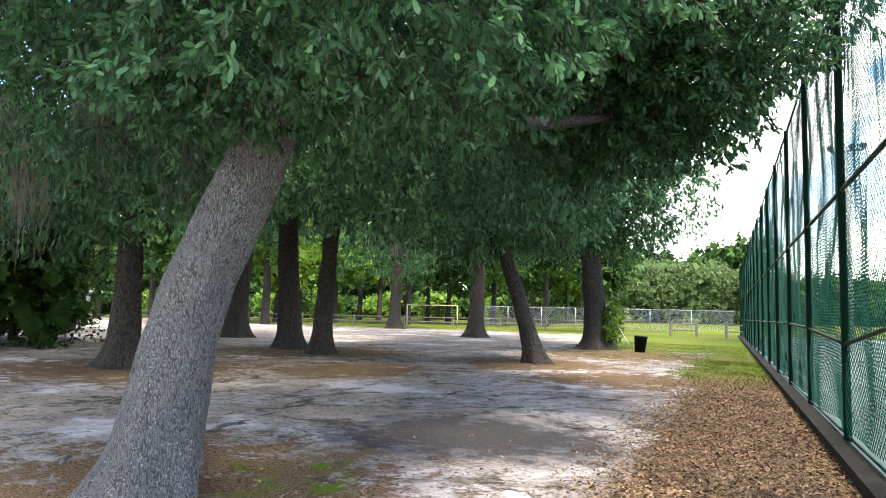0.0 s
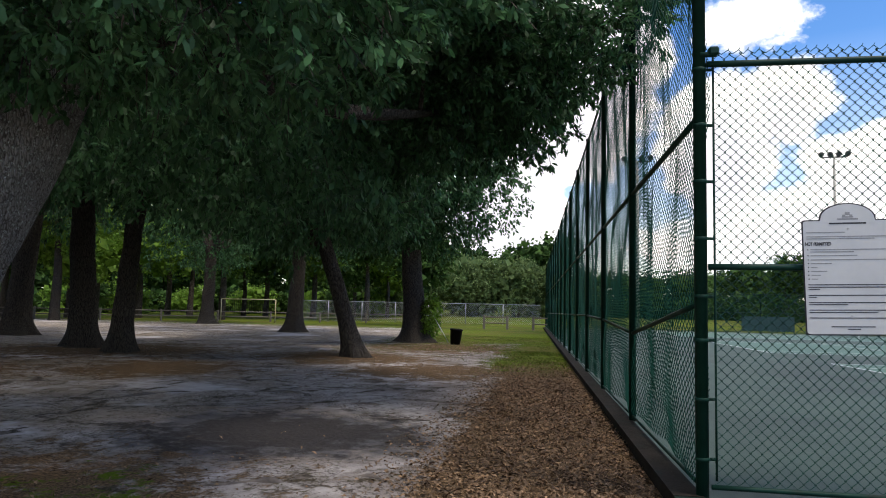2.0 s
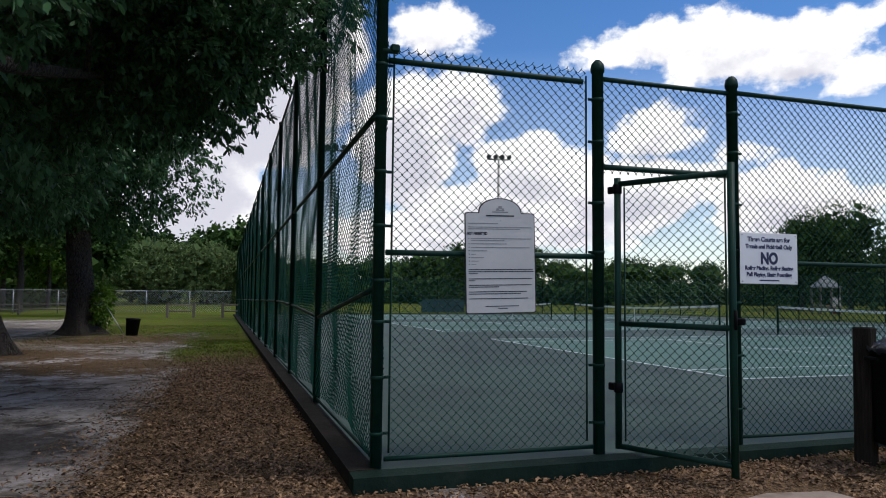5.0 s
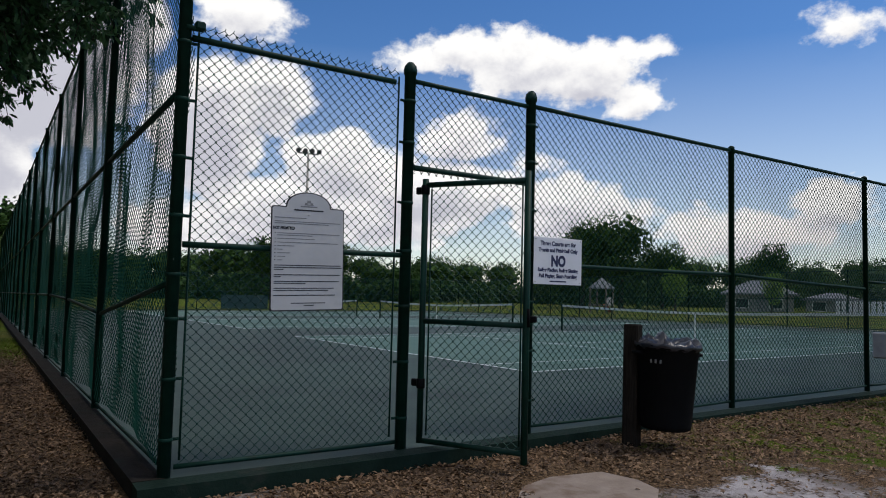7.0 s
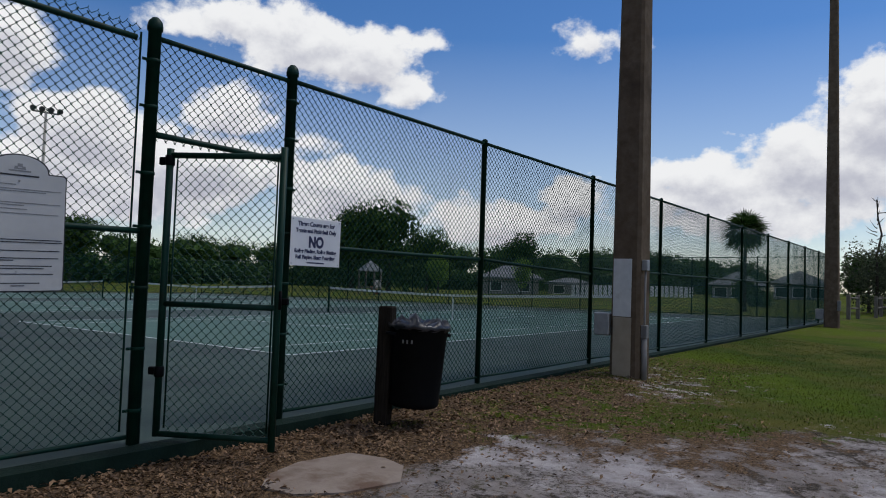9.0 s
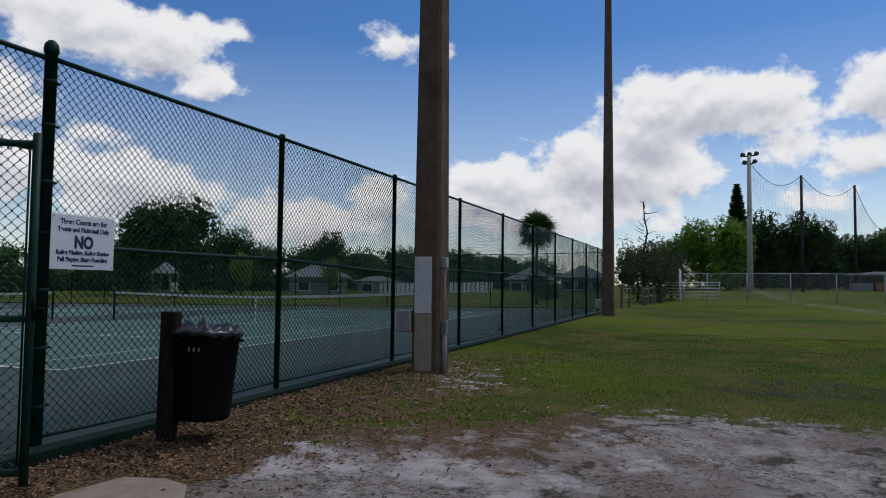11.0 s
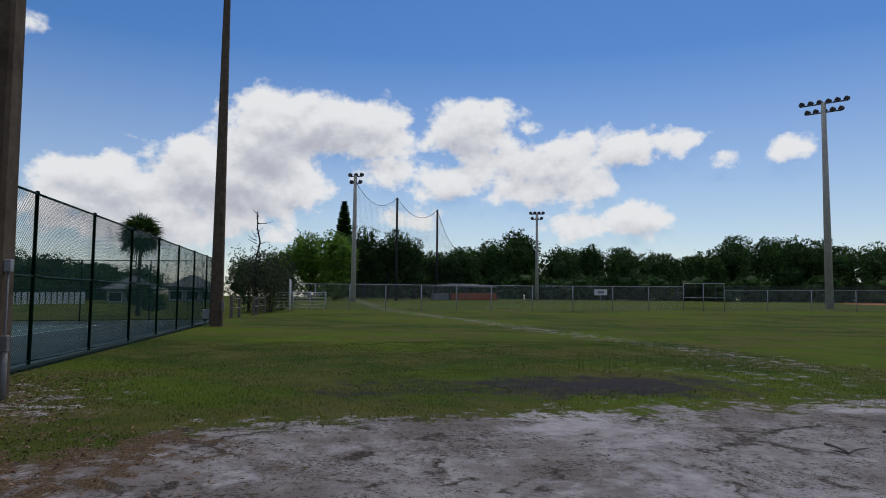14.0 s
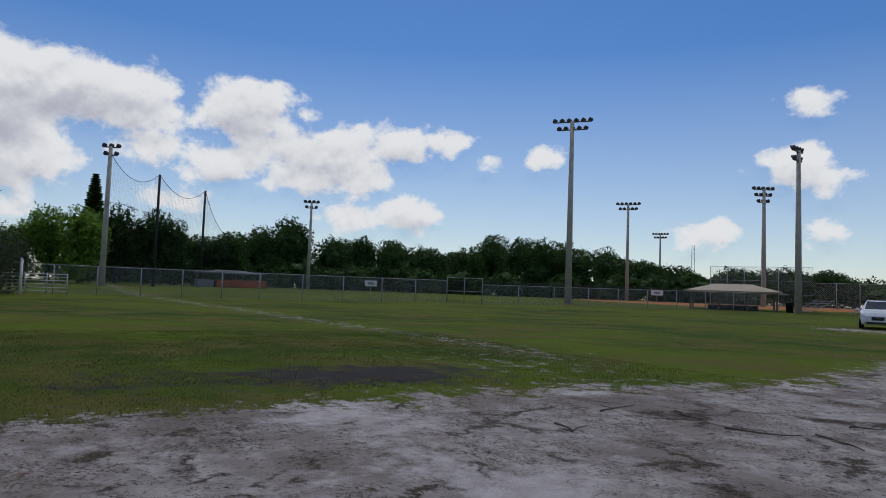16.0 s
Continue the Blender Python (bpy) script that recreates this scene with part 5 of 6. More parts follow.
# thicket on the western side
for k in range(9):
    x, y = polar(-68 + k * 3.2, rng.uniform(21, 30))
    if k < 5:
        far_tree(x, y, rng.uniform(5, 8), 3.0, M_leaf_far, seed + k, 1100, 0.2, low=0.02, label="dense dark evergreen shrub in the thicket", name="shrub")
seed += 20
for az, dist, h in ((-61, 27, 7), (-58.6, 30, 6), (-56.6, 27, 5.5), (-54.4, 31, 6.5), (-52.8, 36, 5.5)):
    x, y = polar(az, dist)
    far_tree(x, y, h, 2.6, M_leaf_far, seed, 1200, 0.2, low=0.02, label="dense dark evergreen shrub in the thicket", name="shrub")
    seed += 1
# pale bushy trees north of the courts
for az, dist, h, w in ((-9.5, 92, 6.5, 5), (-7, 96, 8, 5.5), (-4.6, 95, 8.6, 5.5), (-2.4, 96, 7.6, 5.0), (-0.6, 97, 6.6, 4.5), (-12.5, 88, 7, 5), (-15.5, 90, 8, 5)):
    x, y = polar(az, dist)
    far_tree(x, y, h, w, M_leaf_grey, seed, 900, 0.46, low=0.05, label="rounded grey-green tree behind the far fence")
    seed += 1
# tree line past the courts: azimuth and height of its outline in degrees
LINE_A, LINE_E = [3, 8.5, 12.4, 15.2, 18, 24.5, 26.2, 28.7, 32.8, 36.3, 40, 52, 56, 59, 62.7, 65.5, 70, 74.3, 80], [3.3, 3.1, 2.9, 3.2, 4.3, 4.2, 3.4, 2.5, 3.1, 2.6, 3.0, 3.4, 3.0, 3.3, 2.7, 3.5, 3.0, 2.3, 2.6]


def outline_h(az, dist, line_a, line_e):
    """Height of a tree whose top stands on the outline."""
    x, y = polar(az, dist)
    return dist * math.tan(radians(float(np.interp(az, line_a, line_e)))) + 1.38 - float(ground_z(x, y))


for k in range(30):
    az, dist = 3 + k * 2.55 + rng.uniform(-0.7, 0.7), rng.uniform(116, 136)
    x, y = polar(az, dist)
    far_tree(x, y, outline_h(az, dist, LINE_A, LINE_E) * rng.uniform(0.84, 0.97), rng.uniform(4, 6), M_leaf_far, seed + k, 560, 0.55, low=0.05)
seed += 40
for az, dist, h, w, leaf in ((44.9, 92, 11.6, 4.6, M_leaf_far), (48.0, 93, 12.6, 4.8, M_leaf_far), (51.2, 95, 8.6, 3.4, M_leaf_far), (58.9, 100, 8.3, 3.2, M_leaf_far), (52.2, 72, 4.5, 1.3, M_leaf_bright), (59.2, 84, 4.4, 1.2, M_leaf_bright), (18.2, 100, 8.9, 3.6, M_leaf_far), (23.6, 98, 8.6, 3.6, M_leaf_far)):
    x, y = polar(az, dist)
    young = leaf is M_leaf_bright
    far_tree(x, y, h, w, leaf, seed, 420 if young else 1300, 0.3 if young else 0.4, low=0.4 if young else 0.08, core=not young, label="young tree with bright leaves beyond the courts" if young else "large rounded dark green tree beyond the courts")
    seed += 1
# woods behind the ball field
WOOD_A, WOOD_E = [92, 100, 102, 104, 106.4, 109, 114, 119, 122, 124, 126, 128.4, 133.4, 135.6, 138, 140.2, 143.3, 150], [4.3, 4.0, 4.5, 4.2, 6.0, 4.5, 4.4, 3.9, 4.0, 5.0, 5.3, 4.6, 4.3, 3.3, 3.2, 2.3, 2.8, 2.6]
for k in range(44):
    az, dist = 92 + k * 1.36 + rng.uniform(-0.5, 0.5), rng.uniform(150, 178)
    x, y = polar(az, dist)
    far_tree(x, y, outline_h(az, dist, WOOD_A, WOOD_E) * rng.uniform(0.86, 0.98), rng.uniform(4.6, 6.4), M_leaf_far, seed + k, 900, 0.7, low=0.03)
seed += 50
for az, dist, h, w, leaf in ((91.6, 100, 9.9, 3.7, M_leaf_bright), (89.6, 104, 9.7, 3.7, M_leaf_bright), (87.7, 106, 8.0, 3.3, M_leaf_bright), (94.0, 112, 11.6, 3.8, M_leaf_far), (96.0, 112, 11.3, 3.8, M_leaf_far), (98.3, 113, 9.9, 3.6, M_leaf_far), (100.5, 116, 7.6, 3.4, M_leaf_far), (102.5, 116, 8.2, 3.4, M_leaf_far), (86.4, 120, 6.6, 4.2, M_leaf_far), (84.2, 122, 6.6, 4.2, M_leaf_far)):
    x, y = polar(az, dist)
    far_tree(x, y, h, w, leaf, seed, 1100, 0.4, low=0.04, label="bright green tree at the corner of the field" if leaf is M_leaf_bright else "tall dense dark tree beside the ball field")
    seed += 1

# dark belt of wood closing the view to the west and north, and behind the camera
for k in range(32):
    az = -78 + k * 2.5 + rng.uniform(-0.5, 0.5)
    x, y = polar(az, rng.uniform(98, 112))
    far_tree(x, y, rng.uniform(8, 12), rng.uniform(5, 7), M_leaf_far, seed + k, 190, 1.0, low=0.03)
seed += 60
for k in range(30):
    x, y = polar(163 + k * 3.9, rng.uniform(110, 130))
    far_tree(x, y, rng.uniform(5, 8), rng.uniform(6, 8), M_leaf_far, seed + k, 90, 1.2, low=0.03)
seed += 40
for k in range(12):
    x, y = polar(141 + k * 2.1, rng.uniform(175, 195))
    far_tree(x, y, rng.uniform(5.5, 8), rng.uniform(7, 9), M_leaf_far, seed + k, 240, 0.9, low=0.03)
seed += 20
# undergrowth along the edge of the woods
for k in range(44):
    x, y = polar(91 + k * 1.25, rng.uniform(140, 150))
    far_tree(x, y, rng.uniform(4.0, 6.5), 4.2, M_leaf_far, seed + k, 210, 0.66, trunk=False, low=0.02, label="dense dark shrub along the edge of the wood", name="shrub", group="far shrubs")
for k in range(34):
    x, y = polar(2 + k * 2.25, rng.uniform(108, 116))
    far_tree(x, y, rng.uniform(3.0, 5.0), 4.0, M_leaf_far, seed + 50 + k, 190, 0.55, trunk=False, low=0.02, label="dense dark shrub along the edge of the wood", name="shrub", group="far shrubs")
for k in range(24):
    x, y = polar(-70 + k * 2.4, rng.uniform(84, 94))
    far_tree(x, y, rng.uniform(2.5, 4.0), 3.6, M_leaf_bright if k % 2 else M_leaf_far, seed + 90 + k, 240, 0.4, trunk=False, low=0.02, label="low bright shrub in the undergrowth" if k % 2 else "dense dark shrub along the edge of the wood", name="shrub", group="far shrubs")
seed += 130

# ---------------------------------------------------------------- the ball field and what stands round it
M_lamp_pole = mat("light_pole_concrete", (0.33, 0.31, 0.27), (0.42, 0.40, 0.35), 2, 0.8, 0, 0.2, 20, (0.27, 0.25, 0.22), 0.6)
M_lamp = mat("floodlight_housing", (0.06, 0.06, 0.065), (0.10, 0.10, 0.105), 5, 0.5, 0.3, 0)
M_lens = mat("floodlight_glass", (0.35, 0.37, 0.4), (0.45, 0.47, 0.5), 5, 0.2, 0, 0)
M_tan_roof = mat("tan_metal_roof", (0.30, 0.235, 0.15), (0.37, 0.295, 0.195), 3, 0.6, 0, 0.1, 20, (0.36, 0.31, 0.24), 1)
M_grey_roof = mat("grey_shingle_roof", (0.14, 0.155, 0.16), (0.19, 0.205, 0.21), 6, 0.9, 0, 0.3, 20)
M_wall = mat("pale_render_wall", (0.20, 0.20, 0.19), (0.28, 0.28, 0.27), 2, 0.85, 0, 0.1, 20, (0.34, 0.33, 0.31), 0.8)
M_dark = mat("opening_and_shade_dark", (0.015, 0.016, 0.018), (0.025, 0.026, 0.028), 3, 0.3, 0, 0)
M_glass = mat("window_glass", (0.02, 0.025, 0.03), (0.03, 0.035, 0.04), 2, 0.08, 0, 0, spec=0.6)
M_orange = mat("orange_paint", (0.36, 0.09, 0.03), (0.45, 0.13, 0.05), 4, 0.7, 0, 0)
M_blacknet = mat("black_safety_net", (0.02, 0.02, 0.022), (0.03, 0.03, 0.032), 4, 0.8, 0, 0)
M_rail_white = mat("pale_gate_steel", (0.42, 0.42, 0.42), (0.52, 0.52, 0.52), 5, 0.5, 0.3, 0)


def gz(x, y):
    return float(ground_z(x, y))


def floodlight(x, y, top, width, face, rows=2, n=5, r=0.28, label="tall concrete floodlight pole beside the ball field", s=1.0):
    th = thing("floodlight_pole", label, "floodlight", "floodlights of the park", at=pose(x, y, 0, 0, 0, face))
    z = gz(x, y)
    part("pole", MB().tube([(0, 0, z - 0.3), (0, 0, top)], [r, r * 0.55], 10), M_lamp_pole, th)
    for k in range(rows):
        h = top - 0.1 - k * 0.95
        part("crossarm", MB().box((0, 0, h), (width * (1 - 0.25 * k), 0.14, 0.14), None, 0.02), M_lamp, th)
        for j in range(n - k):
            cx = (j / (n - k - 1) - 0.5) * width * (1 - 0.25 * k)
            lp = MB()
            tilt = Matrix.Rotation(radians(115), 3, "X").to_4x4()
            mb = MB().lathe([(0.10 * s, -0.30 * s), (0.17 * s, -0.18 * s), (0.31 * s, 0.06 * s), (0.33 * s, 0.10 * s), (0.29 * s, 0.10 * s)], (0, 0, 0), 10)
            v = np.concatenate(mb.v) @ np.array(tilt.to_3x3()).T + np.array((cx, -0.18, h + 0.28))
            lp.add(v, mb.f, True)
            lamp = part("lamp_head", lp, M_lamp, th)
            part("bracket", MB().box((cx, 0, h + 0.12), (0.08, 0.1, 0.3), None, 0.01), M_lamp, lamp)
    return th


floodlight(89.3, -9.8, 17.5, 1.6, 70, 2, 3, 0.38)
floodlight(113.2, -43.2, 16.4, 2.2, 70, 2, 4, 0.34)
floodlight(60.4, -56.9, 22.2, 4.2, 40, 2, 6, 0.42)
floodlight(91.2, -97.2, 19.2, 3.9, 40, 2, 6, 0.36)
floodlight(124.0, -141.9, 18.8, 3.6, 40, 2, 6, 0.36)
floodlight(62.1, -95.5, 18.5, 2.8, 60, 3, 5, 0.40)
floodlight(39.6, -68.4, 16.8, 1.9, 100, 2, 4, 0.36)
floodlight(26.5, 64.9, 16.2, 2.3, -10, 1, 4, 0.2, "thin floodlight mast beyond the tennis courts", 0.85)
floodlight(6.6, 54.6, 13.8, 2.2, -10, 1, 4, 0.2, "thin floodlight mast beyond the tennis courts", 0.8)

# tall poles with a sagging ball net
netp = thing("ball_net", "tall dark poles carrying a sagging black ball-stop net", "safety net")
NP = [(89.3, -9.9, 16.6), (93.8, -16.0, 15.4), (102.8, -23.4, 15.1), (104.5, -28.0, 9.0)]
for x, y, z in NP[1:3]:
    part("net_pole", MB().tube([(x, y, gz(x, y) - 0.3), (x, y, z)], [0.20, 0.15], 8), M_blacknet, netp)
segs = []
for (ax, ay, az_), (bx_, by, bz) in zip(NP[:-1], NP[1:]):
    for t in np.linspace(0, 1, 36):
        s = 1 - t
        top_z = az_ * s + bz * t - 2.0 * 4 * t * s
        segs.append(((ax * s + bx_ * t, ay * s + by * t, 3.0), (ax * s + bx_ * t, ay * s + by * t, top_z)))
    for q in np.linspace(0, 1, 34):
        prev = None
        for t in np.linspace(0, 1, 9):
            s = 1 - t
            top_z = az_ * s + bz * t - 2.0 * 4 * t * s
            p = (ax * s + bx_ * t, ay * s + by * t, 3.0 + (top_z - 3.0) * q)
            if prev:
                segs.append((prev, p))
            prev = p
part("netting", wires(segs, 0.006), M_blacknet, netp)
cable = []
for (ax, ay, az_), (bx_, by, bz) in zip(NP[:-1], NP[1:]):
    cable += [(ax + (bx_ - ax) * t, ay + (by - ay) * t, az_ + (bz - az_) * t - 8.0 * t * (1 - t)) for t in np.linspace(0, 1, 12)]
part("top_cable", MB().tube(cable, 0.035, 5), M_blacknet, netp)


def field_fence(P, h, label, step=3.4, mesh_r=0.0055, cell=0.22, mat_=None, rails=(1.0,)):
    th = thing("field_fence", label, "fence", "fences of the ball field")
    m_ = mat_ or M_galv
    for a, b in zip(P[:-1], P[1:]):
        L = math.hypot(b[0] - a[0], b[1] - a[1])
        n = max(1, round(L / step))
        for k in range(n):
            p = [a[i] + (b[i] - a[i]) * k / n for i in (0, 1)]
            q = [a[i] + (b[i] - a[i]) * (k + 1) / n for i in (0, 1)]
            zp, zq = gz(*p), gz(*q)
            part("post", MB().tube([(*p, zp - 0.1), (*p, zp + h)], 0.04, 6), m_, th)
            for f in rails:
                part("rail", MB().tube([(*p, zp + h * f), (*q, zq + h * f)], 0.028, 6), m_, th)
            ob = part("chain_link_mesh", wires(link_mesh(L / n, h - 0.05, cell=cell), mesh_r), m_, th)
            ob.matrix_basis = pose(p[0], p[1], zp + 0.05, 0, 0, math.degrees(math.atan2(b[1] - a[1], b[0] - a[0])))
    return th


field_fence([(57.5, -2.0), (57.4, -7.8), (56.6, -20), (55.9, -31), (56.4, -38.2)], 2.2, "grey chain-link fence along the ball field")
field_fence([(54.7, -41.2), (51.5, -52), (46.5, -63.4), (44, -69)], 1.9, "grey chain-link fence along the ball field")
field_fence([(101, -8), (99, -32), (92, -58), (84, -84), (78, -104)], 2.4, "dark mesh fence behind the ball field", 5, 0.012, 0.3, M_lamp)
# double gate in the field fence, standing taller
gt = thing("field_gate", "grey chain-link double gate in the field fence", "gate")
for (ax, ay), (bx_, by) in (((56.4, -38.2), (55.6, -39.7)), ((55.6, -39.7), (54.7, -41.2))):
    za = gz(ax, ay)
    fr = part("frame", MB().tube([(ax, ay, za), (ax, ay, za + 2.5), (bx_, by, za + 2.5), (bx_, by, za)], 0.05, 6), M_galv, gt)
    part("rail", MB().tube([(ax, ay, za + 1.2), (bx_, by, za + 1.2)], 0.03, 6), M_galv, gt)
# backstop
field_fence([(61.7, -83.3), (56.5, -87), (51.5, -90.5)], 5.4, "tall grey backstop fence of the ball field", 2.2, 0.008, 0.25, None, (1.0, 0.66, 0.33))
field_fence([(36, -96), (47, -93), (51.5, -90.5)], 3.4, "grey chain-link fence behind the bleachers", 3.4, 0.008, 0.25)


def shelter(x, y, w, d, eave, ridge, turn, roof, label, nm="picnic_shelter", posts=4):
    th = thing(nm, label, "shelter", at=pose(x, y, gz(x, y), 0, 0, turn))
    a, b, o = w / 2, d / 2, 0.5
    mb = MB()
    v = [(-a - o, -b - o, eave), (a + o, -b - o, eave), (a + o, b + o, eave), (-a - o, b + o, eave), (-a * 0.45, 0, ridge), (a * 0.45, 0, ridge)]
    v += [(p[0], p[1], p[2] - 0.15) for p in v[:4]]
    mb.add(v, [(0, 1, 5, 4), (1, 2, 5), (2, 3, 4, 5), (3, 0, 4), (0, 6, 7, 1), (1, 7, 8, 2), (2, 8, 9, 3), (3, 9, 6, 0), (6, 9, 8, 7)])
    part("roof", mb, roof, th)
    for k in range(posts):
        for s in (-1, 1):
            part("post", MB().box((-a + w * k / (posts - 1), s * b, eave / 2 - 0.1), (0.18, 0.18, eave), None, 0.02), M_wood, th)
    # one block for benches and fence; the roof's shade is in its near-black colour
    part("shaded_benches", MB().box((0, 0, 0.25), (w * 0.6, d * 0.3, 0.5), None, 0.05), M_dark, th, "benches and fence under the roof as one block, shade painted near-black")
    return th


shelter(47.6, -69.2, 8.4, 5.0, 2.0, 2.8, 37, M_tan_roof, "open field shelter with a tan hipped metal roof")
shelter(105, -28, 9.0, 3.0, 2.2, 2.6, 100, M_grey_roof, "low dugout with a flat roof and orange rail", "dugout")
wall_o = thing("padded_barrier", "orange padded barrier along the dugout", "barrier")
part("panel", MB().box((103.2, -29.5, gz(103, -29) + 0.6), (0.3, 7.5, 1.1), None, 0.05), M_orange, wall_o)
wall_w = thing("equipment_box", "white storage box beside the dugout", "box")
part("panel", MB().box((103, -24.0, gz(103, -24) + 0.55), (0.8, 2.6, 1.1), None, 0.05), M_wall, wall_w)


def bleacher(x, y, turn):
    th = thing("bleacher", "grey aluminium bleacher with four rows of planks", "bleacher", "bleachers at the ball field", at=pose(x, y, gz(x, y), 0, 0, turn))
    for k in range(4):
        part("bench_plank", MB().box((0, k * 0.6, 0.42 + k * 0.28), (4.5, 0.28, 0.05), None, 0.01), M_galv, th)
        part("foot_plank", MB().box((0, k * 0.6 - 0.3, 0.15 + k * 0.28), (4.5, 0.25, 0.04), None, 0.01), M_galv, th)
    for s in (-2, 0, 2):
        part("frame", MB().tube([(s, -0.3, 0), (s, 2.0, 1.3), (s, 2.0, 0)], 0.035, 6), M_galv, th)
    return th


bleacher(41.5, -72.5, 145)
bleacher(36.5, -74.5, 150)
bleacher(33.0, -72.0, 158)
for x, y, w in ((81.8, -41.3, 1.6), (70.0, -82.0, 1.8), (31.5, -78, 0.9), (36.0, -80, 0.8)):
    sg = thing("field_sign", "small white sign on the field fence", "sign", "signs on the field fence")
    part("post", MB().tube([(x + 0.06, y, gz(x, y) - 0.1), (x + 0.06, y, gz(x, y) + 1.8)], 0.04, 6), M_galv, sg)
    part("panel", MB().box((x, y, gz(x, y) + 1.5), (0.05, w, 0.75), Matrix.Rotation(radians(-25), 3, "Z").to_4x4(), 0.01), M_white, sg)
    part("print_bar", MB().box((x - 0.04, y, gz(x, y) + 1.5), (0.03, w * 0.5, 0.3), Matrix.Rotation(radians(-25), 3, "Z").to_4x4()), M_ink_grey, sg)
fb = thing("litter_bin", "dark litter bin near the bleachers", "bin")
part("body", MB().lathe([(0.32, 0), (0.40, 1.0), (0.36, 1.02)], (41.2, -69.5, gz(41, -69)), 12), M_black, fb)
mast = thing("radio_mast", "distant lattice radio mast over the trees", "mast")
mb = MB()
for s in (-1, 1):
    mb.tube([(255 + s * 1.6, -312, 0), (255 + s * 0.8, -312, 33)], 0.16, 4)
for k in range(12):
    mb.tube([(253.4 + k * 0.06, -312, k * 2.7), (256.6 - k * 0.06, -312, k * 2.7 + 2.7)], 0.1, 4)
part("lattice", mb, M_galv, mast)

# tubular farm gate and wooden rails at the corner of the field
fg = thing("farm_gate", "pale tubular steel farm gate across the field track", "gate")
for k, h in enumerate((0.15, 0.4, 0.65, 0.9, 1.15, 1.35)):
    part("bar", MB().tube([(54.4, -1.9, 0.28 + h), (54.5, -5.75, 0.32 + h)], 0.035, 6), M_rail_white, fg)
for y in (-1.9, -3.2, -4.5, -5.75):
    part("upright", MB().tube([(54.4, y, 0.25), (54.4, y, 1.75)], 0.04, 6), M_rail_white, fg)
part("gate_post", MB().tube([(54.3, -2.95, 0.0), (54.3, -2.95, 2.7)], 0.09, 8), M_white, fg)


def rail_fence(P, label, h=0.95, t=0.14):
    th = thing("rail_fence", label, "fence", "wooden rail fences")
    for x, y in P:
        z = gz(x, y)
        part("post", MB().box((x, y, z + h / 2 - 0.1), (t, t, h + 0.2), None, 0.02), M_wood, th)
    for (ax, ay), (bx_, by) in zip(P[:-1], P[1:]):
        za, zb = gz(ax, ay), gz(bx_, by)
        for f in (0.45, 0.88):
            part("rail", MB().tube([(ax, ay, za + h * f), (bx_, by, zb + h * f)], 0.05, 6), M_wood, th)


rail_fence([(39.2, -0.3), (41.3, -0.5)], "weathered wooden rail fence by the field track", 1.25, 0.18)
rail_fence([(44.5, -1.05), (47.0, -1.1), (49.4, -1.35)], "weathered wooden rail fence by the field track", 1.25, 0.18)
rail_fence([(-44 + 3.4 * k, 33.5 + 2.45 * k) for k in range(10)], "low wooden rail fence round the sandy clearing", 0.9, 0.13)
rail_fence([(-5.6, 44.8), (-3.9, 44.9)], "short length of wooden rail fence on the lawn", 1.0, 0.18)
rail_fence([(-2.0, 44.4), (-0.9, 44.6)], "short length of wooden rail fence on the lawn", 1.0, 0.18)

# far fence, goal and clutter north of the clearing
field_fence([(-24, 54.5), (-12, 57.5), (-1.6, 58.5)], 1.9, "low grey chain-link fence beyond the lawn", 3.2, 0.007, 0.2)
goal = thing("goal_frame", "yellow-white goal frame at the edge of the wood", "goal")
gp = [(-25.9, 44.1), (-22.2, 45.8)]
M_yellow = mat("yellowed_paint", (0.36, 0.31, 0.17), (0.42, 0.36, 0.2), 4, 0.7, 0, 0)
for x, y in gp:
    part("upright", MB().tube([(x, y, -0.75), (x, y, 1.15)], 0.045, 6), M_yellow, goal)
part("crossbar", MB().tube([(*gp[0], 1.15), (*gp[1], 1.15)], 0.04, 6), M_yellow, goal)
segs = [((gp[0][0] + (gp[1][0] - gp[0][0]) * t, gp[0][1] + (gp[1][1] - gp[0][1]) * t, 0.1), (gp[0][0] + (gp[1][0] - gp[0][0]) * t, gp[0][1] + (gp[1][1] - gp[0][1]) * t, 1.15)) for t in np.linspace(0, 1, 30)]
part("netting", wires(segs, 0.012), M_net, goal)
nb = thing("litter_bin", "black litter bin on the ground beside an oak", "bin", at=pose(-4.55, 21.2, -0.33, 0, 4, 0))
part("body", MB().lathe([(0.19, 0.0), (0.235, 0.56), (0.255, 0.57), (0.255, 0.62), (0.23, 0.62), (0.21, 0.5)], (0, 0, 0), 18), M_black, nb)
part("stay_wire", MB().tube([(-1.2, 0.3, 1.3), (-0.5, 0.2, 0.35), (-0.3, 0.15, 0.05)], 0.015, 5), M_galv, nb)

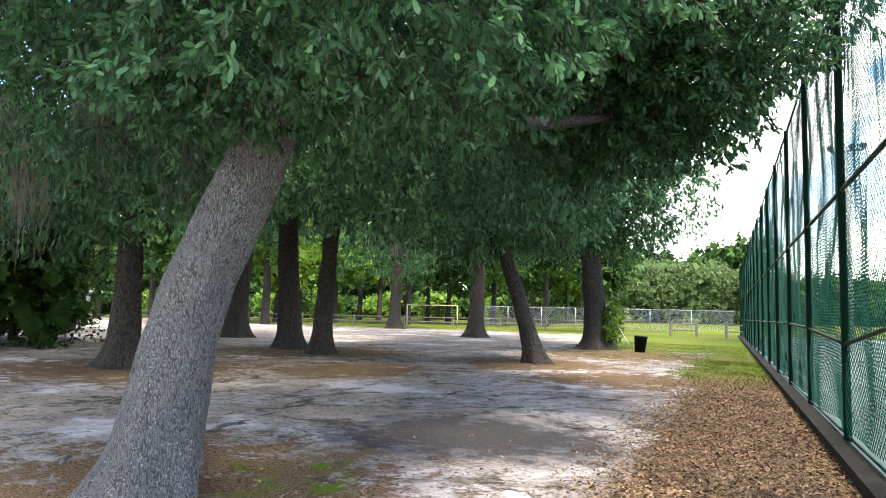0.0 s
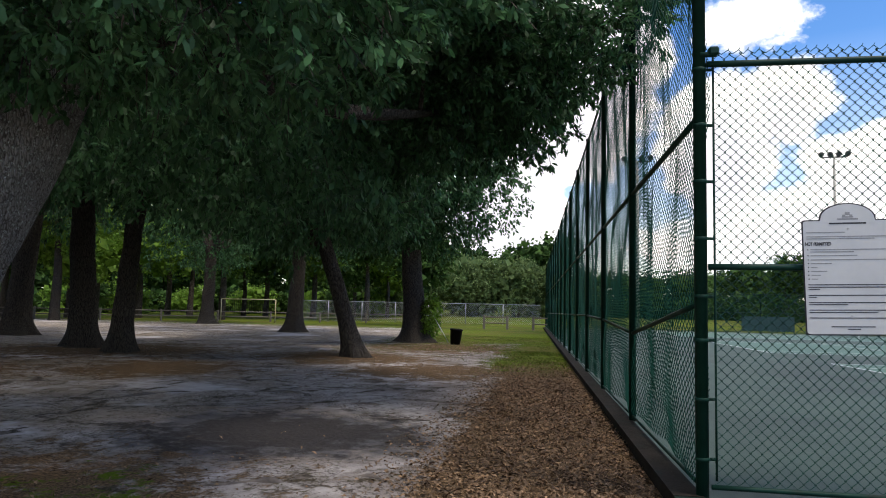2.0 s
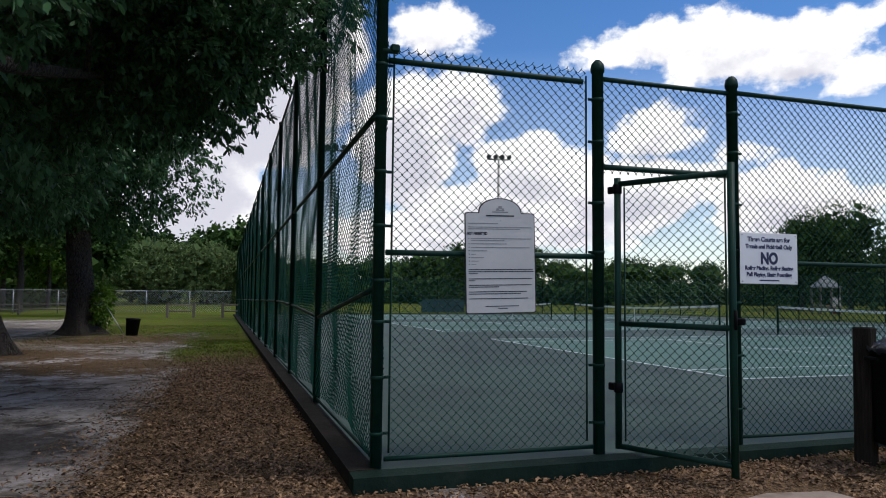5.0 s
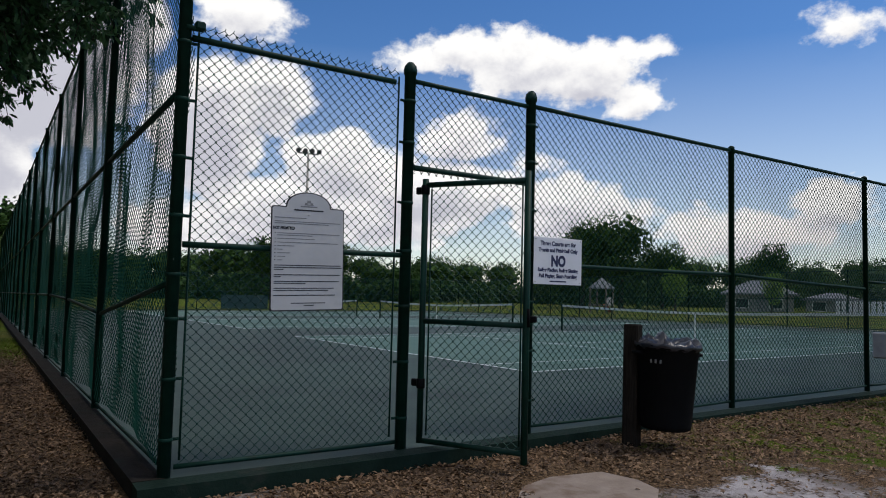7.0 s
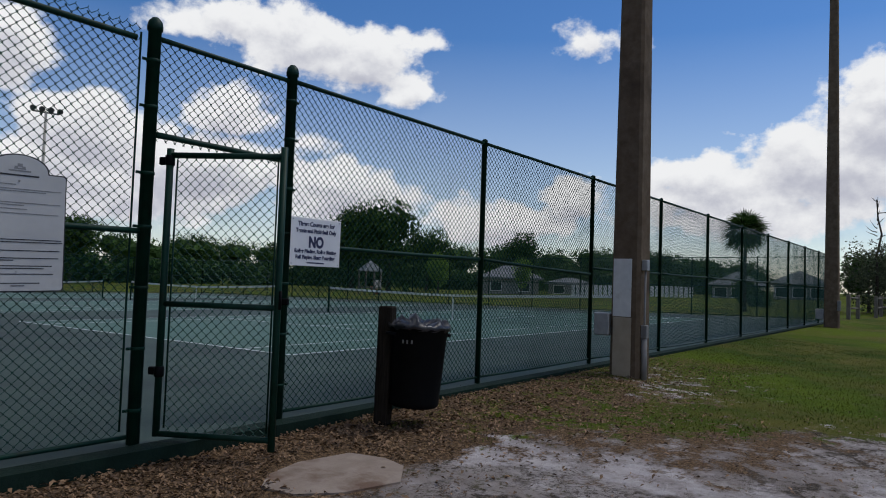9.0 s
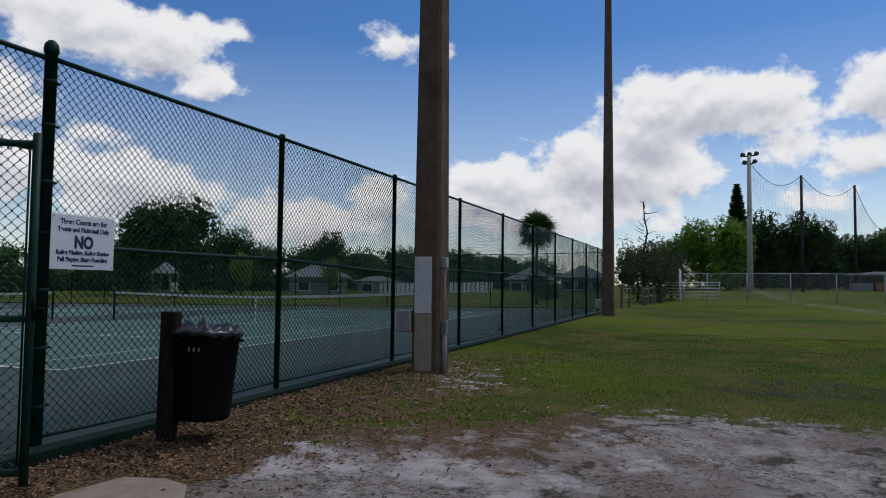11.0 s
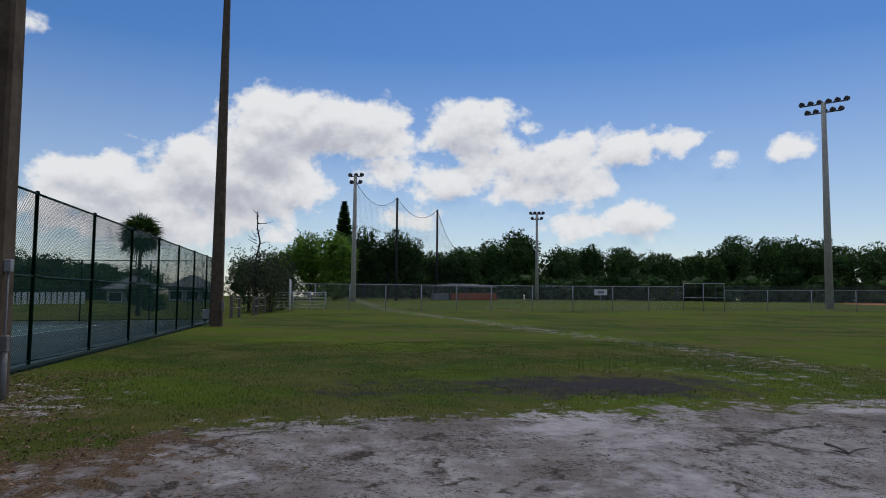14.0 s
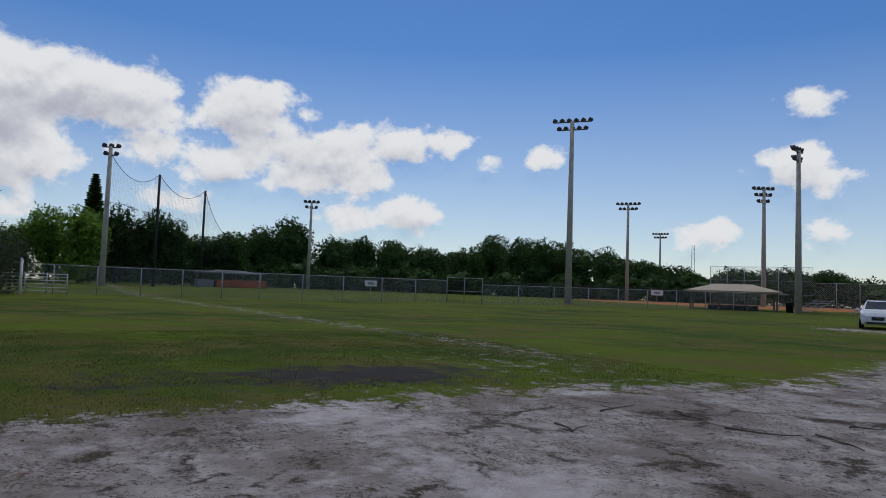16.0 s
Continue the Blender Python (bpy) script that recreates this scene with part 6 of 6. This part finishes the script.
# houses beyond the courts
def house(x, y, w, d, eave, ridge, turn, label, wins=2):
    th = thing("house", label, "house", "houses beyond the courts", at=pose(x, y, gz(x, y) - 0.5, 0, 0, turn))
    wl = part("wall", MB().box((0, 0, eave / 2), (w, d, eave), None, 0.03), M_wall, th)
    a, b = w / 2 + 0.6, d / 2 + 0.6
    mb = MB()
    v = [(-a, -b, eave), (a, -b, eave), (a, b, eave), (-a, b, eave), (-a + b * 0.9, 0, ridge), (a - b * 0.9, 0, ridge)]
    v += [(p[0], p[1], p[2] - 0.2) for p in v[:4]]
    mb.add(v, [(0, 1, 5, 4), (1, 2, 5), (2, 3, 4, 5), (3, 0, 4), (0, 6, 7, 1), (1, 7, 8, 2), (2, 8, 9, 3), (3, 9, 6, 0), (6, 9, 8, 7)])
    part("roof", mb, M_grey_roof, th)
    for k in range(wins):
        wx = -w / 2 + w * (k + 0.5) / wins
        wn = part("window", MB().box((wx, -d / 2 - 0.02, eave * 0.55), (1.5, 0.08, 1.2), None, 0.02), M_white, th)
        part("pane", MB().box((wx, -d / 2 - 0.07, eave * 0.55), (1.3, 0.03, 1.0)), M_glass, wn)
    return th


house(75.6, 42.5, 7.2, 6, 2.6, 4.2, -58, "low pale house with a grey hipped shingle roof")
house(86.4, 16.7, 5.6, 6, 2.05, 3.7, -76, "low pale house with a wide grey roof", 3)
house(88.0, 10.2, 5.4, 6, 2.3, 3.9, -80, "low pale house with a grey roof among trees", 3)
house(83.8, 38.0, 5.6, 5, 1.9, 2.7, -63, "small low pale outbuilding with a grey roof", 2)
wf = thing("picket_fence", "white boarded garden fence in front of the houses", "fence")
for k in range(26):
    x, y = 76.0 + k * 0.19, 33.5 - k * 0.52
    part("board", MB().box((x, y, gz(x, y) + 0.65), (0.07, 0.42, 1.3), Matrix.Rotation(radians(20), 3, "Z").to_4x4(), 0.01), M_white, wf)
cb = thing("house", "white cottage glimpsed through the western trees", "house")
part("wall", MB().box((-62, 41.5, 0.3), (4.5, 3, 2.4), Matrix.Rotation(radians(40), 3, "Z").to_4x4(), 0.05), M_rail_white, cb)
part("roof", MB().box((-62, 41.5, 1.7), (5.1, 3.6, 0.5), Matrix.Rotation(radians(40), 3, "Z").to_4x4(), 0.2), M_grey_roof, cb)

# playground tower and picnic table past the courts
pt = thing("playground_tower", "wooden playground tower with a pointed grey roof", "playground", at=pose(53.5, 47, gz(53, 47) - 0.55, 0, 0, 20))
for sx in (-0.9, 0.9):
    for sy in (-0.9, 0.9):
        part("post", MB().box((sx, sy, 1.6), (0.16, 0.16, 3.2), None, 0.02), M_wood, pt)
part("deck", MB().box((0, 0, 1.3), (2.1, 2.1, 0.15), None, 0.02), M_wood, pt)
part("roof", MB().lathe([(1.5, 3.1), (1.5, 3.2), (0.9, 3.7), (0.05, 4.3)], (0, 0, 0), 4, False), M_grey_roof, pt)
part("panel", MB().box((0, -0.95, 1.8), (1.7, 0.06, 0.8), None, 0.01), M_wall, pt)
part("slide", MB().box((1.9, 0, 0.75), (2.6, 0.7, 0.08), Matrix.Rotation(radians(30), 3, "Y").to_4x4(), 0.02), M_orange, pt)
tb = thing("picnic_table", "dark picnic table on the lawn past the courts", "table", at=pose(60, 27.5, gz(60, 27) - 0.4, 0, 0, 30))
part("tabletop", MB().box((0, 0, 0.76), (1.9, 0.8, 0.06), None, 0.01), M_wood, tb)
for s in (-1, 1):
    part("seat", MB().box((0, s * 0.75, 0.45), (1.9, 0.28, 0.05), None, 0.01), M_wood, tb)
    part("leg", MB().box((s * 0.7, 0, 0.38), (0.1, 1.4, 0.1), None, 0.01), M_wood, tb)

# palm past the end of the courts
palm = thing("palm_tree", "cabbage palm with a round head of drooping fan leaves", "palm", "far trees")
for dx, dy, h in ((0, -1.4, 5.9),):
    part("trunk", MB().tube([(46.0 + dx, 7.7 + dy, -0.3), (46.05 + dx, 7.72 + dy, 2.3), (46.0 + dx, 7.7 + dy, h - 0.9)], [0.15, 0.11, 0.11], 10), M_bark_dark, palm)
prng = np.random.default_rng(9)
fr, st = [], []
head = np.array((46.0, 6.3, 5.15))
for k in range(64):
    up = 1 - 1.75 * (k + 0.5) / 64
    a0 = k * 2.39996
    u = np.array((math.sqrt(1 - up * up) * math.cos(a0), math.sqrt(1 - up * up) * math.sin(a0), up)) + prng.normal(0, 0.08, 3)
    u /= np.linalg.norm(u)
    hub = head + u * prng.uniform(0.55, 0.85)
    side = np.cross(u, (0.1, 0.05, 1.0))
    side /= np.linalg.norm(side)
    upv = np.cross(side, u)
    st.append([head + side * 0.02, head - side * 0.02, hub - side * 0.014, hub + side * 0.014])
    for a in np.linspace(-1.75, 1.75, 19):
        d = u * math.cos(a) + side * math.sin(a) + upv * prng.uniform(-0.1, 0.15)
        d /= np.linalg.norm(d)
        reach = prng.uniform(0.95, 1.2) * (1 - 0.12 * abs(a))
        mid, tip = hub + d * reach * 0.55, hub + d * reach - np.array((0, 0, 0.2 * reach))
        w = np.cross(d, upv) * 0.045
        fr.append([hub, mid + w, tip, mid - w])
part("fronds", quads("fronds", np.array(fr)), M_leaf_far, palm)
part("frond_stalks", quads("frond_stalks", np.array(st)), M_leaf_far, palm)
# shrub by the palm, mossy tree and pine by the field
far_tree(57.6, 8.6, 2.6, 1.6, M_leaf_far, 901, 500, 0.2, trunk=False, low=0.02, label="clipped dark round shrub on the lawn", name="shrub")
for dx, dy, h, w in ((0, 0, 4.6, 1.9), (1.5, -2.2, 4.4, 1.8), (3, 1.6, 4.0, 1.8), (6, -3.6, 3.6, 1.7)):
    far_tree(50.5 + dx, -0.6 + dy * 0.45, h, w, M_leaf_scrub, 910 + int(dx * 3), 700, 0.2, core=False, low=0.02, label="scrubby grey tree hung with moss at the field corner")
snag = thing("dead_tree", "thin leafless snag rising from the scrub", "tree")
mb = MB()
srng = np.random.default_rng(4)
limb_mesh(mb, (51, -0.6, 0), (51.1, -0.5, 7.6), 0.12, 0.03, srng, 0.02)
for k in range(14):
    z = 4.2 + k * 0.25
    limb_mesh(mb, (51.05, -0.55, z), (51.05 + srng.normal(0, 0.3), -0.55 + srng.normal(0, 0.55), z + srng.uniform(0.2, 0.6)), 0.035, 0.008, srng, 0.1, 4)
part("trunk", mb, M_bark_dark, snag)
pine = thing("norfolk_pine", "slender dark tiered pine behind the field", "tree", "far trees")
part("trunk", MB().tube([(109.4, -9.2, 0), (109.4, -9.2, 16.6)], [0.3, 0.05], 8), M_bark_dark, pine)
tiers = []
for k in range(34):
    z = 5.0 + k * 0.35
    R = (2.0 + 0.25 * math.sin(k * 2.1)) * (1 - k / 34.5) ** 0.7
    for a in np.arange(0, 2 * math.pi, math.pi / 9):
        a += k * 0.3
        for s in np.linspace(0.15, 1, 9):
            c = np.array((109.4 + R * s * math.cos(a), -9.2 + R * s * math.sin(a), z + 0.12 * s))
            d = np.array((math.cos(a), math.sin(a), 0.35))
            w = np.array((-math.sin(a), math.cos(a), 0)) * 0.5 * (1.2 - s) + np.array((0, 0, 0.16 * (-1) ** k))
            tiers.append([c - d * 0.15, c + w, c + d * 0.3, c - w])
part("crown", quads("crown", np.array(tiers)), M_leaf_far, pine)

# the white car that stands on the track
def car(x, y, turn):
    th = thing("car", "white family car parked on the sandy track", "car", at=pose(x, y, gz(x, y), 0, 0, turn))
    M_car = mat("white_car_paint", (0.62, 0.64, 0.68), (0.68, 0.70, 0.74), 1, 0.2, 0, 0, spec=0.6)
    # sections along the length: x, half width, bottom, shoulder, roof, roof half width
    secs = [(-2.2, 0.72, 0.42, 0.72, 0.74, 0.55), (-2.05, 0.84, 0.26, 0.86, 0.90, 0.66), (-1.2, 0.90, 0.22, 0.96, 1.02, 0.72), (-0.75, 0.91, 0.22, 1.0, 1.08, 0.70), (0.05, 0.91, 0.22, 1.02, 1.62, 0.58), (1.2, 0.91, 0.22, 1.04, 1.66, 0.58), (1.95, 0.89, 0.26, 1.04, 1.45, 0.58), (2.2, 0.80, 0.40, 1.0, 1.05, 0.6)]
    v, f = [], []
    for sx, hw, b, s, r, rw in secs:
        v += [(sx, -hw * 0.92, b), (sx, -hw, (b + s) / 2), (sx, -hw * 0.96, s), (sx, -rw, r), (sx, rw, r), (sx, hw * 0.96, s), (sx, hw, (b + s) / 2), (sx, hw * 0.92, b)]
    for i in range(len(secs) - 1):
        f += [(i * 8 + j, i * 8 + (j + 1) % 8, (i + 1) * 8 + (j + 1) % 8, (i + 1) * 8 + j) for j in range(8)]
    f += [tuple(range(8))[::-1], tuple(len(secs) * 8 - 8 + j for j in range(8))]
    part("body", MB().add(v, f, False), M_car, th)
    part("windscreen", MB().add([(-0.72, -0.66, 1.10), (-0.72, 0.66, 1.10), (0.0, 0.55, 1.59), (0.0, -0.55, 1.59)], [(0, 1, 2, 3)]), M_glass, th)
    bx0 = part("grille", MB().box((-2.19, 0, 0.60), (0.06, 0.62, 0.20), None, 0.02), M_dark, th)
    part("emblem", MB().lathe([(0.06, 0), (0.06, 0.02)], (-2.24, 0, 0.60), 10), M_galv, bx0)
    part("lower_grille", MB().box((-2.16, 0, 0.36), (0.06, 1.1, 0.12), None, 0.02), M_dark, th)
    for s in (-1, 1):
        part("headlight", MB().box((-2.1, s * 0.62, 0.72), (0.16, 0.34, 0.14), None, 0.04), M_lens, th, "clear headlight")
        part("mirror", MB().box((-0.62, s * 1.0, 1.08), (0.12, 0.2, 0.14), None, 0.04), M_car, th)
        for wx in (-1.4, 1.35):
            w = part("wheel", MB().tube([(wx, s * 0.72, 0.33), (wx, s * 0.93, 0.33)], 0.33, 18), M_black, th)
            part("rim", MB().tube([(wx, s * 0.925, 0.33), (wx, s * 0.945, 0.33)], 0.21, 14), M_galv, w)
    return th


car(21.27, -47.2, -62.8)

# ---------------------------------------------------------------- ground clutter
M_fallen = mat("fallen_leaf", (0.080, 0.046, 0.026), (0.265, 0.162, 0.088), 7, 0.8, 0, 0, None, (0.07, 0.042, 0.025), 11, 0.55, island=0.55)
M_blade = mat("grass_blade", (0.045, 0.068, 0.009), (0.118, 0.150, 0.022), 1.2, 0.6, 0, 0, None, (0.17, 0.135, 0.05), 2.5, 0.54, trans=0.25, island=0.5, spec=0.1)
M_root = mat("root_bark", (0.07, 0.055, 0.045), (0.16, 0.13, 0.11), 12, 0.95, 0, 0.6, 40)
crng = np.random.default_rng(77)


def scatter_z(x, y):
    w = np.array([noise.noise((a * 0.5, b * 0.5, 0)) + 0.5 * noise.noise((a * 1.7, b * 1.7, 5)) for a, b in zip(x, y)])
    return ground_z(x, y) + 0.035 * np.exp(-((x / 40) ** 2 + (y / 40) ** 2)) * w * sstep(0.3, 1.5, np.maximum(-x, -y))


def fallen(n, x0, x1, y0, y1, fade):
    x, y = crng.uniform(x0, x1, n), crng.uniform(y0, y1, n)
    keep = crng.random(n) < fade(x, y)
    x, y = x[keep], y[keep]
    n = len(x)
    a = crng.uniform(0, 2 * math.pi, n)
    L = crng.uniform(0.02, 0.054, n)[:, None]
    up = crng.uniform(-0.25, 0.6, n)
    d = np.stack([np.cos(a), np.sin(a), up], 1)
    s = np.stack([-np.sin(a), np.cos(a), crng.uniform(-0.6, 0.6, n)], 1)
    p = np.stack([x, y, scatter_z(x, y) + crng.uniform(0.004, 0.03, n)], 1)
    return np.stack([p - d * L * 0.5, p + s * L * 0.24 + (0, 0, 0.008), p + d * L * 0.5, p - s * L * 0.24 + (0, 0, 0.008)], 1)


strip = fallen(64000, -3.2, -0.25, -2.4, 14, lambda x, y: sstep(-2.7, -1.35, x) * sstep(-2.6, -0.5, y) * sstep(14.5, 5, y))
frontl = fallen(38000, -0.4, 12.5, -2.8, -0.28, lambda x, y: np.maximum(sstep(-2.0, -0.9, y) * sstep(11, 4, x), 0.3 * sstep(-2.8, -1, y) * sstep(13, 9, x)) * sstep(0.42, 0.6, np.hypot(x - 2.62, y + 1.33)))
spots = [fallen(4200, cx - r, cx + r, cy - r, cy + r, lambda x, y, cx=cx, cy=cy, r=r: 0.75 * np.exp(-((x - cx) ** 2 + (y - cy) ** 2) / (r * 0.55) ** 2)) for cx, cy, r in ((-3.6, -1.2, 2.4), (-12.5, 7, 4), (-11, 11, 4.5), (-6.5, 12.5, 4), (5.5, -2.4, 3.0), (-4.5, 9, 3.5), (-4, 17, 5))]
sparse = fallen(5000, -14, 14, -14, 16, lambda x, y: 0.35 + 0 * x)
tagged(part("fallen_leaves", quads("fallen_leaves", np.concatenate([strip, frontl, sparse] + spots)), M_fallen), "dry brown oak leaves lying on the ground", "fallen leaves", kind="stuff")


def blades(n, x0, x1, y0, y1, dens, h0, h1):
    x, y = crng.uniform(x0, x1, n), crng.uniform(y0, y1, n)
    patch = np.array([noise.noise((a * 0.9, b * 0.9, 3)) + 0.6 * noise.noise((a * 2.7, b * 2.7, 8)) for a, b in zip(x, y)])
    keep = dens(x, y) * (1 + patch) + patch * 0.25 - 0.08 > crng.random(n)
    x, y = x[keep], y[keep]
    n = len(x)
    a = crng.uniform(0, 2 * math.pi, n)
    h = crng.uniform(h0, h1, n)[:, None]
    s = np.stack([np.cos(a), np.sin(a), 0 * a], 1) * crng.uniform(0.003, 0.006, n)[:, None]
    lean = np.stack([crng.normal(0, 0.5, n), crng.normal(0, 0.5, n), np.ones(n)], 1) * h
    p = np.stack([x, y, scatter_z(x, y) - 0.004], 1)
    return np.stack([p - s, p + s, p + lean + s * 0.3, p + lean - s * 0.3], 1)


def turf_edge(x, y):
    e = np.interp(y, EDGE_Y, EDGE_X)
    return sstep(-1.2, 1.6, x - e) * 1.1 * (1 - 0.5 * sstep(-3.2, -1.2, y) * sstep(13, 7, x)) - 0.15 - 0.9 * np.exp(-(((x - 9.8) / 1.4) ** 2 + ((y + 9.7) / 2.0) ** 2))


lawn = blades(110000, 3.5, 20, -16, -0.35, turf_edge, 0.012, 0.036)
tuft = blades(16000, -6.5, 0, -4, 1.5, lambda x, y: 0.42 * np.exp(-((x + 4.3) ** 2 + (y + 0.4) ** 2) / 1.0) - 0.25, 0.015, 0.04)
fencel = blades(26000, -3.4, -0.4, 6, 18, lambda x, y: sstep(6, 13, y) * 0.7 * sstep(-3.4, -1.8, x) - 0.1, 0.02, 0.06)
northl = blades(26000, -8, -0.9, 12, 30, lambda x, y: sstep(10, 22, y) * 0.8, 0.02, 0.06)
tagged(part("grass", quads("grass", np.concatenate([lawn, tuft, fencel, northl])), M_blade), "short worn mown grass with bare patches", "grass", kind="stuff")

# surface roots and fallen sticks
ROOTS = (((-3.7, -0.2), (-3.1, -0.05), (-2.8, 0.25), (-2.3, 0.29), (-1.85, 0.35)), ((-6.0, 3.2), (-5.0, 3.5), (-4.1, 4.3), (-2.6, 4.1)), ((-7.1, 3.5), (-6.6, 4.4), (-5.6, 5.0), (-4.2, 5.4)),
         ((-5.1, 6.2), (-4.1, 6.0), (-3.0, 6.8)), ((-5.2, -0.6), (-6.2, 0.5), (-6.4, 1.5), (-6.9, 3.1)), ((-5.6, -1.6), (-6.1, -1.2), (-6.6, -0.6)), ((-13.2, 5.4), (-14.2, 4.6), (-15, 3.2)), ((-14.6, 13.0), (-15.6, 12.2), (-16.6, 12)), ((-6.8, 21.4), (-7.8, 20.8), (-8.8, 20.9)))
for k, R in enumerate(ROOTS):
    t = np.linspace(0, len(R) - 1, len(R) * 9)
    x = np.interp(t, range(len(R)), [q[0] for q in R]) + np.array([0.05 * noise.noise((q * 1.7, k, 1)) for q in t])
    y = np.interp(t, range(len(R)), [q[1] for q in R]) + np.array([0.10 * noise.noise((q * 1.7, k, 4)) for q in t])
    z = scatter_z(x, y) - 0.022 + np.array([0.06 * noise.noise((q * 2.3, k, 7)) for q in t])
    tagged(part("surface_root", MB().tube(np.stack([x, y, z], 1), 0.042 * (1 - 0.6 * t / t.max()), 7), M_root), "gnarled oak root half buried in the sand", "root", "surface roots")
STICKS = (((5.25, -9.77), (4.84, -9.62), (5.01, -10.0)), ((5.54, -10.7), (5.65, -11.0), (5.75, -11.42)), ((5.27, -11.63), (5.0, -11.5), (4.74, -11.44)), ((4.33, -11.3), (3.98, -11.46), (3.77, -11.8)), ((3.81, -12.07), (3.34, -11.86), (3.09, -11.74)), ((3.93, -12.91), (3.8, -13.0), (3.64, -13.16)), ((-2.9, 3.0), (-2.7, 3.1), (-2.45, 3.05)), ((-2.75, 3.2), (-2.6, 3.05), (-2.4, 3.1)), ((-6.2, 6.4), (-5.8, 6.5), (-5.4, 6.4)))
for k, R in enumerate(STICKS):
    t = np.linspace(0, 2, 9)
    x = np.interp(t, range(3), [q[0] for q in R]) + 0.02 * np.sin(t * 5 + k)
    y = np.interp(t, range(3), [q[1] for q in R]) + 0.02 * np.cos(t * 4 + k)
    mb = MB().tube(np.stack([x, y, scatter_z(x, y) + 0.012 + 0.01 * np.abs(np.sin(t * 2))], 1), 0.012 * (1 - 0.3 * t), 6)
    mb.tube([(x[4], y[4], scatter_z(x[4:5], y[4:5])[0] + 0.015), (x[4] + 0.1, y[4] + 0.12, scatter_z(x[4:5], y[4:5])[0] + 0.04)], [0.007, 0.003], 5)
    tagged(part("fallen_stick", mb, M_root), "dark fallen stick lying on the sand", "stick", "fallen sticks")
# worn concrete pad outside the gate
mb = MB()
ring = [(2.0, -1.25), (2.2, -1.05), (2.55, -0.96), (3.0, -1.04), (3.12, -1.3), (3.05, -1.55), (2.75, -1.78), (2.3, -1.68), (2.05, -1.5)]
n = len(ring)
zc = [float(scatter_z(np.array([x]), np.array([y]))[0]) for x, y in ring]
mb.add([(x, y, z + 0.014) for (x, y), z in zip(ring, zc)] + [(x * 1.0, y, z - 0.05) for (x, y), z in zip(ring, zc)], [tuple(range(n))[::-1]] + [(i, (i + 1) % n, (i + 1) % n + n, i + n) for i in range(n)])
tagged(part("concrete_pad", mb, mat("sandy_concrete", (0.22, 0.168, 0.130), (0.30, 0.238, 0.192), 5, 0.9, 0, 0.3, 40, (0.14, 0.085, 0.055), 2.2, 0.52)), "small worn concrete pad half covered by sand", "pavement", kind="structure")
